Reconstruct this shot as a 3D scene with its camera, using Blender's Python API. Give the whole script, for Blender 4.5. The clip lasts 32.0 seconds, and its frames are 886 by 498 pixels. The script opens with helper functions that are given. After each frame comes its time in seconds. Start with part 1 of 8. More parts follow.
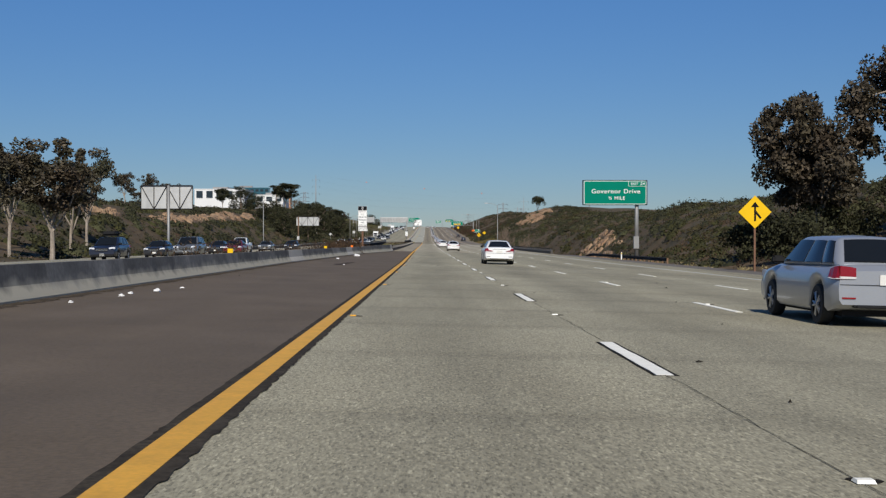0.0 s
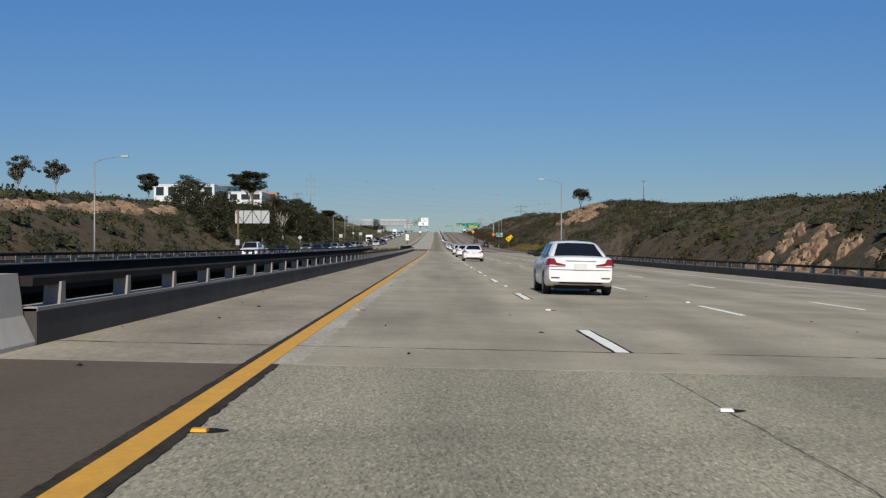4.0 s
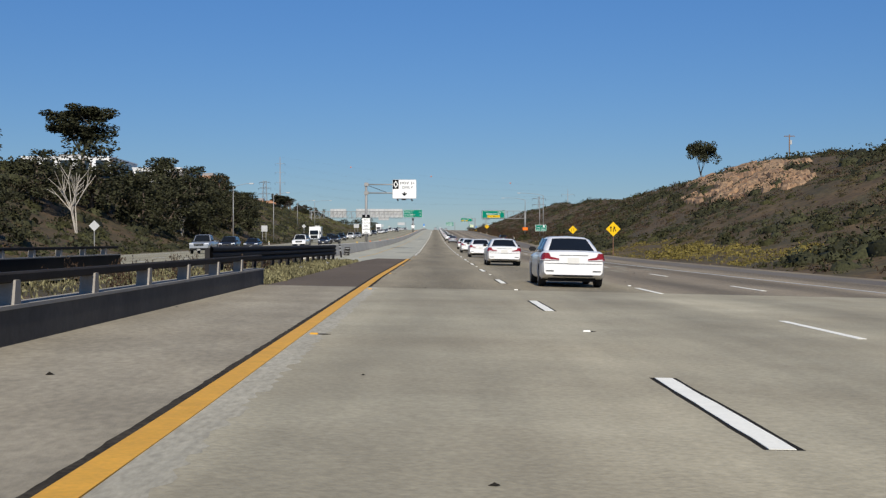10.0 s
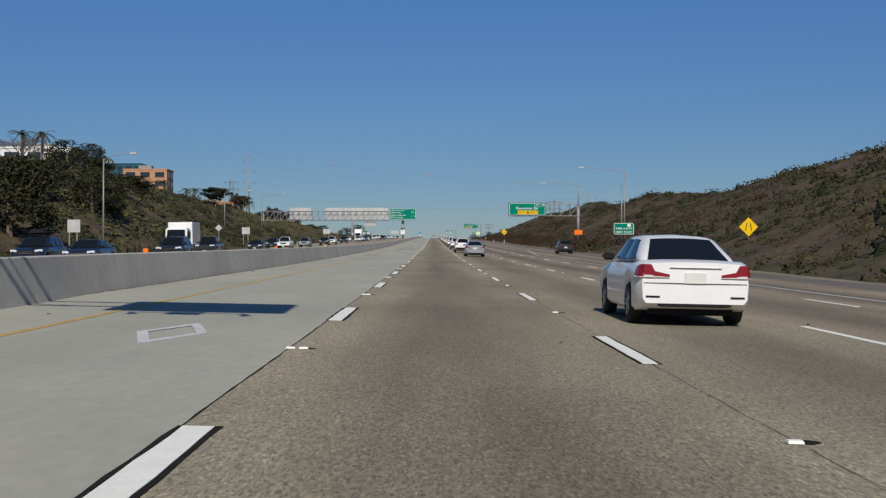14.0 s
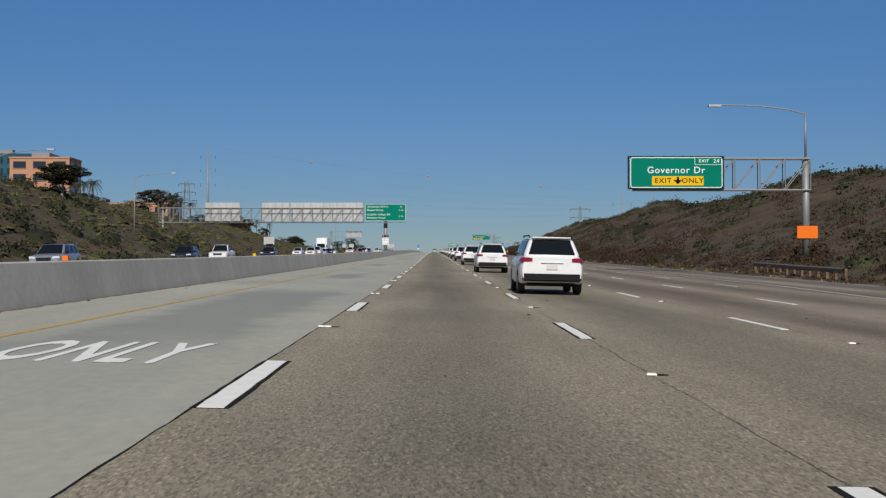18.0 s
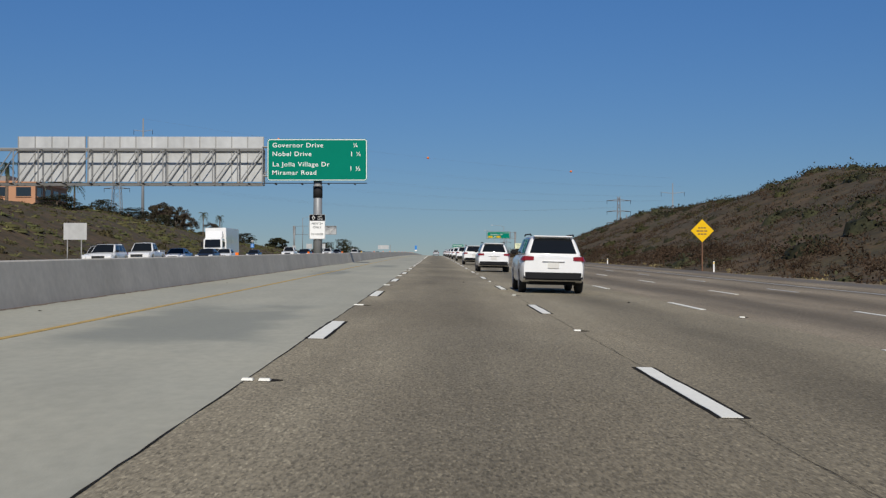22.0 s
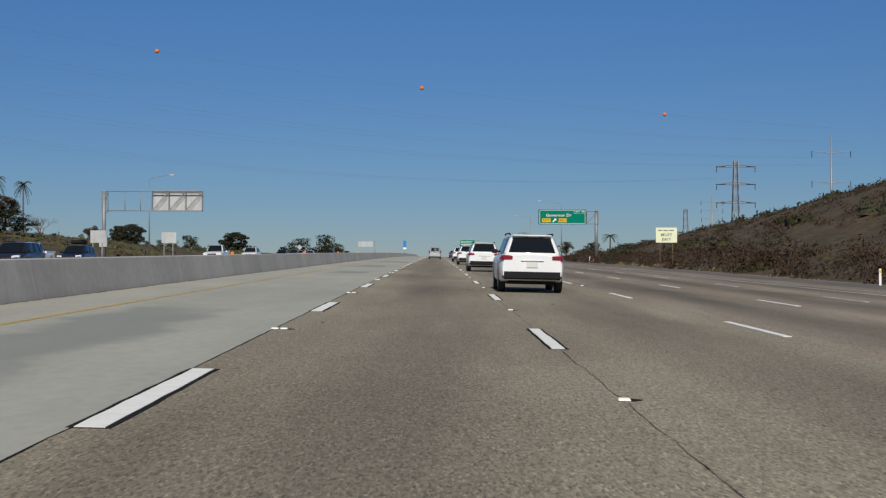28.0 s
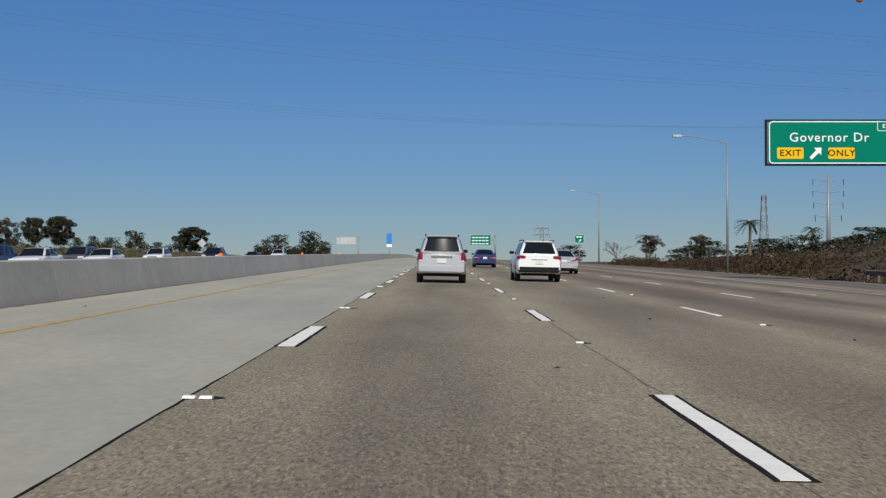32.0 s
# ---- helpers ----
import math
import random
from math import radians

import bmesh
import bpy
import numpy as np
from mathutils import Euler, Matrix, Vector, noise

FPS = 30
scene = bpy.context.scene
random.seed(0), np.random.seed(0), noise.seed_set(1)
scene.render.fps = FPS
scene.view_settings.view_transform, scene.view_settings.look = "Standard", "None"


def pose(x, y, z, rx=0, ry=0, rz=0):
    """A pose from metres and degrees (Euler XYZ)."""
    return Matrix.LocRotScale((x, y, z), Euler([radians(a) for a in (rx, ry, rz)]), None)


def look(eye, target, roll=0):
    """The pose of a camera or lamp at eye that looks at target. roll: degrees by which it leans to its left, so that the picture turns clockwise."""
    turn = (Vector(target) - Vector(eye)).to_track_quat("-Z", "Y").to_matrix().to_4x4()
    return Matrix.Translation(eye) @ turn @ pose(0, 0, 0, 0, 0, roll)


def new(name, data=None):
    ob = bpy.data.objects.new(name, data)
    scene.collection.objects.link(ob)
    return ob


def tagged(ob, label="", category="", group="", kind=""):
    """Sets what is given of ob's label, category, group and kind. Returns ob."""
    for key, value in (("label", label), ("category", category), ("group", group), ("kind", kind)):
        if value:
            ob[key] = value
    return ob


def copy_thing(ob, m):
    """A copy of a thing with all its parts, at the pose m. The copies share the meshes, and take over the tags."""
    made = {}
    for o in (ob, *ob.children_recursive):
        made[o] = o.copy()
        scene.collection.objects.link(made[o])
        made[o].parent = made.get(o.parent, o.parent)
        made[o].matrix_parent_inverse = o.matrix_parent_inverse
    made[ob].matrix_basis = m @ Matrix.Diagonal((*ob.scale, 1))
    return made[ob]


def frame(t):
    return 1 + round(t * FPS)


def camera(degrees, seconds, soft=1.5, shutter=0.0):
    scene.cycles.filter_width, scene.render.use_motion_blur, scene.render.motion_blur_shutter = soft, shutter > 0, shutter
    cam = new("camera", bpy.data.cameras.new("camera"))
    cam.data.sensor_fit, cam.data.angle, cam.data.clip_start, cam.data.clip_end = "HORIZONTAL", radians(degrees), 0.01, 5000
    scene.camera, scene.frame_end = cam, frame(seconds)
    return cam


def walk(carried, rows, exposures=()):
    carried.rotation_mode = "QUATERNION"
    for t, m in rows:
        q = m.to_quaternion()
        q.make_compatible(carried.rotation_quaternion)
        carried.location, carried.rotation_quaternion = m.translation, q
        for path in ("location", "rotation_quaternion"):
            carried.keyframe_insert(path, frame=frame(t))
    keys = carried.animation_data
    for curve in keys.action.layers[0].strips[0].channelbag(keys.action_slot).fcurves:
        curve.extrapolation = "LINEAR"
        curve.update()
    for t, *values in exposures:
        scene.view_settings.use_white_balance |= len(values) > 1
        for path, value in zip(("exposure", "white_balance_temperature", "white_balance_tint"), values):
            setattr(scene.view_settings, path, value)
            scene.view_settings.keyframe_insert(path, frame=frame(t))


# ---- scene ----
# ---- camera and walk ----
cam = camera(39.32, 32.0, soft=1.3)
PATH = [
    (0, -0.344, 9.47, 1.146, 89.692, -0.743),
    (0.5, -0.162, 27.39, 1.123, 89.647, -0.787),
    (1, -0.216, 45.46, 1.105, 89.729, -0.952),
    (1.5, -0.162, 63.46, 1.093, 89.472, -0.922),
    (2, -0.087, 81.50, 1.086, 89.953, -0.620),
    (2.5, -0.049, 99.47, 1.084, 89.931, -0.323),
    (2.6, -0.055, 103.05, 1.085, 89.980, -0.318),
    (3, -0.137, 117.32, 1.087, 89.966, -0.319),
    (3.1, -0.173, 120.88, 1.089, 89.970, -0.234),
    (3.5, -0.281, 135.12, 1.095, 89.958, -0.303),
    (4.5, -0.309, 170.67, 1.126, 90.066, -0.340),
    (5.5, -0.229, 206.12, 1.177, 90.013, -0.357),
    (6, -0.200, 223.78, 1.210, 89.960, -0.411),
    (6.5, -0.240, 241.42, 1.247, 90.212, -0.391),
    (6.8, -0.225, 251.94, 1.272, 89.857, -0.435),
    (7, -0.218, 258.94, 1.290, 90.056, -0.446),
    (7.5, -0.248, 276.49, 1.339, 90.303, -0.345),
    (8, -0.224, 293.95, 1.394, 90.093, -0.371),
    (8.5, -0.225, 311.51, 1.456, 90.239, -0.373),
    (9, -0.199, 329.17, 1.526, 89.841, -0.406),
    (9.5, -0.189, 346.92, 1.602, 90.201, -0.332),
    (10, -0.184, 364.70, 1.686, 90.042, -0.366),
    (10.4, -0.206, 378.89, 1.762, 90.019, -0.416),
    (10.5, -0.220, 382.43, 1.782, 90.291, -0.415),
    (10.8, -0.277, 393.07, 1.845, 90.058, -0.405),
    (11, -0.291, 400.15, 1.889, 90.275, -0.449),
    (11.2, -0.299, 407.23, 1.935, 90.186, -0.431),
    (11.3, -0.301, 410.77, 1.958, 90.204, -0.420),
    (11.5, -0.304, 417.84, 2.007, 90.164, -0.379),
    (11.6, -0.304, 421.36, 2.032, 90.309, -0.394),
    (11.7, -0.307, 424.88, 2.057, 90.181, -0.394),
    (12, -0.321, 435.41, 2.135, 90.157, -0.404),
    (12.3, -0.326, 445.86, 2.217, 90.135, -0.335),
    (12.4, -0.331, 449.33, 2.245, 90.232, -0.382),
    (12.5, -0.340, 452.82, 2.273, 90.187, -0.399),
    (12.8, -0.358, 463.27, 2.363, 90.287, -0.502),
    (12.9, -0.370, 466.77, 2.394, 90.246, -0.503),
    (13, -0.380, 470.28, 2.426, 90.239, -0.481),
    (13.2, -0.381, 477.31, 2.492, 90.489, -0.496),
    (13.5, -0.380, 487.89, 2.597, 90.405, -0.486),
    (13.6, -0.384, 491.42, 2.633, 90.566, -0.463),
    (14, -0.388, 505.56, 2.785, 90.527, -0.484),
    (14.5, -0.370, 523.19, 2.988, 90.645, -0.485),
    (15.5, -0.368, 558.58, 3.447, 90.796, -0.461),
    (16.5, -0.389, 594.09, 3.972, 91.153, -0.428),
    (17, -0.405, 611.91, 4.259, 91.253, -0.425),
    (17.5, -0.315, 629.68, 4.561, 91.131, -0.429),
    (18, -0.286, 647.34, 4.877, 91.228, -0.437),
    (18.5, -0.316, 665.02, 5.207, 91.292, -0.425),
    (19, -0.198, 682.69, 5.545, 91.310, -0.464),
    (19.4, -0.198, 696.73, 5.820, 91.554, -0.426),
    (19.5, -0.201, 700.24, 5.890, 91.347, -0.431),
    (20, -0.225, 717.81, 6.243, 91.339, -0.343),
    (20.5, -0.289, 735.06, 6.599, 91.342, -0.281),
    (21, -0.301, 752.32, 6.963, 91.244, -0.280),
    (21.5, -0.283, 769.71, 7.334, 91.352, -0.286),
    (22, -0.293, 787.30, 7.712, 91.329, -0.380),
    (22.5, -0.351, 805.03, 8.095, 91.402, -0.507),
    (23, -0.224, 822.82, 8.481, 91.360, -0.582),
    (23.5, -0.250, 840.59, 8.869, 91.354, -0.752),
    (23.9, -0.195, 854.72, 9.179, 91.412, -0.628),
    (24, -0.170, 858.26, 9.256, 91.251, -0.630),
    (24.5, -0.052, 875.98, 9.644, 91.220, -0.614),
    (25, 0.116, 893.62, 10.028, 91.266, -0.714),
    (25.5, 0.206, 911.35, 10.414, 91.288, -0.657),
    (26.5, 0.319, 947.03, 11.185, 91.234, -0.510),
    (27.5, 0.378, 982.83, 11.949, 91.226, -0.358),
    (27.8, 0.383, 993.57, 12.176, 91.084, -0.322),
    (28, 0.368, 1000.73, 12.326, 91.246, -0.295),
    (28.1, 0.347, 1004.30, 12.401, 91.024, -0.227),
    (28.5, 0.322, 1018.53, 12.698, 91.160, -0.326),
    (28.8, 0.308, 1029.13, 12.917, 90.878, -0.227),
    (29, 0.310, 1036.17, 13.062, 91.031, -0.201),
    (29.1, 0.308, 1039.68, 13.135, 90.965, -0.216),
    (29.5, 0.263, 1053.71, 13.422, 91.165, -0.214),
    (29.8, 0.206, 1064.18, 13.634, 91.062, -0.240),
    (30, 0.157, 1071.15, 13.775, 91.273, -0.228),
    (30.1, 0.137, 1074.64, 13.845, 91.257, -0.226),
    (30.5, 0.092, 1088.56, 14.124, 91.126, -0.227),
    (30.8, 0.055, 1099.00, 14.331, 91.133, -0.305),
    (31, 0.006, 1105.96, 14.468, 91.179, -0.316),
    (31.1, -0.019, 1109.45, 14.537, 91.108, -0.317),
    (31.4, -0.077, 1119.91, 14.742, 91.200, -0.359),
    (31.5, -0.089, 1123.40, 14.809, 91.255, -0.362),
    (31.7, -0.090, 1130.38, 14.945, 91.174, -0.236),
    (32, -0.018, 1140.84, 15.147, 91.187, -0.234),
]
walk(cam, [(t, pose(x, y, z, rx, 0, rz)) for t, x, y, z, rx, rz in PATH], exposures=[(0, 0.02), (8, 0.02), (10, 0.16), (11.2, -0.18), (13, -0.17), (31, -0.17), (32, -0.08)])

# ---- sky and sun ----
SUN_EL, SUN_SIDE = radians(38), radians(2)
world = bpy.data.worlds.new("sky")
scene.world = world
world.use_nodes = True
wn = world.node_tree.nodes
sky = wn.new("ShaderNodeTexSky")
sky.sky_type, sky.sun_disc = "NISHITA", False
sky.sun_elevation, sky.sun_rotation = SUN_EL, math.pi - SUN_SIDE
sky.altitude, sky.air_density, sky.dust_density, sky.ozone_density = 300, 1.0, 0.0, 6.0
wl = world.node_tree.links
tone = wn.new("ShaderNodeVectorMath")
tone.operation = "MULTIPLY"
coord, split, height, haze = wn.new("ShaderNodeTexCoord"), wn.new("ShaderNodeSeparateXYZ"), wn.new("ShaderNodeMapRange"), wn.new("ShaderNodeMix")
wl.new(coord.outputs["Generated"], split.inputs[0])
wl.new(split.outputs["Z"], height.inputs["Value"])
height.inputs["From Max"].default_value = 0.24
haze.data_type = "RGBA"
haze.inputs["A"].default_value, haze.inputs["B"].default_value = (0.71, 0.775, 0.905, 1), (0.71, 1.045, 1.37, 1)
wl.new(height.outputs[0], haze.inputs["Factor"])
wl.new(haze.outputs["Result"], tone.inputs[1])
wl.new(sky.outputs[0], tone.inputs[0])
world.node_tree.links.new(tone.outputs[0], wn["Background"].inputs[0])
wn["Background"].inputs[1].default_value = 0.055
sun = new("sun", bpy.data.lights.new("sun", "SUN"))
sun.data.energy, sun.data.angle, sun.data.color = 4.0, radians(0.55), (1.0, 0.95, 0.87)
sun.matrix_world = look((20, -60, 60), (20 - math.sin(SUN_SIDE) * 10, -60 + math.cos(SUN_SIDE) * 10, 60 - math.tan(SUN_EL) * 10))

# ---- materials ----
MATS = {}


def material(name, color, rough=0.7, metal=0.0, vary=0.12, scale=3.0, fine=40.0, bump=0.0, bump_scale=60.0, tint=None, island=0.0, coat=0.0, spec=0.5, streak=0.0, streak_axis=2, obj=0.0, stretch=None, speck=None, tracks=0.0, gravel=0.0, joints=0.0):
    """A procedural surface: base colour, stains at a large and a small scale, grain relief."""
    if name in MATS:
        return MATS[name]
    m = bpy.data.materials.new(name)
    m.use_nodes = True
    n, l = m.node_tree.nodes, m.node_tree.links
    b = n["Principled BSDF"]
    b.inputs["Roughness"].default_value, b.inputs["Metallic"].default_value = rough, metal
    b.inputs["Specular IOR Level"].default_value = spec
    if coat:
        b.inputs["Coat Weight"].default_value, b.inputs["Coat Roughness"].default_value = coat, 0.06
    geo = n.new("ShaderNodeNewGeometry")
    pos = n.new("ShaderNodeVectorMath")
    pos.operation = "MULTIPLY"
    pos.inputs[1].default_value = stretch or (1, 1, 1)
    l.new(geo.outputs["Position"], pos.inputs[0])

    def noise_at(s, detail, rough_=0.6):
        t = n.new("ShaderNodeTexNoise")
        t.inputs["Scale"].default_value, t.inputs["Detail"].default_value, t.inputs["Roughness"].default_value = s, detail, rough_
        l.new(pos.outputs[0], t.inputs["Vector"])
        return t.outputs["Fac"]

    def remap(sock, lo, hi):
        r = n.new("ShaderNodeMapRange")
        r.inputs["From Min"].default_value, r.inputs["From Max"].default_value = 0.3, 0.7
        r.inputs["To Min"].default_value, r.inputs["To Max"].default_value = lo, hi
        l.new(sock, r.inputs["Value"])
        return r.outputs[0]

    def times(a, b_):
        k = n.new("ShaderNodeMath")
        k.operation = "MULTIPLY"
        for i, v in enumerate((a, b_)):
            if isinstance(v, float):
                k.inputs[i].default_value = v
            else:
                l.new(v, k.inputs[i])
        return k.outputs[0]

    base = None
    if tint:
        mix = n.new("ShaderNodeMix")
        mix.data_type = "RGBA"
        mix.inputs["A"].default_value, mix.inputs["B"].default_value = (*color, 1), (*tint, 1)
        l.new(remap(noise_at(scale * 0.7, 4), 0.0, 1.0), mix.inputs["Factor"])
        base = mix.outputs["Result"]
    gain = times(remap(noise_at(scale, 5), 1 - vary, 1 + vary), remap(noise_at(fine, 3), 1 - (speck or vary * 0.8), 1 + (speck or vary * 0.8)))
    if island:
        gain = times(gain, remap(geo.outputs["Random Per Island"], 1 - island, 1 + island))
    if obj:
        info = n.new("ShaderNodeObjectInfo")
        gain = times(gain, remap(info.outputs["Random"], 1 - obj, 1 + obj))
    if streak:
        sp = n.new("ShaderNodeVectorMath")
        sp.operation = "MULTIPLY"
        sp.inputs[1].default_value = [0.06 if i == streak_axis else 0.75 for i in range(3)]
        l.new(geo.outputs["Position"], sp.inputs[0])
        st = n.new("ShaderNodeTexNoise")
        st.inputs["Scale"].default_value, st.inputs["Detail"].default_value = 1.3, 5
        l.new(sp.outputs[0], st.inputs["Vector"])
        gain = times(gain, remap(st.outputs["Fac"], 1 + streak * 0.4, 1 - streak))
    if gravel:
        # worn-out aggregate: pebbles a few centimetres wide, a few dark, a few pale
        cell = n.new("ShaderNodeTexVoronoi")
        cell.inputs["Scale"].default_value = gravel
        along_way = n.new("ShaderNodeVectorMath")
        along_way.operation = "MULTIPLY"
        along_way.inputs[1].default_value = (1.0, 0.24, 1.0)
        l.new(geo.outputs["Position"], along_way.inputs[0])
        l.new(along_way.outputs[0], cell.inputs["Vector"])
        tint_of = n.new("ShaderNodeSeparateXYZ")
        l.new(cell.outputs["Color"], tint_of.inputs[0])
        for lo, hi, a_, b_ in ((0.0, 0.16, 1.42, 1.0), (0.66, 1.0, 1.0, 0.60)):
            r = n.new("ShaderNodeMapRange")
            r.inputs["From Min"].default_value, r.inputs["From Max"].default_value = lo, hi
            r.inputs["To Min"].default_value, r.inputs["To Max"].default_value = a_, b_
            l.new(tint_of.outputs["X"], r.inputs["Value"])
            gain = times(gain, r.outputs[0])
    if tracks:
        # oil-dark middle of every lane, paler beside the lane lines
        xyz, wave = n.new("ShaderNodeSeparateXYZ"), n.new("ShaderNodeMath")
        l.new(geo.outputs["Position"], xyz.inputs[0])
        wave.operation = "COSINE"
        l.new(times(xyz.outputs["X"], 1.7165), wave.inputs[0])
        lane = n.new("ShaderNodeMapRange")
        lane.inputs["From Min"].default_value, lane.inputs["From Max"].default_value = -1.0, 1.0
        lane.inputs["To Min"].default_value, lane.inputs["To Max"].default_value = 1 + tracks * 0.6, 1 - tracks
        l.new(wave.outputs[0], lane.inputs["Value"])
        gain = times(gain, lane.outputs[0])
    if joints:
        # oil and rubber gathered along the cross joints
        way, shake, bend, fold = n.new("ShaderNodeSeparateXYZ"), n.new("ShaderNodeMath"), n.new("ShaderNodeMath"), n.new("ShaderNodeMath")
        l.new(geo.outputs["Position"], way.inputs[0])
        shake.operation, bend.operation, fold.operation = "MULTIPLY_ADD", "DIVIDE", "PINGPONG"
        l.new(noise_at(0.9, 3), shake.inputs[0])
        shake.inputs[1].default_value = 1.1
        l.new(way.outputs["Y"], shake.inputs[2])
        l.new(shake.outputs[0], bend.inputs[0])
        bend.inputs[1].default_value = 4.6
        l.new(bend.outputs[0], fold.inputs[0])
        fold.inputs[1].default_value = 0.5
        band = n.new("ShaderNodeMapRange")
        band.interpolation_type = "SMOOTHSTEP"
        band.inputs["From Min"].default_value, band.inputs["From Max"].default_value = 0.0, 0.15
        band.inputs["To Min"].default_value, band.inputs["To Max"].default_value = 1 - joints, 1.0
        l.new(fold.outputs[0], band.inputs["Value"])
        gain = times(gain, band.outputs[0])
    sc = n.new("ShaderNodeVectorMath")
    sc.operation = "SCALE"
    if base is not None:
        l.new(base, sc.inputs[0])
    else:
        sc.inputs[0].default_value = color
    l.new(gain, sc.inputs["Scale"])
    l.new(sc.outputs[0], b.inputs["Base Color"])
    if bump:
        bp = n.new("ShaderNodeBump")
        bp.inputs["Strength"].default_value, bp.inputs["Distance"].default_value = bump, 0.02
        l.new(noise_at(bump_scale, 4), bp.inputs["Height"])
        l.new(bp.outputs[0], b.inputs["Normal"])
    MATS[name] = m
    return m


def clear(name, color=(0.010, 0.012, 0.014), rough=0.06):
    """Dark, glossy car glass."""
    if name not in MATS:
        m = material(name, color, rough=rough, vary=0.05, spec=0.28)
    return MATS[name]


CONCRETE = material("grooved_concrete", (0.368, 0.338, 0.238), rough=0.88, spec=0.3, gravel=85, joints=0.12, tracks=0.12, vary=0.10, scale=0.35, fine=42, speck=0.25, stretch=(1.0, 0.3, 1.0), bump=0.4, bump_scale=60, tint=(0.310, 0.280, 0.192), streak=0.16, streak_axis=1)
WORN = material("dark_worn_concrete", (0.334, 0.289, 0.200), rough=0.88, spec=0.3, gravel=80, tracks=0.19, vary=0.11, scale=0.35, fine=40, speck=0.32, stretch=(1.0, 0.3, 1.0), bump=0.45, bump_scale=60, tint=(0.266, 0.224, 0.150), streak=0.22, streak_axis=1)
OUTERLANE = material("oil_browned_concrete", (0.305, 0.254, 0.180), rough=0.88, spec=0.3, gravel=80, tracks=0.30, vary=0.11, scale=0.35, fine=40, speck=0.32, stretch=(1.0, 0.3, 1.0), bump=0.45, bump_scale=60, tint=(0.237, 0.190, 0.130), streak=0.22, streak_axis=1)
DECK = material("bridge_deck_concrete", (0.422, 0.378, 0.266), rough=0.85, tracks=0.10, vary=0.14, scale=0.45, fine=18, speck=0.15, bump=0.4, bump_scale=24, tint=(0.338, 0.293, 0.199), streak=0.24, streak_axis=1)
DECKSHOULDER = material("dirty_deck_shoulder", (0.358, 0.312, 0.225), rough=0.9, vary=0.17, scale=0.8, fine=14, speck=0.18, bump=0.35, tint=(0.275, 0.234, 0.163), stretch=(1.0, 0.5, 1.0), streak=0.15, streak_axis=1)
HOVLANE = material("pale_new_concrete", (0.452, 0.430, 0.330), rough=0.85, vary=0.07, scale=0.34, fine=9, speck=0.07, bump=0.15, tint=(0.385, 0.375, 0.300), streak=0.08, streak_axis=1, stretch=(1.0, 0.45, 1.0))
# darker pours and damp-looking stains: middle and half size across and along
POURS = [(-3.0, 479.5, 1.0, 4.0), (-5.7, 613, 0.8, 5), (-3.9, 672, 1.5, 13), (-4.1, 702, 0.9, 6), (-4.6, 741.5, 0.8, 5), (-3.8, 806.5, 1.5, 6), (-5.2, 846, 0.9, 6), (-3.7, 872, 1.0, 7), (-3.6, 923.5, 1.1, 3.5), (-4.2, 1017, 1.1, 8.5), (-3.8, 1061.5, 1.0, 3.5), (-4.0, 1085.5, 1.2, 6), (-3.7, 1119.5, 1.7, 8)]
pn, pl = HOVLANE.node_tree.nodes, HOVLANE.node_tree.links


def pour_math(kind, *values):
    k = pn.new("ShaderNodeMath")
    k.operation = kind
    for socket, v in zip(k.inputs, values):
        if isinstance(v, (int, float)):
            socket.default_value = v
        else:
            pl.new(v, socket)
    return k.outputs[0]


pour_pos, pour_noise, pour_warp = pn.new("ShaderNodeSeparateXYZ"), pn.new("ShaderNodeTexNoise"), pn.new("ShaderNodeSeparateXYZ")
pour_geo = next(k for k in pn if k.bl_idname == "ShaderNodeNewGeometry").outputs["Position"]
pl.new(pour_geo, pour_pos.inputs[0])
pl.new(pour_geo, pour_noise.inputs["Vector"])
pour_noise.inputs["Scale"].default_value, pour_noise.inputs["Detail"].default_value = 0.5, 5
pl.new(pour_noise.outputs["Color"], pour_warp.inputs[0])
pour_x = pour_math("MULTIPLY_ADD", pour_warp.outputs["X"], 1.6, pour_math("ADD", pour_pos.outputs["X"], -0.8))
pour_y = pour_math("MULTIPLY_ADD", pour_warp.outputs["Y"], 7.0, pour_math("ADD", pour_pos.outputs["Y"], -3.5))
stain = 0.0
for px, py, hx, hy in POURS:
    dx = pour_math("ABSOLUTE", pour_math("DIVIDE", pour_math("SUBTRACT", pour_x, px), hx))
    dy = pour_math("ABSOLUTE", pour_math("DIVIDE", pour_math("SUBTRACT", pour_y, py), hy))
    stain = pour_math("MAXIMUM", stain, pour_math("SUBTRACT", 1.0, pour_math("MAXIMUM", dx, dy)))
pour_edge, pour_mix = pn.new("ShaderNodeMapRange"), pn.new("ShaderNodeMix")
pour_edge.interpolation_type = "SMOOTHSTEP"
pour_edge.inputs["From Max"].default_value, pour_edge.inputs["To Max"].default_value = 0.5, 0.66
pl.new(stain, pour_edge.inputs["Value"])
pour_mix.data_type = "RGBA"
pour_bsdf = pn["Principled BSDF"]
pl.new(pour_edge.outputs[0], pour_mix.inputs["Factor"])
pl.new(pour_bsdf.inputs["Base Color"].links[0].from_socket, pour_mix.inputs["A"])
pour_mix.inputs["B"].default_value = (0.225, 0.232, 0.196, 1)
pl.new(pour_mix.outputs["Result"], pour_bsdf.inputs["Base Color"])
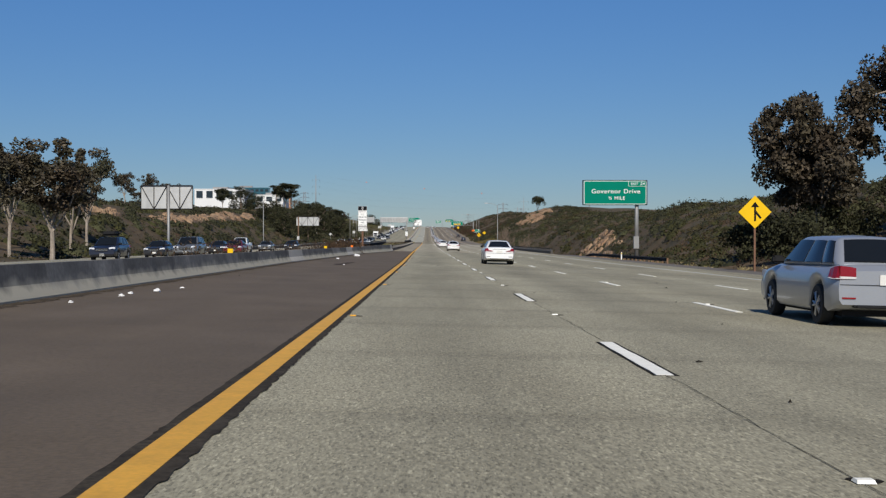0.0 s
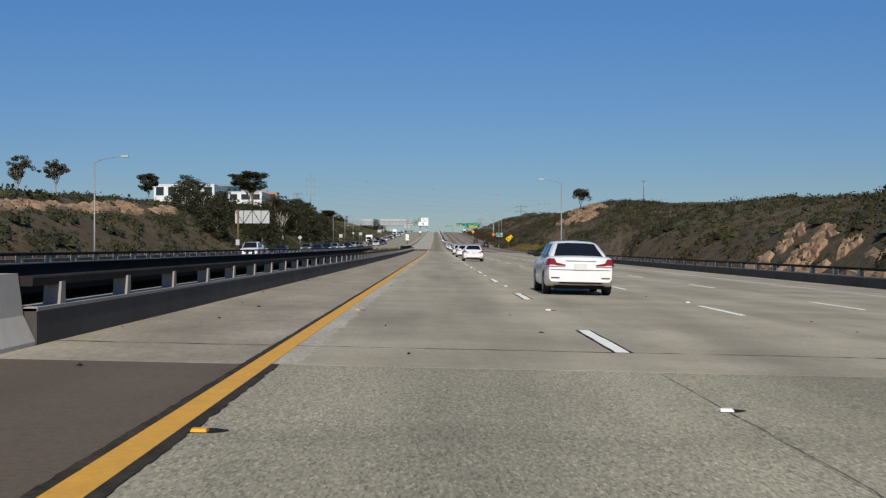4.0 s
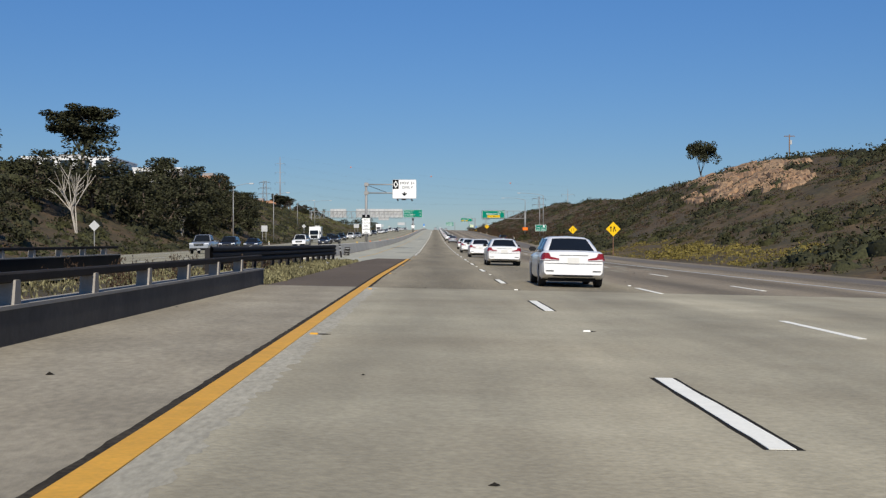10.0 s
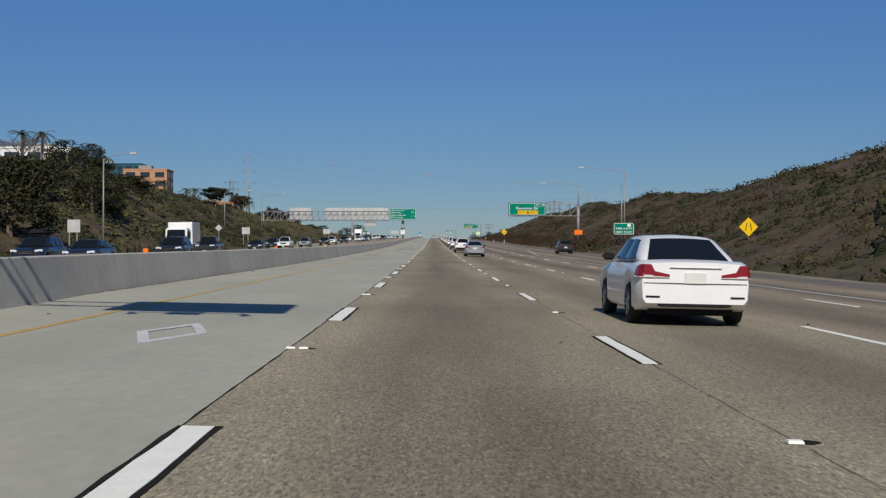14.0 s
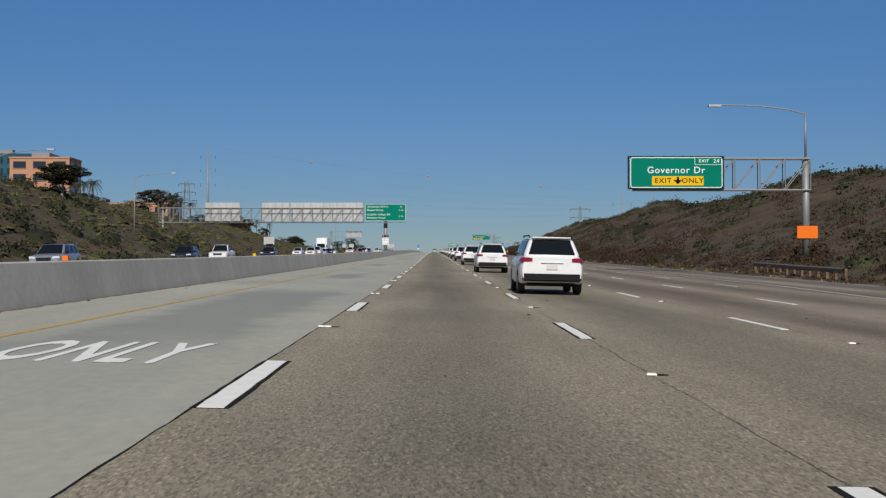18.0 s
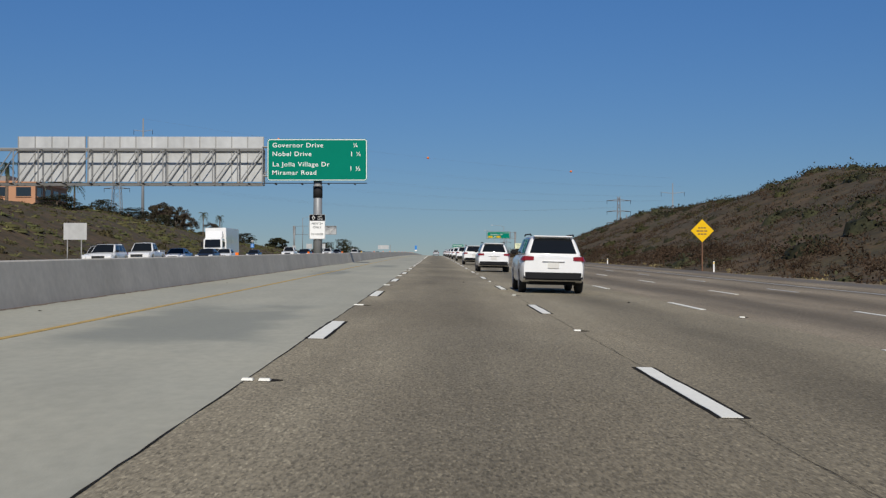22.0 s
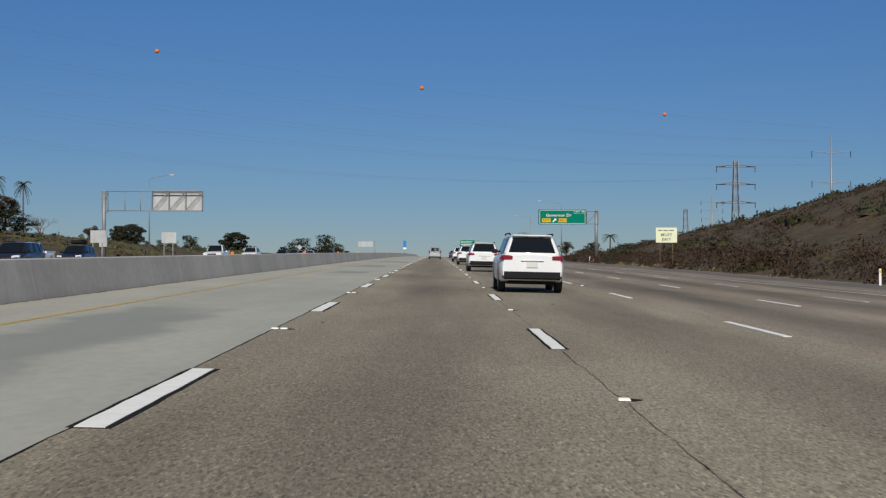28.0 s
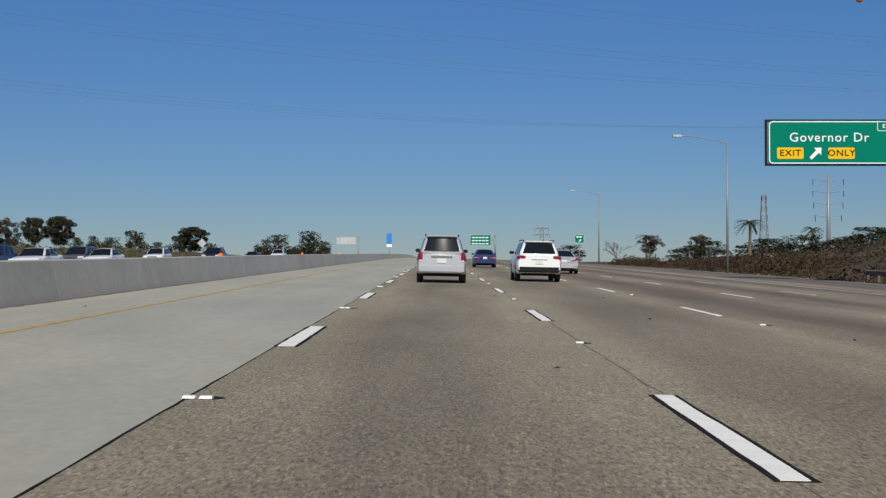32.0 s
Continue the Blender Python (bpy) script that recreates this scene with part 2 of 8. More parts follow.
BROWN = material("brown_asphalt", (0.107, 0.078, 0.048), rough=0.9, vary=0.12, scale=0.4, fine=26, speck=0.22, bump=0.3, tint=(0.128, 0.096, 0.064), streak=0.12, streak_axis=1)
ASPHALT = material("grey_asphalt", (0.165, 0.143, 0.115), rough=0.9, vary=0.12, scale=0.4, fine=20, speck=0.2, bump=0.3, tint=(0.125, 0.107, 0.088))
SEAL = material("black_sealant", (0.022, 0.019, 0.015), rough=0.95, spec=0.1, vary=0.2)
WHITE_PAINT = material("white_road_paint", (0.90, 0.875, 0.77), rough=0.7, spec=0.2, vary=0.06, scale=4, fine=30)
OLD_PAINT = material("worn_white_paint", (0.62, 0.62, 0.59), rough=0.7, vary=0.16, scale=4, fine=18)
YELLOW_PAINT = material("yellow_road_paint", (0.70, 0.36, 0.035), rough=0.6, vary=0.10, scale=3, fine=24)
PALE_YELLOW = material("worn_yellow_paint", (0.55, 0.36, 0.10), rough=0.7, vary=0.2, scale=3, fine=14)
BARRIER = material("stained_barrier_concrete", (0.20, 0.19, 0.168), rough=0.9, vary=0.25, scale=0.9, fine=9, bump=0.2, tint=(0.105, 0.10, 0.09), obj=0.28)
bnodes, blinks = BARRIER.node_tree.nodes, BARRIER.node_tree.links
# darker upper wall, paler concrete towards the toe, with a smeared edge
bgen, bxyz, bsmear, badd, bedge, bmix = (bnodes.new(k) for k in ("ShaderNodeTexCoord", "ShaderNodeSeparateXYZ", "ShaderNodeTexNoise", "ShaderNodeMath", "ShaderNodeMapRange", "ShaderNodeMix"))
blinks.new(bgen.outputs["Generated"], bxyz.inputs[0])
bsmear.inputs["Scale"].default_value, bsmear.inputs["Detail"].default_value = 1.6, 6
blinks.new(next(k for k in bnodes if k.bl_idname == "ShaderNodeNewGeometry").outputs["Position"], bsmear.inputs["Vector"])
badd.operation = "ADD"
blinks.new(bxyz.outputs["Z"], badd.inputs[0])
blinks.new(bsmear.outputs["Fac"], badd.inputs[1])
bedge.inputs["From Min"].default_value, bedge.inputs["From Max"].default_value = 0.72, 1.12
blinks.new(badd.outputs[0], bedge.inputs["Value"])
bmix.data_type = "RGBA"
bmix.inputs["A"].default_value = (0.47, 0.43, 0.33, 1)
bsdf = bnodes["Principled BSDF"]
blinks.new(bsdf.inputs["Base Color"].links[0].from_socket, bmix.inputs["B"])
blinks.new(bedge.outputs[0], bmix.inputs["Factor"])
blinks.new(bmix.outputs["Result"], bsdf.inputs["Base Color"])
NEWBARRIER = material("barrier_concrete", (0.56, 0.525, 0.45), rough=0.9, vary=0.10, scale=0.35, fine=5, speck=0.08, bump=0.2, tint=(0.47, 0.44, 0.375), streak=0.08, streak_axis=2)
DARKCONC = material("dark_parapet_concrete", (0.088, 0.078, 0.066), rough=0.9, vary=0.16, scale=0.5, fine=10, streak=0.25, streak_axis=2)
# darker copy of the parapet concrete: shade between the decks put into its colour
GAPSHADE = material("gap_shade_concrete", (0.026, 0.023, 0.020), rough=0.95, spec=0.08, vary=0.2, scale=0.5)
POSTCONC = material("pale_post_concrete", (0.33, 0.30, 0.255), rough=0.9, vary=0.1)
RAILMETAL = material("dark_weathered_rail", (0.022, 0.020, 0.019), rough=0.75, metal=0.0, spec=0.25, vary=0.2)
RAILBEAM = material("weathered_box_beam", (0.030, 0.026, 0.023), rough=0.85, spec=0.12, vary=0.3, scale=0.8)
GALV = material("galvanised_steel", (0.30, 0.295, 0.28), rough=0.55, metal=0.35, vary=0.08, scale=2)
GREYPOLE = material("grey_pole_paint", (0.288, 0.295, 0.295), rough=0.5, metal=0.2, vary=0.08)
RUST = material("weathered_steel", (0.18, 0.09, 0.05), rough=0.8, vary=0.15)
WOODPOLE = material("brown_wood_post", (0.20, 0.12, 0.07), rough=0.9, vary=0.2, streak=0.3)
SIGNGREEN = material("green_sign_sheeting", (0.0, 0.200, 0.128), rough=0.65, spec=0.06, vary=0.04, scale=0.6)
SIGNWHITE = material("white_sign_sheeting", (0.90, 0.89, 0.85), rough=0.6, spec=0.15, vary=0.03)
SIGNBLACK = material("black_sign_ink", (0.008, 0.008, 0.010), rough=0.7, spec=0.08, vary=0.05)
SIGNYELLOW = material("yellow_sign_sheeting", (0.86, 0.52, 0.012), rough=0.6, spec=0.12, vary=0.04)
SIGNORANGE = material("orange_sign_sheeting", (0.95, 0.20, 0.02), rough=0.6, spec=0.12, vary=0.04)
SIGNBLUE = material("blue_sign_sheeting", (0.03, 0.22, 0.60), rough=0.4, vary=0.04)
SIGNBACK = material("bare_aluminium_back", (0.52, 0.52, 0.50), rough=0.6, metal=0.1, vary=0.08, scale=1.5, streak=0.15)
SOIL = material("dry_scrub_ground", (0.090, 0.057, 0.024), rough=0.95, vary=0.3, scale=0.22, fine=1.6, speck=0.45, bump=0.8, bump_scale=2.2, tint=(0.060, 0.046, 0.017))
ramp_nodes = SOIL.node_tree.nodes
for node in ramp_nodes:
    if node.bl_idname == "ShaderNodeMapRange" and any(l.to_node.bl_idname == "ShaderNodeMix" for l in node.outputs[0].links):
        node.inputs["From Min"].default_value, node.inputs["From Max"].default_value = 0.42, 0.60
TANEARTH = material("bare_sandy_earth", (0.34, 0.235, 0.140), rough=0.95, vary=0.2, scale=0.4, fine=3, bump=0.6, bump_scale=4, tint=(0.30, 0.17, 0.09))
VERGE = material("dry_grass_verge", (0.27, 0.215, 0.145), rough=0.95, vary=0.2, scale=0.3, fine=3, bump=0.5, bump_scale=6, tint=(0.19, 0.155, 0.095))
LEAF_DARK = material("dark_evergreen_leaves", (0.037, 0.037, 0.015), rough=0.8, vary=0.25, scale=0.3, fine=6, speck=0.5, island=0.35, spec=0.3)
LEAF_EUC = material("eucalyptus_leaves", (0.062, 0.060, 0.032), rough=0.65, vary=0.25, scale=0.3, fine=3, island=0.5, tint=(0.078, 0.050, 0.032), spec=0.3)
LEAF_RED = material("reddish_eucalyptus_leaves", (0.070, 0.050, 0.032), rough=0.65, vary=0.25, scale=0.4, fine=3, island=0.5, tint=(0.050, 0.044, 0.024), spec=0.3)
LEAF_OLIVE = material("olive_scrub_leaves", (0.056, 0.045, 0.020), rough=0.9, vary=0.25, scale=0.15, fine=6, speck=0.55, island=0.2, bump=1.0, bump_scale=5, spec=0.2)
LEAF_GREEN = material("green_scrub_leaves", (0.043, 0.042, 0.015), rough=0.9, vary=0.25, scale=0.15, fine=6, speck=0.55, island=0.2, bump=1.0, bump_scale=5, spec=0.2)
LEAF_BROWN = material("dead_brown_scrub", (0.060, 0.038, 0.023), rough=0.95, vary=0.25, scale=0.15, fine=6, speck=0.55, island=0.2, bump=1.0, bump_scale=5, spec=0.2)
LEAF_GREY = material("grey_sage_scrub", (0.063, 0.045, 0.030), rough=0.95, vary=0.2, scale=0.15, fine=6, speck=0.5, island=0.2, bump=1.0, bump_scale=5, spec=0.2)
LEAF_MEDIAN = material("dry_green_grass_blades", (0.19, 0.17, 0.085), rough=0.9, vary=0.25, scale=0.3, fine=2, island=0.45, spec=0.2)
LEAF_STRAW = material("straw_grass_blades", (0.27, 0.215, 0.105), rough=0.9, vary=0.2, scale=0.3, fine=2, island=0.35, spec=0.2)
LEAF_YELLOW = material("yellow_green_grass", (0.150, 0.118, 0.030), rough=0.9, vary=0.2, scale=0.3, fine=2, island=0.35, spec=0.2)
BEAM = material("weathered_guard_beam", (0.22, 0.17, 0.125), rough=0.7, metal=0.2, vary=0.2)
BARK_WHITE = material("white_dead_bark", (0.46, 0.41, 0.34), rough=0.9, vary=0.2, scale=1.0, fine=8)
LEAF_BANK = material("olive_bank_grass", (0.112, 0.096, 0.038), rough=0.95, vary=0.25, scale=0.12, fine=2, island=0.2, spec=0.2, bump=1.0, bump_scale=5, tint=(0.085, 0.095, 0.032))
LEAF_PALM = material("palm_fronds", (0.060, 0.070, 0.030), rough=0.6, vary=0.2, island=0.4)
BARK = material("grey_brown_bark", (0.17, 0.125, 0.09), rough=0.95, vary=0.25, scale=1.5, fine=12, bump=0.5)
BARK_PALE = material("pale_peeling_bark", (0.36, 0.31, 0.25), rough=0.9, vary=0.22, scale=1.0, fine=8, tint=(0.30, 0.24, 0.18))

# ---- shape helpers ----
def part(name, bm, mat, parent=None, label=""):
    """Links a bmesh as one mesh object, as a part of parent where one is given."""
    me = bpy.data.meshes.new(name)
    bm.to_mesh(me)
    bm.free()
    me.materials.append(mat)
    ob = new(name, me)
    ob.parent = parent
    if label:
        ob["label"] = label
    return ob


def bm_from(verts, faces):
    me = bpy.data.meshes.new("tmp")
    me.from_pydata(verts, [], faces)
    bm = bmesh.new()
    bm.from_mesh(me)
    bpy.data.meshes.remove(me)
    return bm


def solid(name, verts, faces, mat, parent=None, smooth=False):
    me = bpy.data.meshes.new(name)
    me.from_pydata(verts, [], faces)
    me.materials.append(mat)
    if smooth:
        me.polygons.foreach_set("use_smooth", [True] * len(me.polygons))
    me.update()
    ob = new(name, me)
    ob.parent = parent
    return ob


def box(bm, x0, x1, y0, y1, z0, z1):
    v = [bm.verts.new(p) for p in ((x0, y0, z0), (x1, y0, z0), (x1, y1, z0), (x0, y1, z0), (x0, y0, z1), (x1, y0, z1), (x1, y1, z1), (x0, y1, z1))]
    for f in ((0, 3, 2, 1), (4, 5, 6, 7), (0, 1, 5, 4), (1, 2, 6, 5), (2, 3, 7, 6), (3, 0, 4, 7)):
        bm.faces.new([v[i] for i in f])
    return v


def tube(bm, a, b, r0, r1=None, sides=8, cap=True):
    """A straight tapered round bar from a to b."""
    a, b = Vector(a), Vector(b)
    r1 = r0 if r1 is None else r1
    q = (b - a).to_track_quat("Z", "Y").to_matrix()
    rings = []
    for c, r in ((a, r0), (b, r1)):
        rings.append([bm.verts.new(c + q @ Vector((math.cos(6.2832 * i / sides) * r, math.sin(6.2832 * i / sides) * r, 0))) for i in range(sides)])
    for i in range(sides):
        j = (i + 1) % sides
        bm.faces.new((rings[0][i], rings[0][j], rings[1][j], rings[1][i]))
    if cap:
        bm.faces.new(rings[0][::-1])
        bm.faces.new(rings[1])


def pipe(bm, points, r, sides=6):
    for a, b in zip(points[:-1], points[1:]):
        tube(bm, a, b, r, r, sides)


def thing(name, m=None, label="", category="", group="", kind=""):
    ob = new(name)
    ob.empty_display_size = 0.3
    if m is not None:
        ob.matrix_basis = m
    return tagged(ob, label, category, group, kind)


# ---- the road's line: height along the way, cross fall, edges ----
KNOT = [-400, -50, 50, 150, 250, 350, 450, 550, 650, 750, 850, 950, 1050, 1150, 1250, 1350, 1450, 1550, 1650, 1800, 2600]
SLOPE = [-0.004, -0.0024, -0.0007, 0.0008, 0.0024, 0.0046, 0.0081, 0.0135, 0.0185, 0.0213, 0.022, 0.0215, 0.0204, 0.0191, 0.0176, 0.0161, 0.0145, 0.006, -0.004, -0.015, -0.02]
_g = np.linspace(-400, 2600, 1501)
_s = np.interp(_g, KNOT, SLOPE)
_z = np.r_[0, np.cumsum((_s[1:] + _s[:-1]) / 2 * np.diff(_g))]
_z = _z - np.interp(0, _g, _z)
FALL = 0.022


def along(y):
    return float(np.interp(y, _g, _z))


def surf(x, y):
    """The pavement's height: falls to the right, and to the left beyond the median."""
    return along(y) - (FALL * x if x > -8.6 else -FALL * 8.6 + 0.018 * (-8.6 - x) if x < -8.6 else FALL * x)


def at(x, y, up=0.0, rz=0.0):
    """A pose on the pavement, tilted with it."""
    rise = math.degrees(math.atan((along(y + 1) - along(y - 1)) / 2))
    lean = math.degrees(math.atan(FALL if x > -8.6 else -0.018))
    return pose(x, y, surf(x, y) + up, rise, lean, 0) @ pose(0, 0, 0, 0, 0, rz)


def lerp(y, ys, xs):
    return float(np.interp(y, ys, xs))


def edge_left(y):      # foot of the median barrier
    return lerp(y, [-200, 30, 76, 128, 157, 172, 428, 430, 470, 520, 2000], [-7.2, -7.3, -7.5, -6.5, -4.65, -4.6, -4.6, -7.0, -7.25, -7.5, -7.6])


def hov_line(y):       # dashes between the carpool lane and the first lane
    return lerp(y, [447, 480, 513, 545, 600, 631, 660, 690, 800, 1000, 1090, 1160, 1900], [-1.78, -1.75, -1.83, -1.87, -1.91, -1.95, -1.88, -1.80, -1.80, -1.78, -1.86, -1.78, -1.80])


def edge_right(y):     # outer edge of the northbound pavement
    return lerp(y, [-200, 60, 130, 400, 480, 560, 640, 860, 1140, 1300, 2000], [16, 15.5, 15.5, 15.5, 14.2, 14.2, 17.5, 18, 18.5, 20, 20])


def strip(name, x0, x1, y0, y1, mat, up=0.0, step=10.0, parent=None, thick=0.0):
    """A ribbon of pavement between two lines (numbers or functions of y)."""
    f0 = x0 if callable(x0) else lambda y: x0
    f1 = x1 if callable(x1) else lambda y: x1
    ys = np.linspace(y0, y1, max(2, int((y1 - y0) / step) + 1))
    vs, fs = [], []
    for y in ys:
        a, b = f0(y), f1(y)
        vs += [(a, y, surf(a + 1e-6, y) + up), (b, y, surf(b - 1e-6, y) + up)]
    for i in range(len(ys) - 1):
        fs.append((2 * i, 2 * i + 1, 2 * i + 3, 2 * i + 2))
    n = len(vs)
    if thick:
        vs += [(x, y, z - thick) for x, y, z in vs]
        for i in range(len(ys) - 1):
            fs.append((n + 2 * i, n + 2 * i + 2, n + 2 * i + 3, n + 2 * i + 1))
            fs.append((2 * i, 2 * i + 2, n + 2 * i + 2, n + 2 * i))
            fs.append((2 * i + 1, n + 2 * i + 1, n + 2 * i + 3, 2 * i + 3))
        fs += [(0, n, n + 1, 1), (n - 2, n - 1, 2 * n - 1, 2 * n - 2)]
    return solid(name, vs, fs, mat, parent)


def sweep(name, line, y0, y1, profile, mat, step=6.0, parent=None, base=None):
    """A profile of (across, up) carried along the way; line gives x at y."""
    f = line if callable(line) else lambda y: line
    ys = np.linspace(y0, y1, max(2, int((y1 - y0) / step) + 1))
    vs, fs, k = [], [], len(profile)
    for y in ys:
        x = f(y)
        z = (base or surf)(x, y)
        vs += [(x + a, y, z + b) for a, b in profile]
    for i in range(len(ys) - 1):
        for j in range(k):
            fs.append((i * k + j, i * k + (j + 1) % k, (i + 1) * k + (j + 1) % k, (i + 1) * k + j))
    fs += [tuple(range(k))[::-1], tuple((len(ys) - 1) * k + j for j in range(k))]
    ob = solid(name, vs, fs, mat, parent)
    return ob


# ---- ground: one sheet with both hillsides and the canyon ----
RIDGE_Y = [-400, 250, 390, 470, 550, 634, 680, 774, 850, 930, 986, 1030, 1061, 1095, 1123, 1167, 1236, 1290, 1400, 2600]
RIDGE_Z = [8.3, 9.2, 9.2, 11.8, 16.4, 18.0, 16.8, 16.6, 20.0, 21.2, 23.2, 22.0, 24.8, 25.2, 25.0, 24.8, 21.2, 17.5, 18.0, 0]
BENCH_Y = [-400, 250, 470, 615, 737, 950, 1035, 1092, 1288, 1500, 1800, 2600]
BENCH_Z = [8, 9, 13, 17, 20.5, 19.5, 21, 19.5, 19.5, 21, 18, 0]


def smooth(a, b, v):
    t = min(1.0, max(0.0, (v - a) / (b - a)))
    return t * t * (3 - 2 * t)


def toe_right(y):
    return lerp(y, [-200, 100, 200, 430, 520, 640, 860, 1140, 1240, 2000], [20, 20, 26, 24, 19, 20.5, 21, 21.5, 24, 30])


def toe_left(y):
    return lerp(y, [-200, 500, 700, 1000, 2000], [-36, -35, -34, -33, -33])


def canyon(y):
    return smooth(150, 200, y) * (1 - smooth(385, 432, y))


def ground_z(x, y):
    r, lo = toe_right(y), toe_left(y)
    n1 = noise.noise(Vector((x * 0.02, y * 0.02, 0))) * 2.2 + noise.noise(Vector((x * 0.07, y * 0.07, 3))) * 0.9
    if lo < x < r:
        z = surf(max(min(x, 30), -32), y) - 0.35
        # the median is filled again soon after the far abutment
        gap = smooth(150, 200, y) * (1 - smooth(360, 374, y)) if -16 < x < 0 else canyon(y)
        return z - gap * 9
    if x >= r:
        z0, top = surf(r, y) - 0.3, float(np.interp(y, RIDGE_Y, RIDGE_Z))
        t = (x - r) / max(60 - r, 1)
        rise = (top - z0) * (smooth(0, 1, t) * 0.55 + min(t, 1) * 0.45)
        z = z0 + rise + n1 * min(1.0, t * 1.6) * (0.8 if t < 1 else 1.0) - canyon(y) * 9 * max(0.0, 1 - t * 2.2)
        if x > 70:
            z -= (x - 70) * 0.045
        return z
    z0, top = surf(lo, y) - 0.3, float(np.interp(y, BENCH_Y, BENCH_Z))
    t = (lo - x) / 38
    z = z0 + (top - z0) * smooth(0, 1, t) + n1 * min(1.0, t) * 0.7 - canyon(y) * 7 * max(0.0, 1 - t * 2)
    if x < -160:
        z -= (-160 - x) * 0.02
    return z


def spread(edges):
    out = []
    for a, b, step in edges:
        out += list(np.arange(a, b, step))
    return out + [edges[-1][1]]


GX = spread([(-3000, -600, 400), (-600, -200, 50), (-200, -110, 12), (-110, -30, 4), (-30, 20, 5), (20, 90, 3.2), (90, 150, 12), (150, 600, 50), (600, 3000, 400)])
GY = spread([(-1200, -200, 200), (-200, 0, 25), (0, 1320, 8), (1320, 1700, 20), (1700, 2600, 90), (2600, 4600, 400)])


def far_z(x, y):
    return ground_z(x, y) if y < 2600 else ground_z(x, 2600)


ground = solid("ground", [(x, y, far_z(x, y)) for y in GY for x in GX],
               [(j * len(GX) + i, j * len(GX) + i + 1, (j + 1) * len(GX) + i + 1, (j + 1) * len(GX) + i) for j in range(len(GY) - 1) for i in range(len(GX) - 1)], SOIL, smooth=True)
tagged(ground, "dry brown scrubland ground with hillsides beside the freeway", "ground", kind="structure")

# ---- pavement ----
def pavement(name, label, *strips):
    top = thing(name, label=label, category="road", kind="structure")
    for nm, x0, x1, y0, y1, mat, up in strips:
        strip(nm, x0, x1, y0, y1, mat, up, parent=top, thick=0.25)
    return top


Y_DECK0, Y_DECK1, Y_HOV = 164.8, 396.0, 445.0
northbound = pavement("road_northbound", "grey grooved concrete freeway lanes with worn wheel tracks",
         ("lane_slab", 1.833, 5.485, -60, Y_DECK0, CONCRETE, 0),
         ("lane_slab", 5.488, 9.145, -60, Y_DECK0, CONCRETE, 0), ("lane_slab", 9.148, edge_right, -60, Y_DECK0, CONCRETE, 0),
         ("lane_slab", 1.833, 5.485, Y_DECK1, 1900, WORN, 0),
         ("lane_slab", 5.488, 9.145, Y_DECK1, 1900, OUTERLANE, 0), ("lane_slab", 9.148, edge_right, Y_DECK1, 1900, OUTERLANE, 0),
         ("lane_slab", -1.93, 1.83, -60, -5, CONCRETE, 0), ("lane_slab", -1.93, 1.83, 1230, 1900, WORN, 0))
pavement("bridge_deck", "pale worn concrete bridge deck", ("deck_slab", -1.98, lambda y: edge_right(y) + 0.6, Y_DECK0, Y_DECK1, DECK, 0.003), ("deck_shoulder", lambda y: edge_left(y) - 0.5, -1.982, Y_DECK0, Y_DECK1, DECKSHOULDER, 0.003))
pavement("shoulder_median", "brown asphalt inside shoulder beside the median barrier",
         ("shoulder", lambda y: edge_left(y) - 0.3, -1.933, -60, Y_DECK0, BROWN, 0), ("shoulder", lambda y: lerp(y, [396, 437, 445], [-4.4, -4.3, -3.9]), -1.933, Y_DECK1, Y_HOV, BROWN, 0))
pavement("shoulder_outer", "dusty asphalt outside shoulder", ("shoulder", edge_right, lambda y: edge_right(y) + 2.4, -60, Y_DECK0, ASPHALT, -0.004), ("shoulder", edge_right, lambda y: edge_right(y) + 2.4, Y_DECK1, 1900, ASPHALT, -0.004))
pavement("verge", "pale dusty dirt verge beyond the outer shoulder", ("verge_strip", lambda y: edge_right(y) + 2.4, lambda y: edge_right(y) + 4.3 + 0.35 * noise.noise(Vector((y * 0.2, 0, 7))), Y_DECK1 + 6, 1330, VERGE, -0.05))
pavement("hov_lane", "pale grey new concrete carpool lane", ("apron", -7.6, lambda y: lerp(y, [434.5, 440, 445], [-4.32, -4.2, -3.902]), 434.5, Y_HOV, HOVLANE, 0.003), ("lane_slab", lambda y: lerp(y, [447, 470], [-7.6, -8.0]), lambda y: hov_line(y) - 0.115, Y_HOV, 1900, HOVLANE, 0.003))
pavement("road_southbound", "grey concrete freeway lanes of the opposite carriageway", ("lane_slab", -31, -9.6, -60, Y_DECK0, CONCRETE, 0), ("deck_slab", -31, -14.0, Y_DECK0, Y_DECK1, DECK, 0), ("lane_slab", -31, lambda y: lerp(y, [404, 434, 455], [-13.6, -10.5, -8.4]), Y_DECK1, 1900, CONCRETE, 0))

# ---- painted lines, reflectors and sealed joints ----
DASH_Y0, CYCLE, DASH = 24.53, 14.63, 3.80


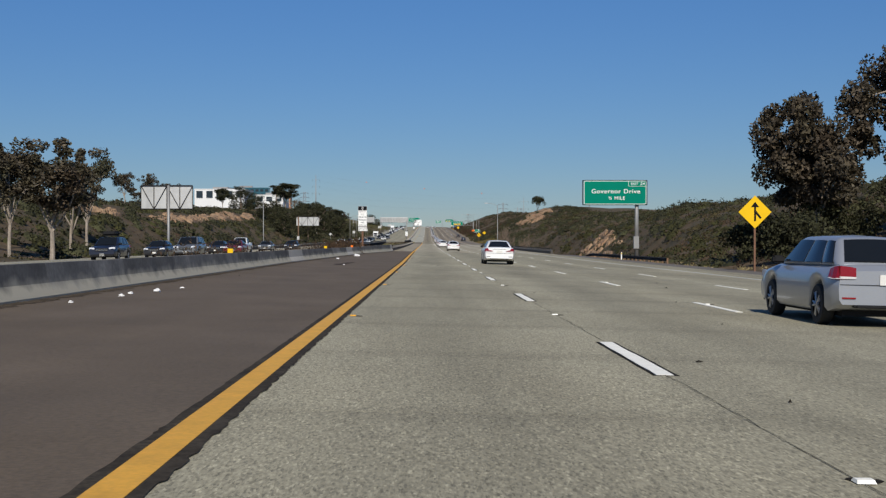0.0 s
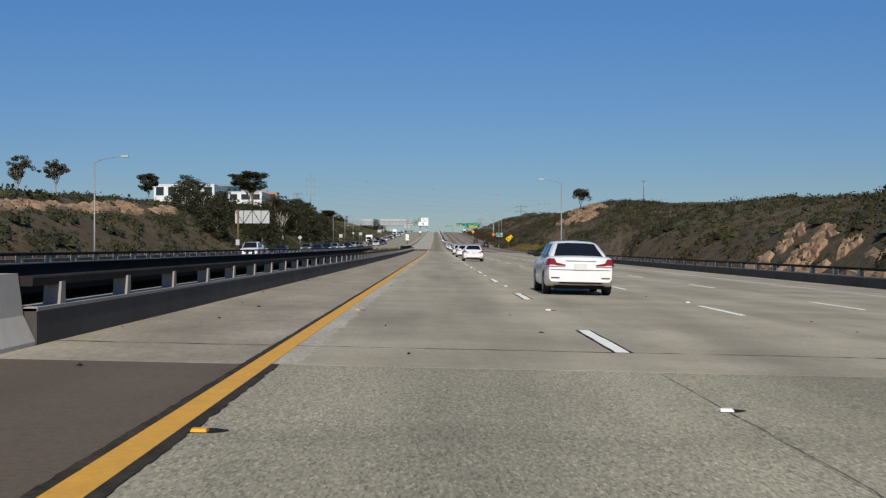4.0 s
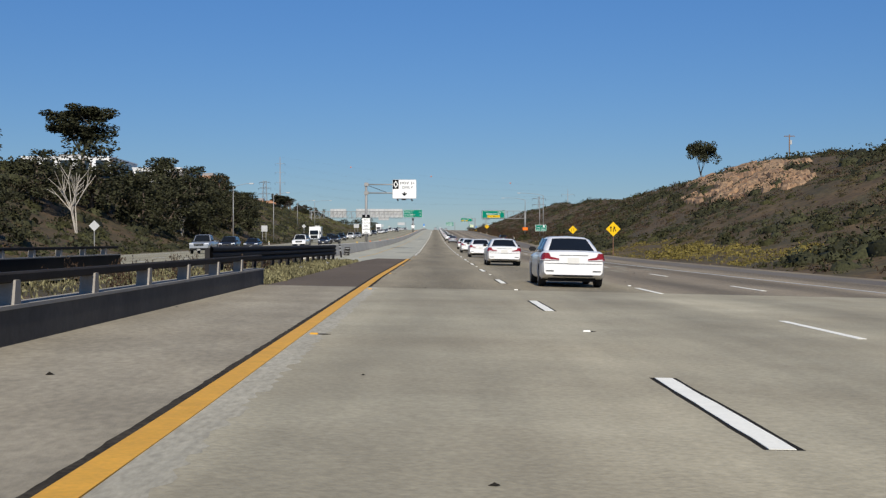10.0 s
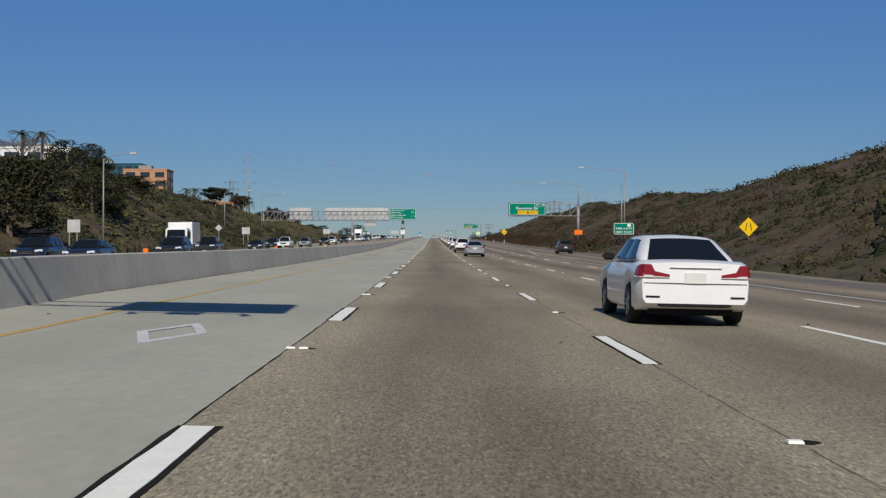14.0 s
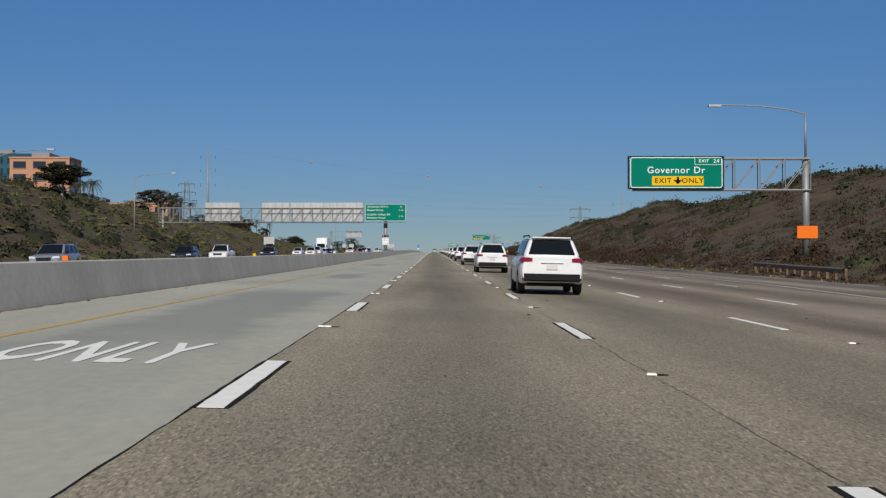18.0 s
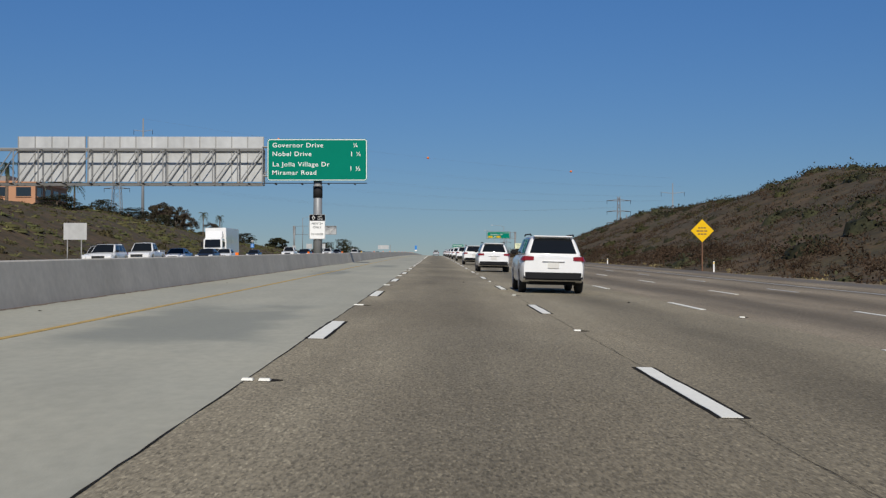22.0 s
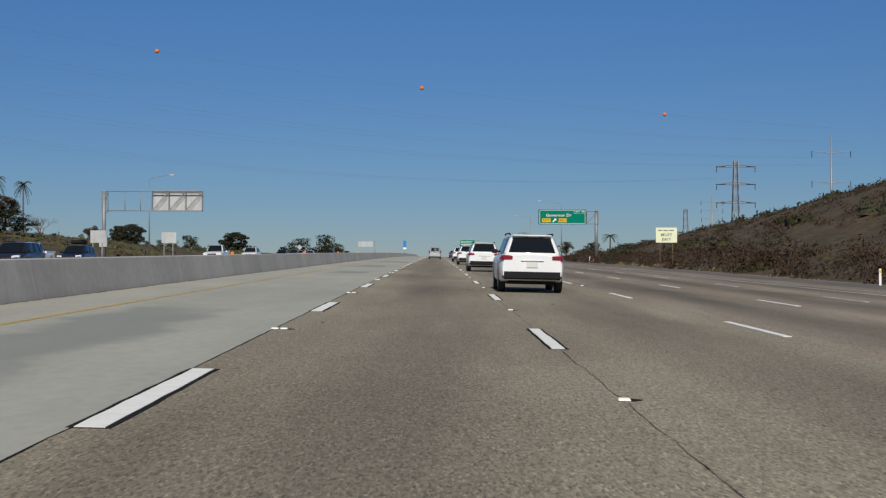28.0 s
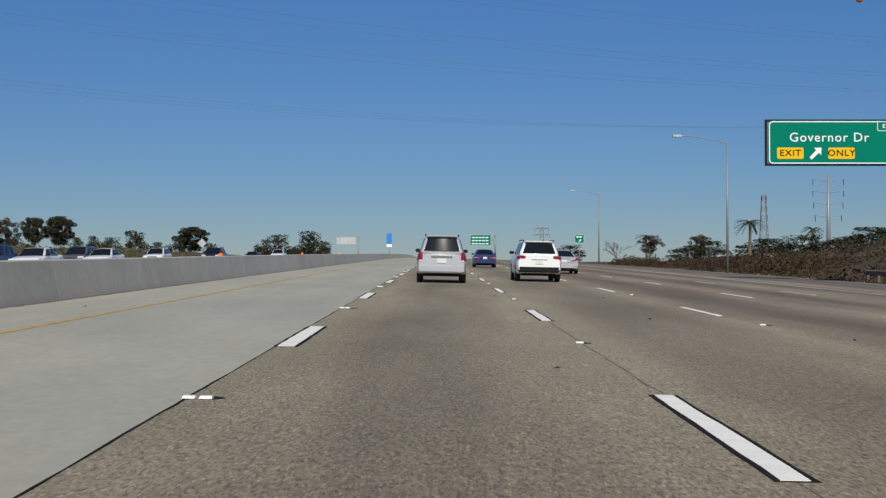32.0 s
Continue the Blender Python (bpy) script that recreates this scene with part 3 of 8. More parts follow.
def dashes(x, phase, y0, y1, mat, wide=0.15, edge=0.07, cycle=CYCLE):
    """White lane dashes with a black surround, each a piece of its own."""
    top = thing("lane_marking", label="white dashed lane line with black contrast edges", category="road marking", kind="structure")
    data, under = bpy.data.meshes.new("dash"), bpy.data.meshes.new("dash_surround")
    f = x if callable(x) else lambda y: x
    rng = random.Random(int(f(500) * 100))

    def pad(me, w, l0, l1, t, m, rag=0.0):
        n = 9
        ys = [l0 + (l1 - l0) * i / n for i in range(n + 1)]
        left = [(-w + rng.uniform(-rag, rag), y) for y in ys]
        right = [(w + rng.uniform(-rag, rag), y) for y in ys]
        ring = left + right[::-1]
        k = len(ring)
        vs = [(a, b, 0) for a, b in ring] + [(a, b, -0.02) for a, b in ring]
        fs = [tuple(range(k))[::-1]] + [(i, (i + 1) % k, k + (i + 1) % k, k + i) for i in range(k)]
        me.from_pydata([(a, b, c + t) for a, b, c in vs], [], fs)
        me.materials.append(m)
        me.update()

    pad(data, wide / 2, -DASH, 0, 0.008, mat, 0.006)
    if edge:
        pad(under, wide / 2 + edge, -DASH - 0.02, 0.03, 0.004, SEAL, 0.008)
    k = math.ceil((y0 - DASH_Y0 - phase) / cycle)
    while True:
        y = DASH_Y0 + phase + k * cycle
        if y > y1:
            break
        m = at(f(y), y)
        for nm, me in (("dash", data), ("dash_surround", under)):
            if me.polygons:
                ob = new(nm, me)
                ob.parent, ob.matrix_basis = top, m
        k += 1
    return top


dashes(1.83, 0.0, -20, 1600, WHITE_PAINT, 0.16, 0.042)
HOV_Y0, HOV_CYCLE = 483.9, 14.677
dashes(hov_line, HOV_Y0 - DASH_Y0, 462, 1600, WHITE_PAINT, 0.2, 0.044, HOV_CYCLE)
dashes(5.49, -2.8, -20, 160, WHITE_PAINT, 0.14, 0)
dashes(5.49, -5.35, 165, 420, WHITE_PAINT, 0.14, 0)
dashes(5.49, 3.25, 425, 1600, WHITE_PAINT, 0.14, 0)
dashes(9.05, -4.15, -20, 160, WHITE_PAINT, 0.13, 0)
dashes(9.05, -1.65, 165, 420, WHITE_PAINT, 0.13, 0)
dashes(9.05, 0.25, 425, 1600, WHITE_PAINT, 0.13, 0)
dashes(12.1, 4.25, 690, 1200, OLD_PAINT, 0.13, 0)
for x, phase in ((-16.9, 3.0), (-20.5, 9.0), (-24.2, 6.0)):
    dashes(x, phase, -20, 460, OLD_PAINT, 0.13, 0)


def line(name, label, x, y0, y1, wide, mat, up=0.008, dark=None):
    top = thing(name, label=label, category="road marking", kind="structure")
    f = x if callable(x) else lambda y: x
    strip("paint", lambda y: f(y) - wide / 2, lambda y: f(y) + wide / 2, y0, y1, mat, up, step=8, parent=top, thick=0.015)
    if dark:
        strip("surround", lambda y: f(y) - wide / 2 - dark[0], lambda y: f(y) + wide / 2 + dark[1], y0, y1, SEAL, up - 0.004, step=8, parent=top, thick=0.02)
    return top


BARK_DARK = material("old_tack_coat", (0.046, 0.038, 0.028), rough=0.95, spec=0.1, vary=0.35, scale=2.0, fine=20, speck=0.4)
GUTTER = material("gutter_grit", (0.075, 0.058, 0.040), rough=0.95, spec=0.1, vary=0.35, scale=2.0, fine=20, speck=0.4)
CRUMBS = material("crumbled_joint_filler", (0.16, 0.14, 0.105), rough=0.95, spec=0.1, vary=0.35, scale=2.0, fine=20, speck=0.4)
BLEACHED = material("ground_off_concrete", (0.455, 0.42, 0.325), rough=0.88, vary=0.16, scale=0.9, fine=20, speck=0.22, bump=0.3, bump_scale=30, tint=(0.40, 0.36, 0.27), stretch=(1.0, 0.3, 1.0), streak=0.12, streak_axis=1)
yellow_x = lambda y: lerp(y, [-60, 80, 123, 160, 235, 265, 300, 335, 370, 395, 406, 425, 447], [-1.80, -1.75, -1.90, -1.97, -2.03, -1.99, -1.93, -1.91, -1.82, -1.97, -2.03, -1.98, -1.91])
line("edge_line_yellow", "wide yellow left edge line with dark borders", yellow_x, -60, Y_HOV, 0.20, YELLOW_PAINT, 0.012)


def ragged(name, label, x, y0, y1, near, far, mat, up, seed, jag):
    """A strip with one torn edge, such as old tack coat beside a line."""
    r = random.Random(seed)
    vs, y = [], y0
    while y < y1:
        c = x(y)
        b = c + far * r.uniform(1 - jag, 1 + jag)
        vs += [(c + near, y, surf(c, y) + up), (b, y, surf(b, y) + up)]
        y += r.uniform(0.07, 0.22)
    ob = solid(name, vs, [(2 * i, 2 * i + 1, 2 * i + 3, 2 * i + 2) for i in range(len(vs) // 2 - 1)], mat)
    return tagged(ob, label, "road marking", kind="structure")


ragged("line_border", "torn black border right of the yellow line", yellow_x, -5, Y_DECK0, 0.08, 0.185, BARK_DARK, 0.008, 1, 0.09)
ragged("line_border", "torn black border right of the yellow line", yellow_x, Y_DECK1, Y_HOV, 0.08, 0.165, BARK_DARK, 0.008, 2, 0.14)
ragged("line_border", "thin black border left of the yellow line", yellow_x, -5, Y_HOV, -0.08, -0.18, BARK_DARK, 0.008, 3, 0.05)
ragged("gutter_dirt", "dark dirt and grit along the barrier foot", edge_left, -40, 163, -0.05, 0.30, GUTTER, 0.006, 4, 0.4)
ragged("gutter_dirt", "dark dirt and grit along the barrier foot", edge_left, 436, 1300, -0.05, 0.10, BARK, 0.007, 5, 0.6)
for y in (167.0, 202.0, 237.9, 395.9):
    r = random.Random(int(y))
    xs = np.linspace(-4.6, 15.4, 110)
    vs = []
    for x in xs:
        yy = y - (0.5 * x if y == 237.9 else 0.0) + r.uniform(-0.03, 0.03)
        h = r.uniform(0.006, 0.028) if r.random() < 0.85 else 0.002
        vs += [(x, yy - h, surf(x, yy) + 0.0075), (x, yy + h, surf(x, yy) + 0.0075)]
    ob = solid("deck_joint", vs, [(2 * i, 2 * i + 2, 2 * i + 3, 2 * i + 1) for i in range(len(xs) - 1)], SEAL)
    tagged(ob, "thin dark open joint across the bridge deck", "road joint", kind="structure")
# a slanting pour joint whose edges have crumbled away
r = random.Random(306)
vs, fs = [], []
for i in range(190):
    x = r.uniform(-2.0, 3.3)
    yy = 306.3 - 0.36 * x + r.gauss(0, 0.16)
    a, b = r.uniform(0.012, 0.065), r.uniform(0.005, 0.022)
    k = len(vs)
    for j in range(5):
        px, py = x + a * math.cos(j * 1.257) * r.uniform(0.6, 1.2), yy + b * math.sin(j * 1.257) * r.uniform(0.6, 1.2)
        vs.append((px, py, surf(px, py) + 0.0055))
    fs.append(tuple(range(k, k + 5)))
tagged(solid("deck_joint", vs, fs, CRUMBS), "crumbled slanting pour joint across the bridge deck", "road joint", kind="structure")
ragged("bleached_strip", "pale ground-off strip beside the yellow line", yellow_x, Y_DECK0, Y_DECK1, 0.09, 0.36, BLEACHED, 0.004, 6, 0.14)
SKID = material("rubber_skid_mark", (0.20, 0.188, 0.165), rough=0.85, vary=0.2, scale=1.5, fine=20, speck=0.2)
for xa, ya, xb, yb in ((-0.85, 318.5, -0.75, 326.5), (0.72, 311.8, 0.75, 320.5)):
    vs = []
    for i in range(14):
        t = i / 13
        x, y = xa + (xb - xa) * t, ya + (yb - ya) * t
        w = 0.10 * math.sin(math.pi * min(1, 0.1 + t * 0.9)) ** 0.4
        vs += [(x - w, y, surf(x, y) + 0.0065), (x + w, y, surf(x, y) + 0.0065)]
    ob = solid("skid_mark", vs, [(2 * i, 2 * i + 1, 2 * i + 3, 2 * i + 2) for i in range(13)], SKID)
    tagged(ob, "grey tyre skid mark on the bridge deck", "skid mark", kind="structure")
line("edge_line_hov", "thin worn yellow left edge line of the carpool lane", lambda y: lerp(y, [446, 470, 485, 627, 733, 837, 1018, 1087, 1156, 1900], [-5.15, -5.1, -5.3, -5.6, -5.5, -5.3, -5.6, -5.55, -5.47, -5.45]), 446, 1900, 0.11, PALE_YELLOW, 0.009)
line("edge_line_white", "white right edge line", lambda y: lerp(y, [-60, 160, 400, 470, 640, 700, 1000, 1140, 1230, 1900], [12.9, 12.9, 12.6, 10.8, 10.9, 14.6, 15.0, 14.6, 15.6, 16.0]), -60, 1900, 0.14, OLD_PAINT)
line("edge_line_white", "white left edge line of the opposite carriageway", -28.3, -60, 1900, 0.14, OLD_PAINT)
line("edge_line_yellow", "yellow inside edge line of the opposite carriageway", lambda y: lerp(y, [140, 165, 400, 440, 480], [-11.4, -15.2, -15.2, -12.0, -10.4]), -60, 1900, 0.13, PALE_YELLOW)

rpm = thing("reflective_markers", label="small worn raised reflectors between the dashes", category="road marker", kind="structure")
marker_bm = bmesh.new()
box(marker_bm, -0.05, 0.05, -0.05, 0.05, 0, 0.018)
for v in marker_bm.verts:
    if v.co.z > 0.01:
        v.co.x *= 0.88
        v.co.y *= 0.6
marker_me = bpy.data.meshes.new("marker")
marker_bm.to_mesh(marker_me)
marker_bm.free()
marker_me.materials.append(WHITE_PAINT)
scar_me = bpy.data.meshes.new("scar")
ring = [(math.cos(a) * 0.085 * (1 + 0.25 * math.sin(3 * a + 1)), math.sin(a) * 0.09) for a in [i * 0.449 for i in range(14)]]
scar_me.from_pydata([(a, b, 0.004) for a, b in ring] + [(a, b, -0.02) for a, b in ring], [], [tuple(range(14))] + [(i, 14 + i, 14 + (i + 1) % 14, (i + 1) % 14) for i in range(14)])
scar_me.materials.append(SEAL)
amber_me = marker_me.copy()
amber_me.materials[0] = YELLOW_PAINT
rng = random.Random(4)
for k in range(-2, 84):
    y = DASH_Y0 + k * CYCLE + 5.75
    hy = HOV_Y0 + (k - 31) * HOV_CYCLE + 5.8
    rows_here = [(1.78, y, marker_me)] + ([(hov_line(hy) - 0.02, hy, marker_me)] if y > 455 else [(yellow_x(y) + 0.2, y - 1.5, amber_me)]) + ([(5.49, y + 5.2, marker_me)] if rng.random() < 0.6 else [])
    for x, yy, me in rows_here:
        for nm, mesh, dx in (("marker", me, 0.05), ("scar", scar_me, 0.10)):
            ob = new(nm, mesh)
            ob.parent, ob.matrix_basis = rpm, at(x + dx + rng.uniform(-0.03, 0.03), yy + (0.05 if nm == "scar" else 0), 0.006 if nm == "marker" else 0.002)
            if nm == "marker" and x < 0 and yy > 455:
                two = new(nm, mesh)
                two.parent, two.matrix_basis = rpm, at(x + dx - 0.12, yy, 0.006)

seams = thing("sealed_seams", label="black sealant along the lane joints, ragged", category="road joint", kind="structure")


def seam(line_x, y0, y1, w, wander=0.02, shift=0.0):
    f = line_x if callable(line_x) else lambda y: line_x
    r = random.Random(int(y0))
    vs, fs, y = [], [], y0
    while y < y1:
        x = f(y) + shift
        a = x + r.uniform(-wander, wander)
        h = w * r.uniform(0.25, 1.0)
        z = surf(x, y) + 0.0055
        vs += [(a - h, y, z), (a + h, y, z)]
        y += r.uniform(0.25, 0.6)
    for i in range(len(vs) // 2 - 1):
        fs.append((2 * i, 2 * i + 1, 2 * i + 3, 2 * i + 2))
    ob = solid("seam", vs, fs, SEAL, seams)


seam(hov_line, Y_HOV, 1300, 0.011, 0.006, -0.115)
for a, b in ((-5, Y_DECK0), (Y_DECK1, 1250)):
    seam(1.838, a, b, 0.0035)

# ---- words and diamonds painted on the carpool lane ----
def letters(name, body, size, mat, parent, m, thick=0.004, wide=1.0, bold=0.0, left=None):
    cu = bpy.data.curves.new(name, "FONT")
    cu.body, cu.size, cu.align_x, cu.align_y, cu.extrude, cu.offset, cu.space_character = body, size, "CENTER", "CENTER", thick, bold, 1.12
    cu.resolution_u = 3
    tmp = new(name, cu)
    bpy.context.view_layer.update()
    me = bpy.data.meshes.new_from_object(tmp)
    bpy.data.objects.remove(tmp)
    bpy.data.curves.remove(cu)
    me.materials.clear()
    me.materials.append(mat)
    # each word is a piece of its own
    spans = sorted((min(me.vertices[i].co.x for i in f.vertices), max(me.vertices[i].co.x for i in f.vertices)) for f in me.polygons)
    cuts, reach = [], spans[0][1]
    for lo, hi in spans:
        if lo - reach > 0.2 * size:
            cuts.append((lo + reach) / 2)
        reach = max(reach, hi)
    if left is not None:
        m = m.copy()
        m.translation.x = left + reach * wide
    pieces = [me]
    if cuts and parent:
        pieces = []
        for lo, hi in zip([-1e9] + cuts, cuts + [1e9]):
            bm = bmesh.new()
            bm.from_mesh(me)
            bmesh.ops.delete(bm, geom=[v for v in bm.verts if not lo < v.co.x < hi], context="VERTS")
            piece = bpy.data.meshes.new(name)
            bm.to_mesh(piece)
            bm.free()
            piece.materials.append(mat)
            pieces.append(piece)
    for piece in pieces:
        ob = new(name, piece)
        ob.parent = parent
        ob.matrix_basis = m @ Matrix.Diagonal((wide, 1, 1, 1))
    return ob


def road_word(body, y, long, wide, x=-3.75):
    m = at(x, y, 0.010) @ Matrix.Diagonal((wide, long, 1, 1))
    ob = letters("lane_word", body, 1.0, WHITE_PAINT, None, m, 0.002, bold=0.015)
    tagged(ob, "white word " + body + " painted on the carpool lane", "road marking", kind="structure")


road_word("HOV", 624.85, 3.65, 0.60, -3.85)
road_word("ONLY", 660.6, 3.65, 0.69, -3.85)
road_word("HOV", 1107.85, 3.65, 0.60, -3.56)
road_word("ONLY", 1143.9, 3.65, 0.68, -3.62)


def road_diamond(y, x=-3.62):
    a, b, c, d = 0.44, 1.8, 0.30, 1.25
    vs = [(-a, 0), (0, -b), (a, 0), (0, b), (-c, 0), (0, -d), (c, 0), (0, d)]
    ob = solid("lane_diamond", [(p, q, 0) for p, q in vs] + [(p, q, -0.012) for p, q in vs], [(i, (i + 1) % 4, 4 + (i + 1) % 4, 4 + i) for i in range(4)] + [(i, 8 + i, 8 + (i + 1) % 4, (i + 1) % 4) for i in range(4)], OLD_PAINT)
    ob.matrix_basis = at(x, y, 0.012)
    tagged(ob, "white diamond outline painted on the carpool lane", "road marking", kind="structure")


for y in (521, 765.4, 1004.0):
    road_diamond(y)

# ---- barriers ----
JERSEY = [(0.0, 0.0), (0.0, 0.04), (-0.13, 0.27), (-0.19, 0.64), (-0.39, 0.64), (-0.45, 0.27), (-0.60, 0.04), (-0.60, 0.0)]


def barrier_run(label, line_x, y0, y1, mat, length=6.1, profile=JERSEY):
    """A median barrier of cast lengths with open joints, each a piece."""
    top = thing("median_barrier", label=label, category="barrier", kind="structure")
    n = max(1, round((y1 - y0) / length))
    for i in range(n):
        a, b = y0 + (y1 - y0) * i / n, y0 + (y1 - y0) * (i + 1) / n
        rise = 1 + (0.22 * smooth(118, 150, a) if a < 170 else 0.0)
        sweep("segment", line_x, a, b - 0.008, [(p, q * rise) for p, q in profile], NEWBARRIER if a < 116 < b or a < 79 < b or 158 < a < 165 else mat, 3.1, top)
    return top


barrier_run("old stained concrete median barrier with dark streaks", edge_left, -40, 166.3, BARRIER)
SLOPED = [(0.0, 0.0), (-0.18, 0.79), (-0.21, 0.81), (-0.53, 0.81), (-0.56, 0.79), (-0.74, 0.0)]


def hov_edge(y):
    x = edge_left(y)
    for c in (518.0, 884.0, 1377.0):
        if abs(y - c) < 16:
            x += 0.35 * smooth(16, 7, abs(y - c))
    return x


barrier_run("pale smooth concrete median barrier", hov_edge, 436, 1320, NEWBARRIER, 14.0, SLOPED)
sweep("barrier_far", edge_left, 1320, 1900, SLOPED, NEWBARRIER, 12)
tagged(bpy.data.objects["barrier_far"], "pale concrete median barrier running on over the crest", "barrier", kind="structure")


# ---- bridge rails ----
def bridge_rail(label, line_x, y0, y1, side, pitch=3.05, high=0.40, deep=0.3, lift=0.0, body=DARKCONC):
    """A low dark parapet with pale tapered posts and a black box beam, open between; side: which way its outer face looks."""
    top = thing("bridge_railing", label=label, category="railing", kind="structure")
    s = side
    base = lambda x, y: surf(x, y) + lift
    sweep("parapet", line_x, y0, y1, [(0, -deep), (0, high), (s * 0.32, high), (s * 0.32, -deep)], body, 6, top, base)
    sweep("coping", line_x, y0, y1, [(s * -0.008, high - 0.03), (s * -0.008, high + 0.012), (s * 0.33, high + 0.012), (s * 0.33, high - 0.03)], POSTCONC, 6, top, base)
    sweep("rail", line_x, y0, y1, [(s * 0.06, high + 0.24), (s * 0.04, high + 0.26), (s * 0.04, high + 0.33), (s * 0.06, high + 0.35), (s * 0.20, high + 0.35), (s * 0.22, high + 0.33), (s * 0.22, high + 0.26), (s * 0.20, high + 0.24)], RAILBEAM, 6, top, base)
    bm = bmesh.new()
    v = box(bm, 0.02, 0.22, -0.11, 0.11, 0, 0.27)
    for w in v[4:]:
        w.co.y *= 0.66
    for w in bm.verts:
        w.co.x *= s
    if s < 0:
        bmesh.ops.reverse_faces(bm, faces=bm.faces)
    me = bpy.data.meshes.new("post")
    bm.to_mesh(me)
    bm.free()
    me.materials.append(POSTCONC)
    y = y0 + 1.0
    while y < y1 - 0.5:
        ob = new("post", me)
        ob.parent = top
        x = line_x(y) if callable(line_x) else line_x
        ob.matrix_basis = at(x, y, high + lift)
        y += pitch
    return top


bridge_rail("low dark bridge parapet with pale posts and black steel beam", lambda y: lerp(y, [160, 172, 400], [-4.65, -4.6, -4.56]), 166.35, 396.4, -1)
bridge_rail("bridge railing of the opposite carriageway with pale posts", -14.0, 168, 418, 1, deep=0.6, lift=0.16, body=GAPSHADE)
bridge_rail("bridge railing along the outer shoulder with pale posts", 15.9, 172, 372, 1)
bridge_rail("far bridge railing of the opposite carriageway", -31.2, 168, 400, -1, lift=0.1)
# the girders' black colour stands in for shade below the deck edges
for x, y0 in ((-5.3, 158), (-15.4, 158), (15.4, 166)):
    girder = sweep("bridge_girder", x, y0, 372, [(-0.25, -1.9), (-0.25, -0.24), (0.25, -0.24), (0.25, -1.9)], GAPSHADE, 12)
    tagged(girder, "deep concrete edge girder under the bridge deck, black with painted-in shade", "bridge girder", kind="structure")

# ---- signs ----
UP = pose(0, 0, 0, 90, 0, 0)


def rounded(x0, x1, z0, z1, r, n=4):
    pts = []
    for cx, cz, a0 in ((x1 - r, z1 - r, 0), (x0 + r, z1 - r, 90), (x0 + r, z0 + r, 180), (x1 - r, z0 + r, 270)):
        pts += [(cx + r * math.cos(radians(a0 + 90 * i / n)), cz + r * math.sin(radians(a0 + 90 * i / n))) for i in range(n + 1)]
    return pts


def plate(name, pts, mat, parent, y=0.0, thick=0.03, label=""):
    """A flat plate of outline pts (x, z) that looks towards -y, its face at y."""
    k = len(pts)
    ob = solid(name, [(a, y, b) for a, b in pts] + [(a, y + thick, b) for a, b in pts], [tuple(range(k))[::-1] if area(pts) < 0 else tuple(range(k)), tuple(range(k, 2 * k))[::-1]] + [(i, k + i, k + (i + 1) % k, (i + 1) % k) for i in range(k)], mat, parent)
    if label:
        ob["label"] = label
    return ob


def area(pts):
    return sum(a[0] * b[1] - b[0] * a[1] for a, b in zip(pts, pts[1:] + pts[:1]))


def border(parent, x0, x1, z0, z1, r, w, mat, y=-0.006, inset=0.03):
    a = rounded(x0 + inset, x1 - inset, z0 + inset, z1 - inset, r)
    b = rounded(x0 + inset + w, x1 - inset - w, z0 + inset + w, z1 - inset - w, max(r - w, 0.01))
    k = len(a)
    vs = [(p, y, q) for p, q in a + b] + [(p, y + 0.006, q) for p, q in a + b]
    fs = [(i, (i + 1) % k, k + (i + 1) % k, k + i) for i in range(k)] + [(i, 2 * k + i, 2 * k + (i + 1) % k, (i + 1) % k) for i in range(k)] + [(k + i, k + (i + 1) % k, 3 * k + (i + 1) % k, 3 * k + i) for i in range(k)]
    return solid("border", vs, fs, mat, parent)


def legend(parent, body, x, z, size, mat, wide=1.0, y=-0.008, bold=0.006):
    return letters("legend", body, size, mat, parent, pose(x, y, z) @ UP, 0.003, wide, bold)


def bars(parent, x0, x1, z, h, mat, n=1, y=-0.008):
    """Writing that cannot be read: plain bars."""
    for i in range(n):
        a = x0 + (x1 - x0) * i / n
        plate("legend", [(a, z - h / 2), (a + (x1 - x0) / n * 0.8, z - h / 2), (a + (x1 - x0) / n * 0.8, z + h / 2), (a, z + h / 2)], mat, parent, y, 0.006)


def post(parent, a, b, r0, r1=None, mat=None, name="post", sides=12):
    bm = bmesh.new()
    tube(bm, a, b, r0, r1, sides)
    ob = part(name, bm, mat or GALV, parent)
    for p in ob.data.polygons:
        p.use_smooth = len(p.vertices) == 4
    return ob


def base_of(x, y):
    return ground_z(x, y) if (x > edge_right(y) + 2 or x < -31.3) else surf(x, y)


def frame_truss(parent, x0, x1, z0, z1, d=0.9, pitch=1.6, r=0.06, y=0.25, name="truss"):
    """A box truss between two heights, with verticals and diagonals, as one welded frame."""
    bm = bmesh.new()
    n = max(1, round((x1 - x0) / pitch))
    for yy in (y, y + d):
        for z in (z0, z1):
            tube(bm, (x0, yy, z), (x1, yy, z), r * 1.2, sides=6)
        for i in range(n + 1):
            x = x0 + (x1 - x0) * i / n
            tube(bm, (x, yy, z0), (x, yy, z1), r * 0.8, sides=5)
            if i < n:
                xn = x0 + (x1 - x0) * (i + 1) / n
                tube(bm, (x, yy, z0), (xn, yy, z1), r * 0.7, sides=5)
    for i in range(n + 1):
        x = x0 + (x1 - x0) * i / n
        for z in (z0, z1):
            tube(bm, (x, y, z), (x, y + d, z), r * 0.6, sides=5)
    return part(name, bm, GALV, parent)


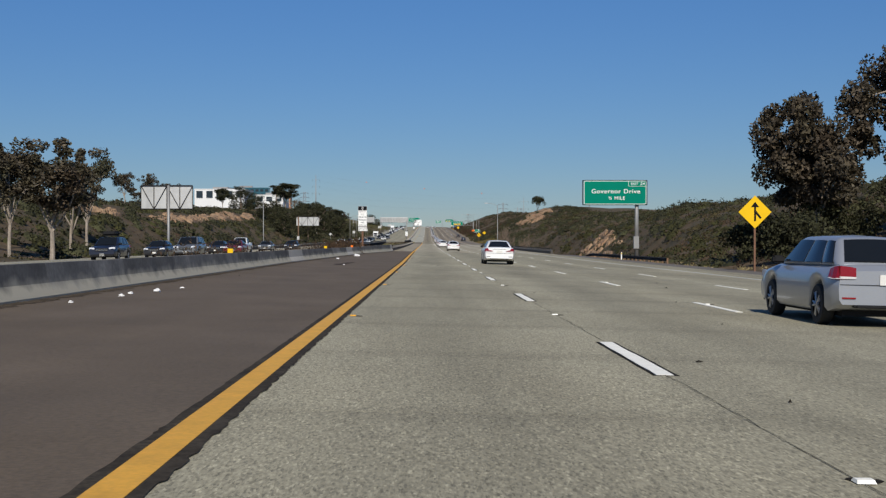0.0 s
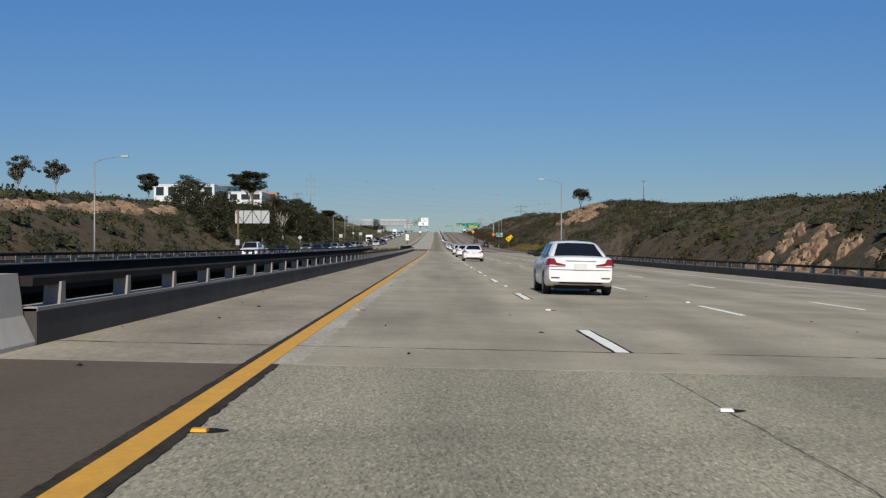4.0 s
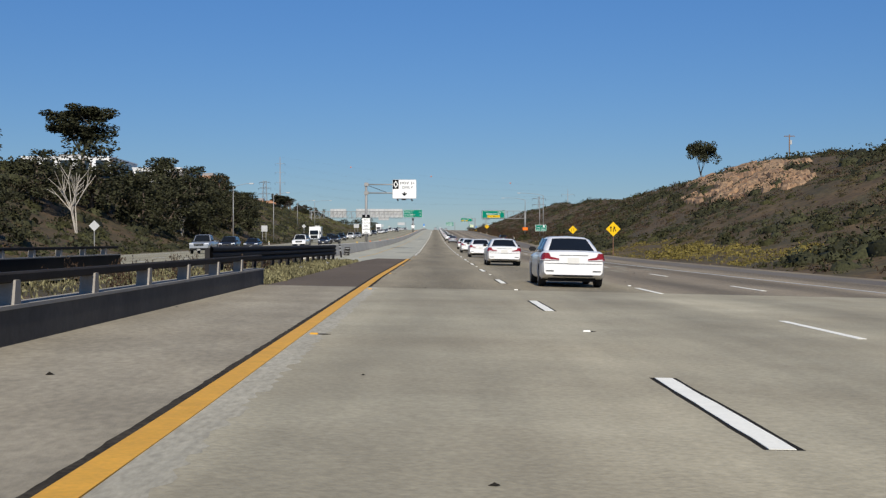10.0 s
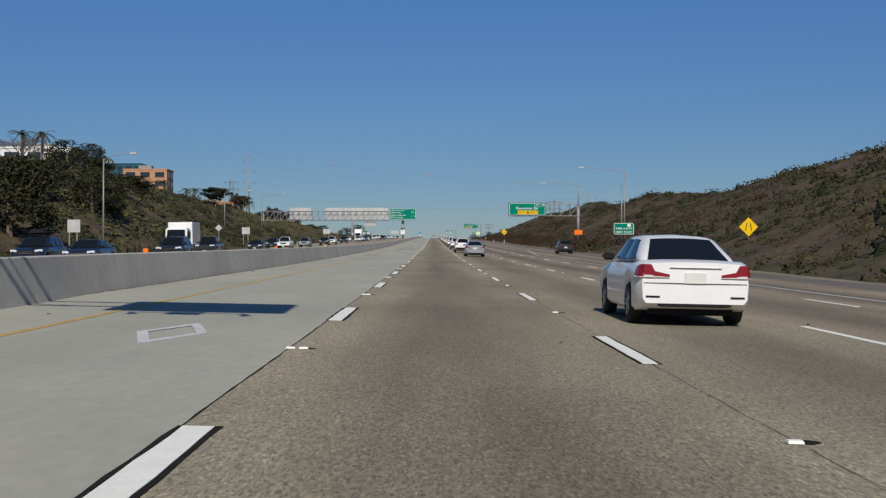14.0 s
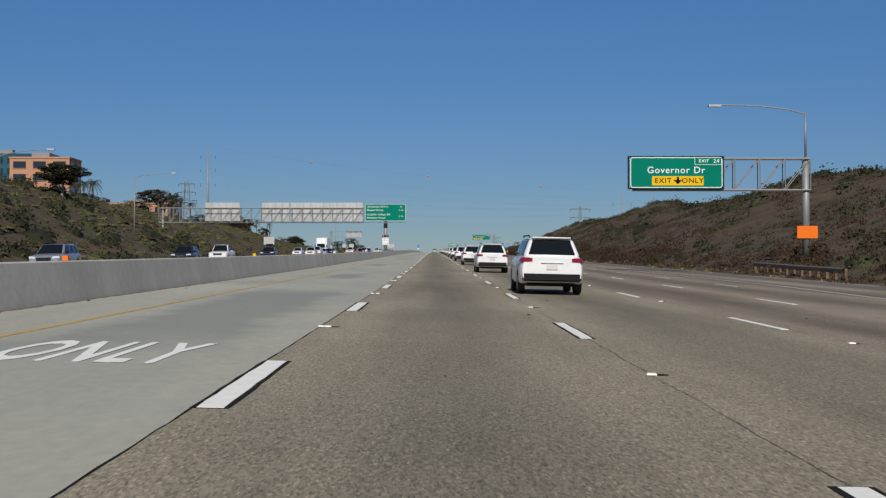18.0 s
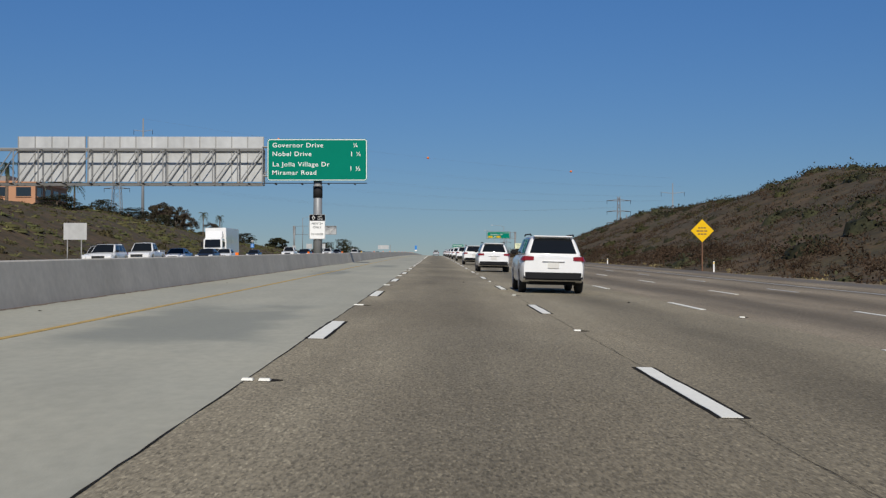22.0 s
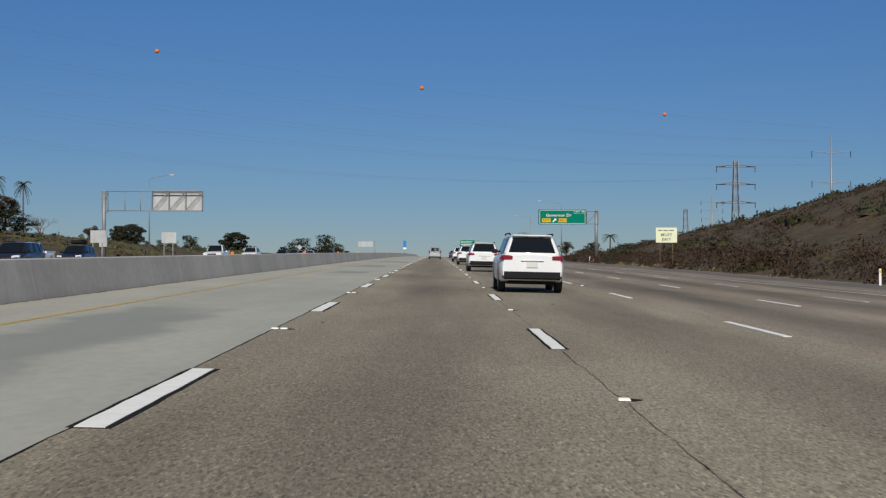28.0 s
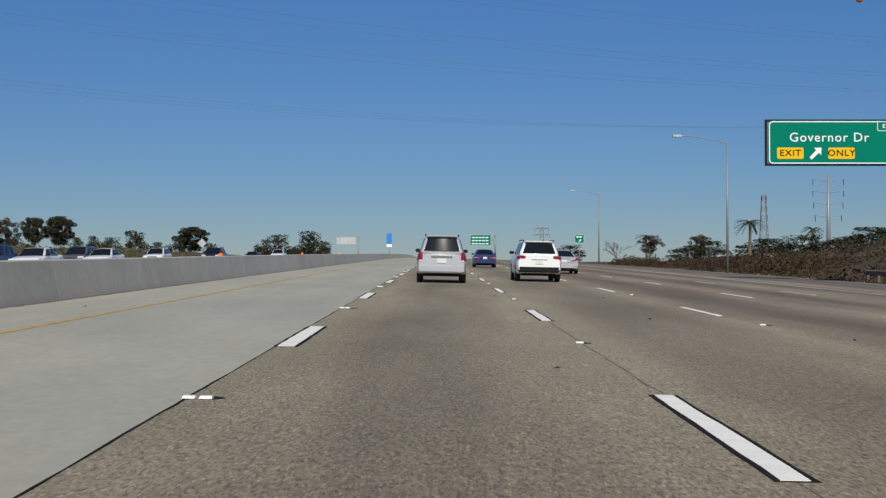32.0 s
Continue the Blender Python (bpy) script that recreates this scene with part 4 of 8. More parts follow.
def guide_panel(parent, x0, x1, z0, z1, y=0.0):
    p = plate("panel", rounded(x0, x1, z0, z1, 0.22), SIGNGREEN, parent, y, 0.06, "green reflective panel")
    border(p, x0, x1, z0, z1, 0.2, 0.055, SIGNWHITE, y - 0.006)
    return p


def back_frame(parent, x0, x1, z0, z1, y=0.06):
    bm = bmesh.new()
    for z in (z0 - 0.02, z1 + 0.02):
        box(bm, x0 - 0.12, x1 + 0.1, y, y + 0.22, z - 0.05, z + 0.05)
    for x in (x0 - 0.08, (x0 + x1) / 2, x1 + 0.06):
        box(bm, x - 0.05, x + 0.05, y, y + 0.2, z0, z1)
    return part("back_frame", bm, RAILMETAL, parent)


def exit_tab(parent, x0, x1, z0, z1, y=-0.012):
    p = plate("exit_panel", rounded(x0, x1, z0, z1, 0.06), SIGNGREEN, parent, y, 0.012)
    border(p, x0, x1, z0, z1, 0.06, 0.03, SIGNWHITE, y - 0.005, 0.0)
    h = (z1 - z0) * 0.62
    letters("legend", "EXIT", h * 0.9, SIGNWHITE, p, pose(x0 + (x1 - x0) * 0.34, y - 0.008, (z0 + z1) / 2) @ UP, 0.003, 1.1, 0.004)
    letters("legend", "24", h * 1.15, SIGNWHITE, p, pose(x0 + (x1 - x0) * 0.8, y - 0.008, (z0 + z1) / 2) @ UP, 0.003, 1.1, 0.004)


def sign_at(name, x, y, label, category, up=None):
    z = base_of(x, y)
    ob = thing(name, pose(x, y, z), label, category)
    return ob, (lambda height: height + along(y) - z)


# first guide sign, on one post beside the outer shoulder
s, zz = sign_at("guide_sign", 24.0, 152.0, "large green exit guide sign on one steel post", "road sign")
z0, z1 = zz(5.55), zz(8.3)
p = guide_panel(s, -6.3, 0.95, z0, z1)
back_frame(s, -6.3, 0.95, z0, z1)
legend(p, "Governor Drive", -2.6, z0 + 1.5, 0.72, SIGNWHITE, 1.06, bold=0.003)
legend(p, "¾ MILE", -2.5, z0 + 0.72, 0.54, SIGNWHITE, 1.05, bold=0.002)
exit_tab(p, -1.15, 0.9, z1 - 0.66, z1 - 0.05)
post(s, (-0.1, 0.5, 0), (-0.1, 0.5, z1 + 0.1), 0.27, 0.2)
post(s, (-4.9, 0.35, z0 + 0.5), (0, 0.35, z0 + 0.5), 0.11, name="arm")
post(s, (-4.9, 0.35, z1 - 0.5), (0, 0.35, z1 - 0.5), 0.11, name="arm")
bm = bmesh.new()
box(bm, -0.5, 0.1, 0.1, 0.5, 1.2, 2.6)
part("service_box", bm, GALV, s)

# second guide sign: a cantilever truss with a lamp on its column
s, zz = sign_at("guide_sign", 26.9, 737.0, "green exit only guide sign on a cantilever truss", "road sign")
z0, z1 = zz(5.72), zz(8.0)
p = guide_panel(s, -12.95, -6.2, z0, z1)
back_frame(s, -12.95, -6.2, z0, z1)
legend(p, "Governor Dr", -9.6, z0 + 1.3, 0.68, SIGNWHITE, 1.02, bold=0.003)
q = plate("exit_only_panel", rounded(-11.35, -7.6, z0 + 0.2, z0 + 0.88, 0.06), SIGNYELLOW, p, -0.014, 0.014, "yellow exit only panel")
legend(q, "EXIT", -10.55, z0 + 0.54, 0.5, SIGNBLACK, 1.1, -0.02, 0.004)
legend(q, "ONLY", -8.4, z0 + 0.54, 0.5, SIGNBLACK, 1.1, -0.02, 0.004)
plate("arrow", [(-9.55, z0 + 0.82), (-9.55, z0 + 0.6), (-9.8, z0 + 0.6), (-9.47, z0 + 0.28), (-9.14, z0 + 0.6), (-9.39, z0 + 0.6), (-9.39, z0 + 0.82)], SIGNBLACK, q, -0.02, 0.006)
exit_tab(p, -8.25, -6.28, z1 - 0.58, z1 - 0.04)
frame_truss(s, -12.6, 0.25, z0 - 0.1, z1 - 0.1, 0.7, 1.9, 0.055)
post(s, (0, 0.6, 0), (0, 0.6, z1), 0.28, 0.27)
post(s, (0, 0.6, z1), (0, 0.6, zz(11.3)), 0.09, 0.07, name="lamp_mast")
bm = bmesh.new()
pipe(bm, [(0, 0.6, zz(11.2)), (-1.4, 0.6, zz(11.55)), (-3.6, 0.6, zz(11.8)), (-6.2, 0.6, zz(11.85))], 0.05)
part("lamp_arm", bm, GALV, s)
bm = bmesh.new()
box(bm, -7.1, -6.2, 0.42, 0.78, zz(11.72), zz(11.88))
part("lamp_head", bm, SIGNBACK, s)
q = plate("work_sign", rounded(-0.75, 0.75, zz(2.1), zz(3.0), 0.05), SIGNORANGE, s, 0.22, 0.03, "orange work notice panel")

# third guide sign before the exit
s, zz = sign_at("guide_sign", 26.9, 1206.0, "green exit guide sign with yellow panels on a cantilever", "road sign")
z0, z1 = zz(5.75), zz(8.05)
p = guide_panel(s, -9.5, -1.85, z0, z1)
back_frame(s, -9.5, -1.85, z0, z1)
legend(p, "Governor Dr", -6.3, z0 + 1.4, 0.68, SIGNWHITE, 1.02, bold=0.003)
for a, b, w in ((-9.05, -7.65, "EXIT"), (-6.35, -4.95, "ONLY")):
    q = plate("exit_only_panel", rounded(a, b, z0 + 0.28, z0 + 0.88, 0.07), SIGNYELLOW, p, -0.014, 0.014, "yellow panel")
    legend(q, w, (a + b) / 2, z0 + 0.58, 0.46, SIGNBLACK, 1.1, -0.02, 0.004)
ax, az = -7.0, z0 + 0.58
tip = [(0.30, 0.30), (0.28, -0.10), (0.16, 0.02), (-0.22, -0.34), (-0.34, -0.22), (0.02, 0.16), (-0.10, 0.28)]
plate("arrow", [(ax + a, az + b) for a, b in tip], SIGNWHITE, p, -0.012, 0.006)
exit_tab(p, -3.75, -1.93, z1 - 0.55, z1 - 0.04)
frame_truss(s, -9.2, 0.3, z0 + 0.05, z1 - 0.15, 0.7, 1.9, 0.055)
post(s, (0, 0.6, 0), (0, 0.6, z1), 0.28, 0.27)

# far guide sign beyond the crest and a small exit sign
s, zz = sign_at("guide_sign", 12.0, 1543.0, "distant green destination guide sign", "road sign")
p = guide_panel(s, -1.6, 5.2, zz(4.4), zz(7.9))
for i in range(3):
    bars(p, -1.0, 4.6, zz(7.0 - i * 1.0), 0.35, SIGNWHITE, 5)
post(s, (6.6, 0.5, 0), (6.6, 0.5, zz(7.9)), 0.25)
post(s, (0, 0.4, zz(6.2)), (6.6, 0.4, zz(6.2)), 0.12, name="arm")
s, zz = sign_at("exit_sign", 29.0, 1395.0, "small green exit arrow sign on a post", "road sign")
p = guide_panel(s, -1.0, 1.0, zz(3.2), zz(5.0))
bars(p, -0.6, 0.6, zz(4.5), 0.3, SIGNWHITE, 2)
plate("arrow", [(0.1 + a * 0.9, zz(3.75) + b * 0.9) for a, b in tip], SIGNWHITE, p, -0.012, 0.006)
post(s, (0, 0.15, 0), (0, 0.15, zz(3.2)), 0.08)

# carpool signs in the median
def diamond(parent, x, z, w, h, y=-0.012, mat=None):
    vs = [(-w, 0), (0, -h), (w, 0), (0, h)]
    inner = [(a * 0.62, b * 0.66) for a, b in vs]
    pts = [(x + a, y, z + b) for a, b in vs + inner] + [(x + a, y + 0.008, z + b) for a, b in vs + inner]
    solid("diamond", pts, [(i, (i + 1) % 4, 4 + (i + 1) % 4, 4 + i) for i in range(4)] + [(i, 8 + i, 8 + (i + 1) % 4, (i + 1) % 4) for i in range(4)], mat or SIGNWHITE, parent)


def tall_sign(parent, x0, x1, z0, z1, head, rows, y=0.0):
    p = plate("panel", rounded(x0, x1, z0, z1, 0.06), SIGNWHITE, parent, y, 0.03, "white regulatory panel")
    border(p, x0, x1, z0, z1, 0.05, 0.018, SIGNBLACK, y - 0.004, 0.012)
    plate("header", rounded(x0 + 0.03, x1 - 0.03, z1 - head, z1 - 0.03, 0.03), SIGNBLACK, p, y - 0.008, 0.008, "black header")
    diamond(p, (x0 + x1) / 2, z1 - head / 2, head * 0.24, head * 0.42, y - 0.014)
    for body, z, size in rows:
        legend(p, body, (x0 + x1) / 2, z, size, SIGNBLACK, 0.85, y - 0.008, 0.002)
    return p


s, zz = sign_at("carpool_sign", -7.25, 142.6, "tall white carpool rule sign on a brown post", "road sign")
z0, z1 = zz(2.88), zz(5.08)
h = (z1 - z0 - 0.46) / 6
tall_sign(s, -0.48, 0.48, z0, z1, 0.46, [(w, z1 - 0.46 - h * (i + 0.5), 0.21) for i, w in enumerate(("HOV 2+", "IS 2", "OR MORE", "PERSONS", "PER", "VEHICLE"))])
q = plate("small_panel", rounded(-0.48, 0.48, z0 - 0.47, z0 - 0.05, 0.04), SIGNWHITE, s, 0, 0.03)
legend(q, "VEHICLES WITH DMV", 0, z0 - 0.18, 0.10, SIGNBLACK, 0.85, -0.008, 0.001)
legend(q, "CLEAN AIR DECAL OK", 0, z0 - 0.35, 0.10, SIGNBLACK, 0.85, -0.008, 0.001)
border(q, -0.48, 0.48, z0 - 0.47, z0 - 0.05, 0.03, 0.01, SIGNBLACK, -0.004, 0.006)
bm = bmesh.new()
box(bm, -0.1, 0.1, 0.04, 0.19, 0, z1 - 0.3)
part("post", bm, RUST, s, "rust-brown wooden post")

s, zz = sign_at("carpool_gantry", -8.7, 518.0, "grey cantilever mast with a white carpool only sign", "road sign")
post(s, (0, 0, 0), (0, 0, zz(8.25)), 0.175, 0.15)
for z in (zz(8.0), zz(6.95)):
    post(s, (0, 0, z), (5.6, 0, z), 0.075, name="arm")
post(s, (0.3, 0, zz(7.85)), (2.6, 0, zz(7.0)), 0.03, mat=RAILMETAL, name="brace")
for z in (zz(8.0), zz(6.95)):
    bm = bmesh.new()
    box(bm, -0.24, 0.3, -0.22, 0.22, z - 0.2, z + 0.2)
    part("clamp", bm, GALV, s)
z0, z1 = zz(6.25), zz(8.6)
p = plate("panel", rounded(3.26, 6.2, z0, z1, 0.12), SIGNWHITE, s, -0.25, 0.06, "white carpool panel")
border(p, 3.26, 6.2, z0, z1, 0.1, 0.03, GALV, -0.256, 0.015)
plate("header", rounded(3.3, 4.02, z1 - 1.16, z1 - 0.04, 0.04), SIGNBLACK, p, -0.262, 0.01, "black diamond field")
diamond(p, 3.66, z1 - 0.6, 0.3, 0.46, -0.27)
legend(p, "HOV 2+", 5.1, z1 - 0.45, 0.44, SIGNBLACK, 1.1, -0.258, 0.006)
legend(p, "ONLY", 5.1, z1 - 0.98, 0.44, SIGNBLACK, 1.05, -0.258, 0.006)
plate("arrow", [(4.66, z0 + 0.82), (4.66, z0 + 0.66), (4.35, z0 + 0.66), (4.74, z0 + 0.3), (5.12, z0 + 0.66), (4.82, z0 + 0.66), (4.82, z0 + 0.82)], SIGNBLACK, p, -0.258, 0.008)
bm = bmesh.new()
box(bm, 4.4, 4.95, -0.75, -0.3, z0 - 0.2, z0 - 0.02)
box(bm, 3.75, 5.7, -0.5, -0.44, z0 - 0.08, z0 - 0.03)
part("lamp_bracket", bm, RAILMETAL, s)
for x in (3.85, 5.6):
    bm = bmesh.new()
    tube(bm, (x, -0.55, z0 - 0.08), (x + 0.1, -0.75, z0 - 0.26), 0.05, 0.1)
    part("sign_lamp", bm, RAILMETAL, s)
z0, z1 = zz(1.92), zz(4.29)
h = (z1 - z0 - 0.48) / 5
tall_sign(s, -0.5, 0.5, z0, z1, 0.46, [(w, z1 - 0.5 - h * (i + 0.5), k) for i, (w, k) in enumerate((("HOV", 0.24), ("VIOLATION", 0.19), ("$481", 0.30), ("MINIMUM", 0.2), ("FINE", 0.24)))], -0.24)

# sign bridge over the opposite carriageway with a destination board over the carpool lane
s, zz = sign_at("sign_bridge", -9.46, 884.0, "steel truss sign bridge with a green destination board", "road sign")
z0, z1 = zz(6.6), zz(9.87)
p = guide_panel(s, -3.9, 3.9, z0, z1, -0.1)
legend_rows = (("Governor Drive", "¼", 2.76, 0.40), ("Nobel Drive", "1 ¼", 2.08, 0.30), ("La Jolla Village Dr", "", 1.27, 0.55), ("Miramar Road", "", 0.62, 0.4))
for body, far, dz, _ in legend_rows:
    letters("legend", body, 0.5, SIGNWHITE, p, pose(0, -0.108, z0 + dz) @ UP, 0.003, 1.08, 0.002, -3.5)
    if far:
        letters("legend", far, 0.5, SIGNWHITE, p, pose(3.0, -0.108, z0 + dz) @ UP, 0.003, 1.05, 0.002)
letters("legend", "1 ½", 0.5, SIGNWHITE, p, pose(2.95, -0.108, z0 + 0.94) @ UP, 0.003, 1.05, 0.002)
frame_truss(s, -43.2, -4.3, z0 - 0.25, z1 - 0.75, 1.2, 1.95, 0.065, 0.15)
frame_truss(s, -4.3, 3.4, z0 + 0.4, z1 - 0.6, 0.6, 1.9, 0.05, 0.15, "arm")
post(s, (0, 0.45, 0), (0, 0.45, z0 + 0.6), 0.36, 0.33, GREYPOLE)
post(s, (0, 0.45, zz(5.3)), (0, 0.45, zz(6.2)), 0.37, 0.37, RAILMETAL, "dark_band")
post(s, (-42.6, 0.75, -1.0), (-42.6, 0.75, z1 - 0.6), 0.26, 0.22, GALV)
for a, b in ((-34.7, -28.0), (-23.8, -18.5), (-18.3, -4.4)):
    q = plate("sign_back", [(a, z0 + 0.05), (b, z0 + 0.05), (b, z1 + 0.35), (a, z1 + 0.35)], SIGNBACK, s, 1.5, 0.05, "bare aluminium sign back")
    n = max(2, round((b - a) / 1.3))
    for i in range(n + 1):
        x = a + (b - a) * i / n
        bm = bmesh.new()
        box(bm, x - 0.03, x + 0.03, 1.42, 1.5, z0 + 0.05, z1 + 0.35)
        part("stiffener", bm, GALV, q)
bm = bmesh.new()
for i in range(20):
    x = -36 + i * 2.05
    box(bm, x - 0.05, x + 0.05, -0.7, 0.2, z0 - 0.32, z0 - 0.25)
box(bm, -37, 3.9, -0.35, -0.25, z0 - 0.24, z0 - 0.18)
part("walkway", bm, RAILMETAL, s)
z0, z1 = zz(2.05), zz(3.98)
p = plate("panel", rounded(-0.62, 0.62, z0, z1, 0.06), SIGNWHITE, s, 0.02, 0.03, "white carpool hours panel")
border(p, -0.62, 0.62, z0, z1, 0.05, 0.02, SIGNBLACK, 0.014, 0.012)
plate("header", rounded(-0.6, 0.6, z1 - 0.5, z1 - 0.02, 0.03), SIGNBLACK, p, 0.01, 0.01, "black header")
diamond(p, -0.3, z1 - 0.26, 0.12, 0.19, 0.002)
for body, z, k, m in (("LEFT", z1 - 0.17, 0.15, SIGNWHITE), ("LANE", z1 - 0.36, 0.15, SIGNWHITE)):
    legend(p, body, 0.22, z, k, m, 0.95, 0.004, 0.002)
for body, z in (("HOV 2+", z1 - 0.72), ("ONLY", z1 - 1.02), ("24 HOURS", z1 - 1.55)):
    legend(p, body, 0, z, 0.24 if len(body) < 8 else 0.19, SIGNBLACK, 0.95, 0.012, 0.003)

# sign frame over the opposite carriageway, mostly empty
s, zz = sign_at("overhead_gantry", -42.7, 1161.0, "steel sign frame with one panel and empty brackets", "road sign")
post(s, (0, 0.4, -0.8), (0, 0.4, zz(8.9)), 0.26, 0.24)
frame_truss(s, -0.3, 0.4, zz(6.3), zz(8.9), 0.6, 0.7, 0.05)
for z in (zz(6.4), zz(8.9)):
    post(s, (0, 0.4, z), (12.7, 0.4, z), 0.05, name="chord")
for x in (2.7, 4.7):
    post(s, (x, 0.4, zz(6.4)), (x, 0.4, zz(8.9)), 0.045, name="bracket")
q = plate("sign_back", [(6.2, zz(6.4)), (12.7, zz(6.4)), (12.7, zz(8.95)), (6.2, zz(8.95))], SIGNBACK, s, 1.0, 0.05, "bare aluminium sign back")
frame_truss(s, 6.2, 12.7, zz(6.4), zz(8.95), 0.5, 2.1, 0.05)
bm = bmesh.new()
box(bm, -0.5, 0.5, 0, 0.5, 1.3, 2.6)
part("service_box", bm, SIGNBACK, s)

# sign backs that face the other carriageway
def sign_back(x, y, x0, x1, z0, z1, posts, label, mat=None, y_off=0.4, brace=True, name="sign_back_board"):
    s, zz = sign_at(name, x, y, label, "road sign")
    p = plate("panel", [(x0, zz(z0)), (x1, zz(z0)), (x1, zz(z1)), (x0, zz(z1))], SIGNBACK, s, y_off, 0.05)
    if brace:
        n = max(2, round((x1 - x0) / 1.9))
        bm = bmesh.new()
        for i in range(n):
            a, b = x0 + (x1 - x0) * i / n, x0 + (x1 - x0) * (i + 1) / n
            tube(bm, (a, y_off - 0.12, zz(z0)), (a, y_off - 0.12, zz(z1)), 0.06, sides=5)
            tube(bm, (a, y_off - 0.12, zz(z0 if i % 2 else z1)), (b, y_off - 0.12, zz(z1 if i % 2 else z0)), 0.055, sides=5)
        for z in (z0, z1):
            tube(bm, (x0, y_off - 0.12, zz(z)), (x1, y_off - 0.12, zz(z)), 0.08, sides=5)
        tube(bm, (x1, y_off - 0.12, zz(z0)), (x1, y_off - 0.12, zz(z1)), 0.06, sides=5)
        part("frame", bm, RAILMETAL, p)
    for px in posts:
        post(s, (px, y_off - 0.2, -0.5), (px, y_off - 0.2, zz(z1 if brace else z0)), 0.2 if brace else 0.06, mat=mat or GALV)
    if brace:
        bm = bmesh.new()
        box(bm, posts[0] - 0.45, posts[0] + 0.35, y_off - 0.5, y_off - 0.1, 1.0, 2.2)
        part("service_box", bm, SIGNBACK, s)
    return s


sign_back(-37.9, 190.0, -4.0, 3.5, 6.0, 9.4, [0.0], "back of a large guide sign on a grey post")
sign_back(-43.0, 419.5, -0.5, 7.0, 5.75, 8.75, [0.2], "back of a large guide sign on a brown post", WOODPOLE)
for x, y, w, z0, z1 in ((-37.0, 632, 1.3, 2.2, 3.5), (-36.0, 742, 1.5, 2.2, 3.5), (-34.5, 905, 2.2, 2.2, 3.8), (-34.3, 1161, 1.9, 2.2, 3.6), (-35, 1130, 1.6, 2.0, 3.3)):
    sign_back(x, y, -w / 2, w / 2, z0, z1, [-w * 0.3, w * 0.3], "back of a small roadside sign on two posts", brace=False)
s, zz = sign_at("far_sign_board", -34.0, 1600.0, "distant back of a freeway sign board", "road sign")
plate("panel", [(-3.5, zz(6)), (3.5, zz(6)), (3.5, zz(8.6)), (-3.5, zz(8.6))], SIGNBACK, s, 0, 0.08)
post(s, (4.5, 0.3, -1), (4.5, 0.3, zz(8.8)), 0.2)
s, zz = sign_at("median_sign", -9.3, 1377.0, "small blue sign over a white plate in the median", "road sign")
plate("panel", rounded(-0.5, 0.5, zz(2.9), zz(4.9), 0.06), SIGNBLUE, s, 0, 0.04)
plate("lower_panel", rounded(-0.5, 0.5, zz(2.3), zz(2.85), 0.06), SIGNWHITE, s, -0.02, 0.02)
post(s, (0, 0.1, 0), (0, 0.1, zz(3)), 0.07)


def warning(x, y, up, half, label, kind, pole=RUST, back=False, tall=None):
    s, zz = sign_at("warning_sign", x, y, label, "road sign")
    c = zz(up)
    p = plate("panel", [(0, c - half), (half, c), (0, c + half), (-half, c)], SIGNBACK if back else SIGNYELLOW, s, 0, 0.03)
    k = half
    if kind == "merge":
        plate("arrow", [(a * k, c + b * k) for a, b in ((-0.06, -0.55), (0.06, -0.55), (0.06, 0.3), (0.25, 0.3), (0, 0.62), (-0.25, 0.3), (-0.06, 0.3))], SIGNBLACK, p, -0.008, 0.008)
        plate("arrow", [(a * k, c + b * k) for a, b in ((0.06, -0.12), (0.3, -0.42), (0.4, -0.34), (0.06, 0.1))], SIGNBLACK, p, -0.008, 0.008)
    elif kind == "lanes":
        plate("arrow", [(a * k, c + b * k) for a, b in ((-0.38, -0.35), (-0.26, -0.35), (-0.26, 0.12), (-0.14, 0.12), (-0.32, 0.42), (-0.5, 0.12), (-0.38, 0.12))], SIGNBLACK, p, -0.008, 0.008)
        plate("arrow", [(a * k, c + b * k) for a, b in ((0.32, -0.35), (0.42, -0.3), (0.22, 0.1), (0.34, 0.16), (0.06, 0.42), (0.02, 0.04), (0.12, 0.06))], SIGNBLACK, p, -0.008, 0.008)
        plate("divider", [(a * k, c + b * k) for a, b in ((-0.05, -0.4), (0.05, -0.4), (0.05, 0.05), (-0.05, 0.05))], SIGNBLACK, p, -0.008, 0.008)
    elif kind == "narrow":
        for sx in (-1, 1):
            plate("stripe", [(a * k * sx, c + b * k) for a, b in ((0.28, -0.4), (0.36, -0.4), (0.2, 0.42), (0.12, 0.42))][::sx], SIGNBLACK, p, -0.008, 0.008)
    elif kind == "text":
        for i, w in enumerate((0.35, 0.5, 0.4)):
            bars(p, -w * k, w * k, c + (0.25 - 0.27 * i) * k, 0.1 * k, RUST, 3)
    bm = bmesh.new()
    box(bm, -0.05, 0.05, 0.04, 0.13, -0.4, c + half * 0.3)
    part("post", bm, pole, s)
    return s


warning(17.9, 78.2, 2.9, 0.92, "yellow diamond merge sign on a brown post", "merge")
warning(20.6, 509.2, 2.45, 0.85, "yellow diamond sign with curving lane arrows", "lanes")
warning(27.7, 615.5, 2.6, 0.85, "yellow diamond lane narrowing sign", "narrow")
warning(21.8, 889.5, 2.8, 0.95, "yellow diamond sign with small faded writing", "text")
warning(-38.9, 505.8, 2.8, 0.62, "grey back of a diamond sign", "", GALV, True)
warning(-38.4, 726.3, 3.3, 0.62, "pale diamond sign beside the opposite shoulder", "", GALV, True)
warning(-36.0, 1330.0, 2.6, 0.7, "pale back of a diamond sign on a post", "", GALV, True)

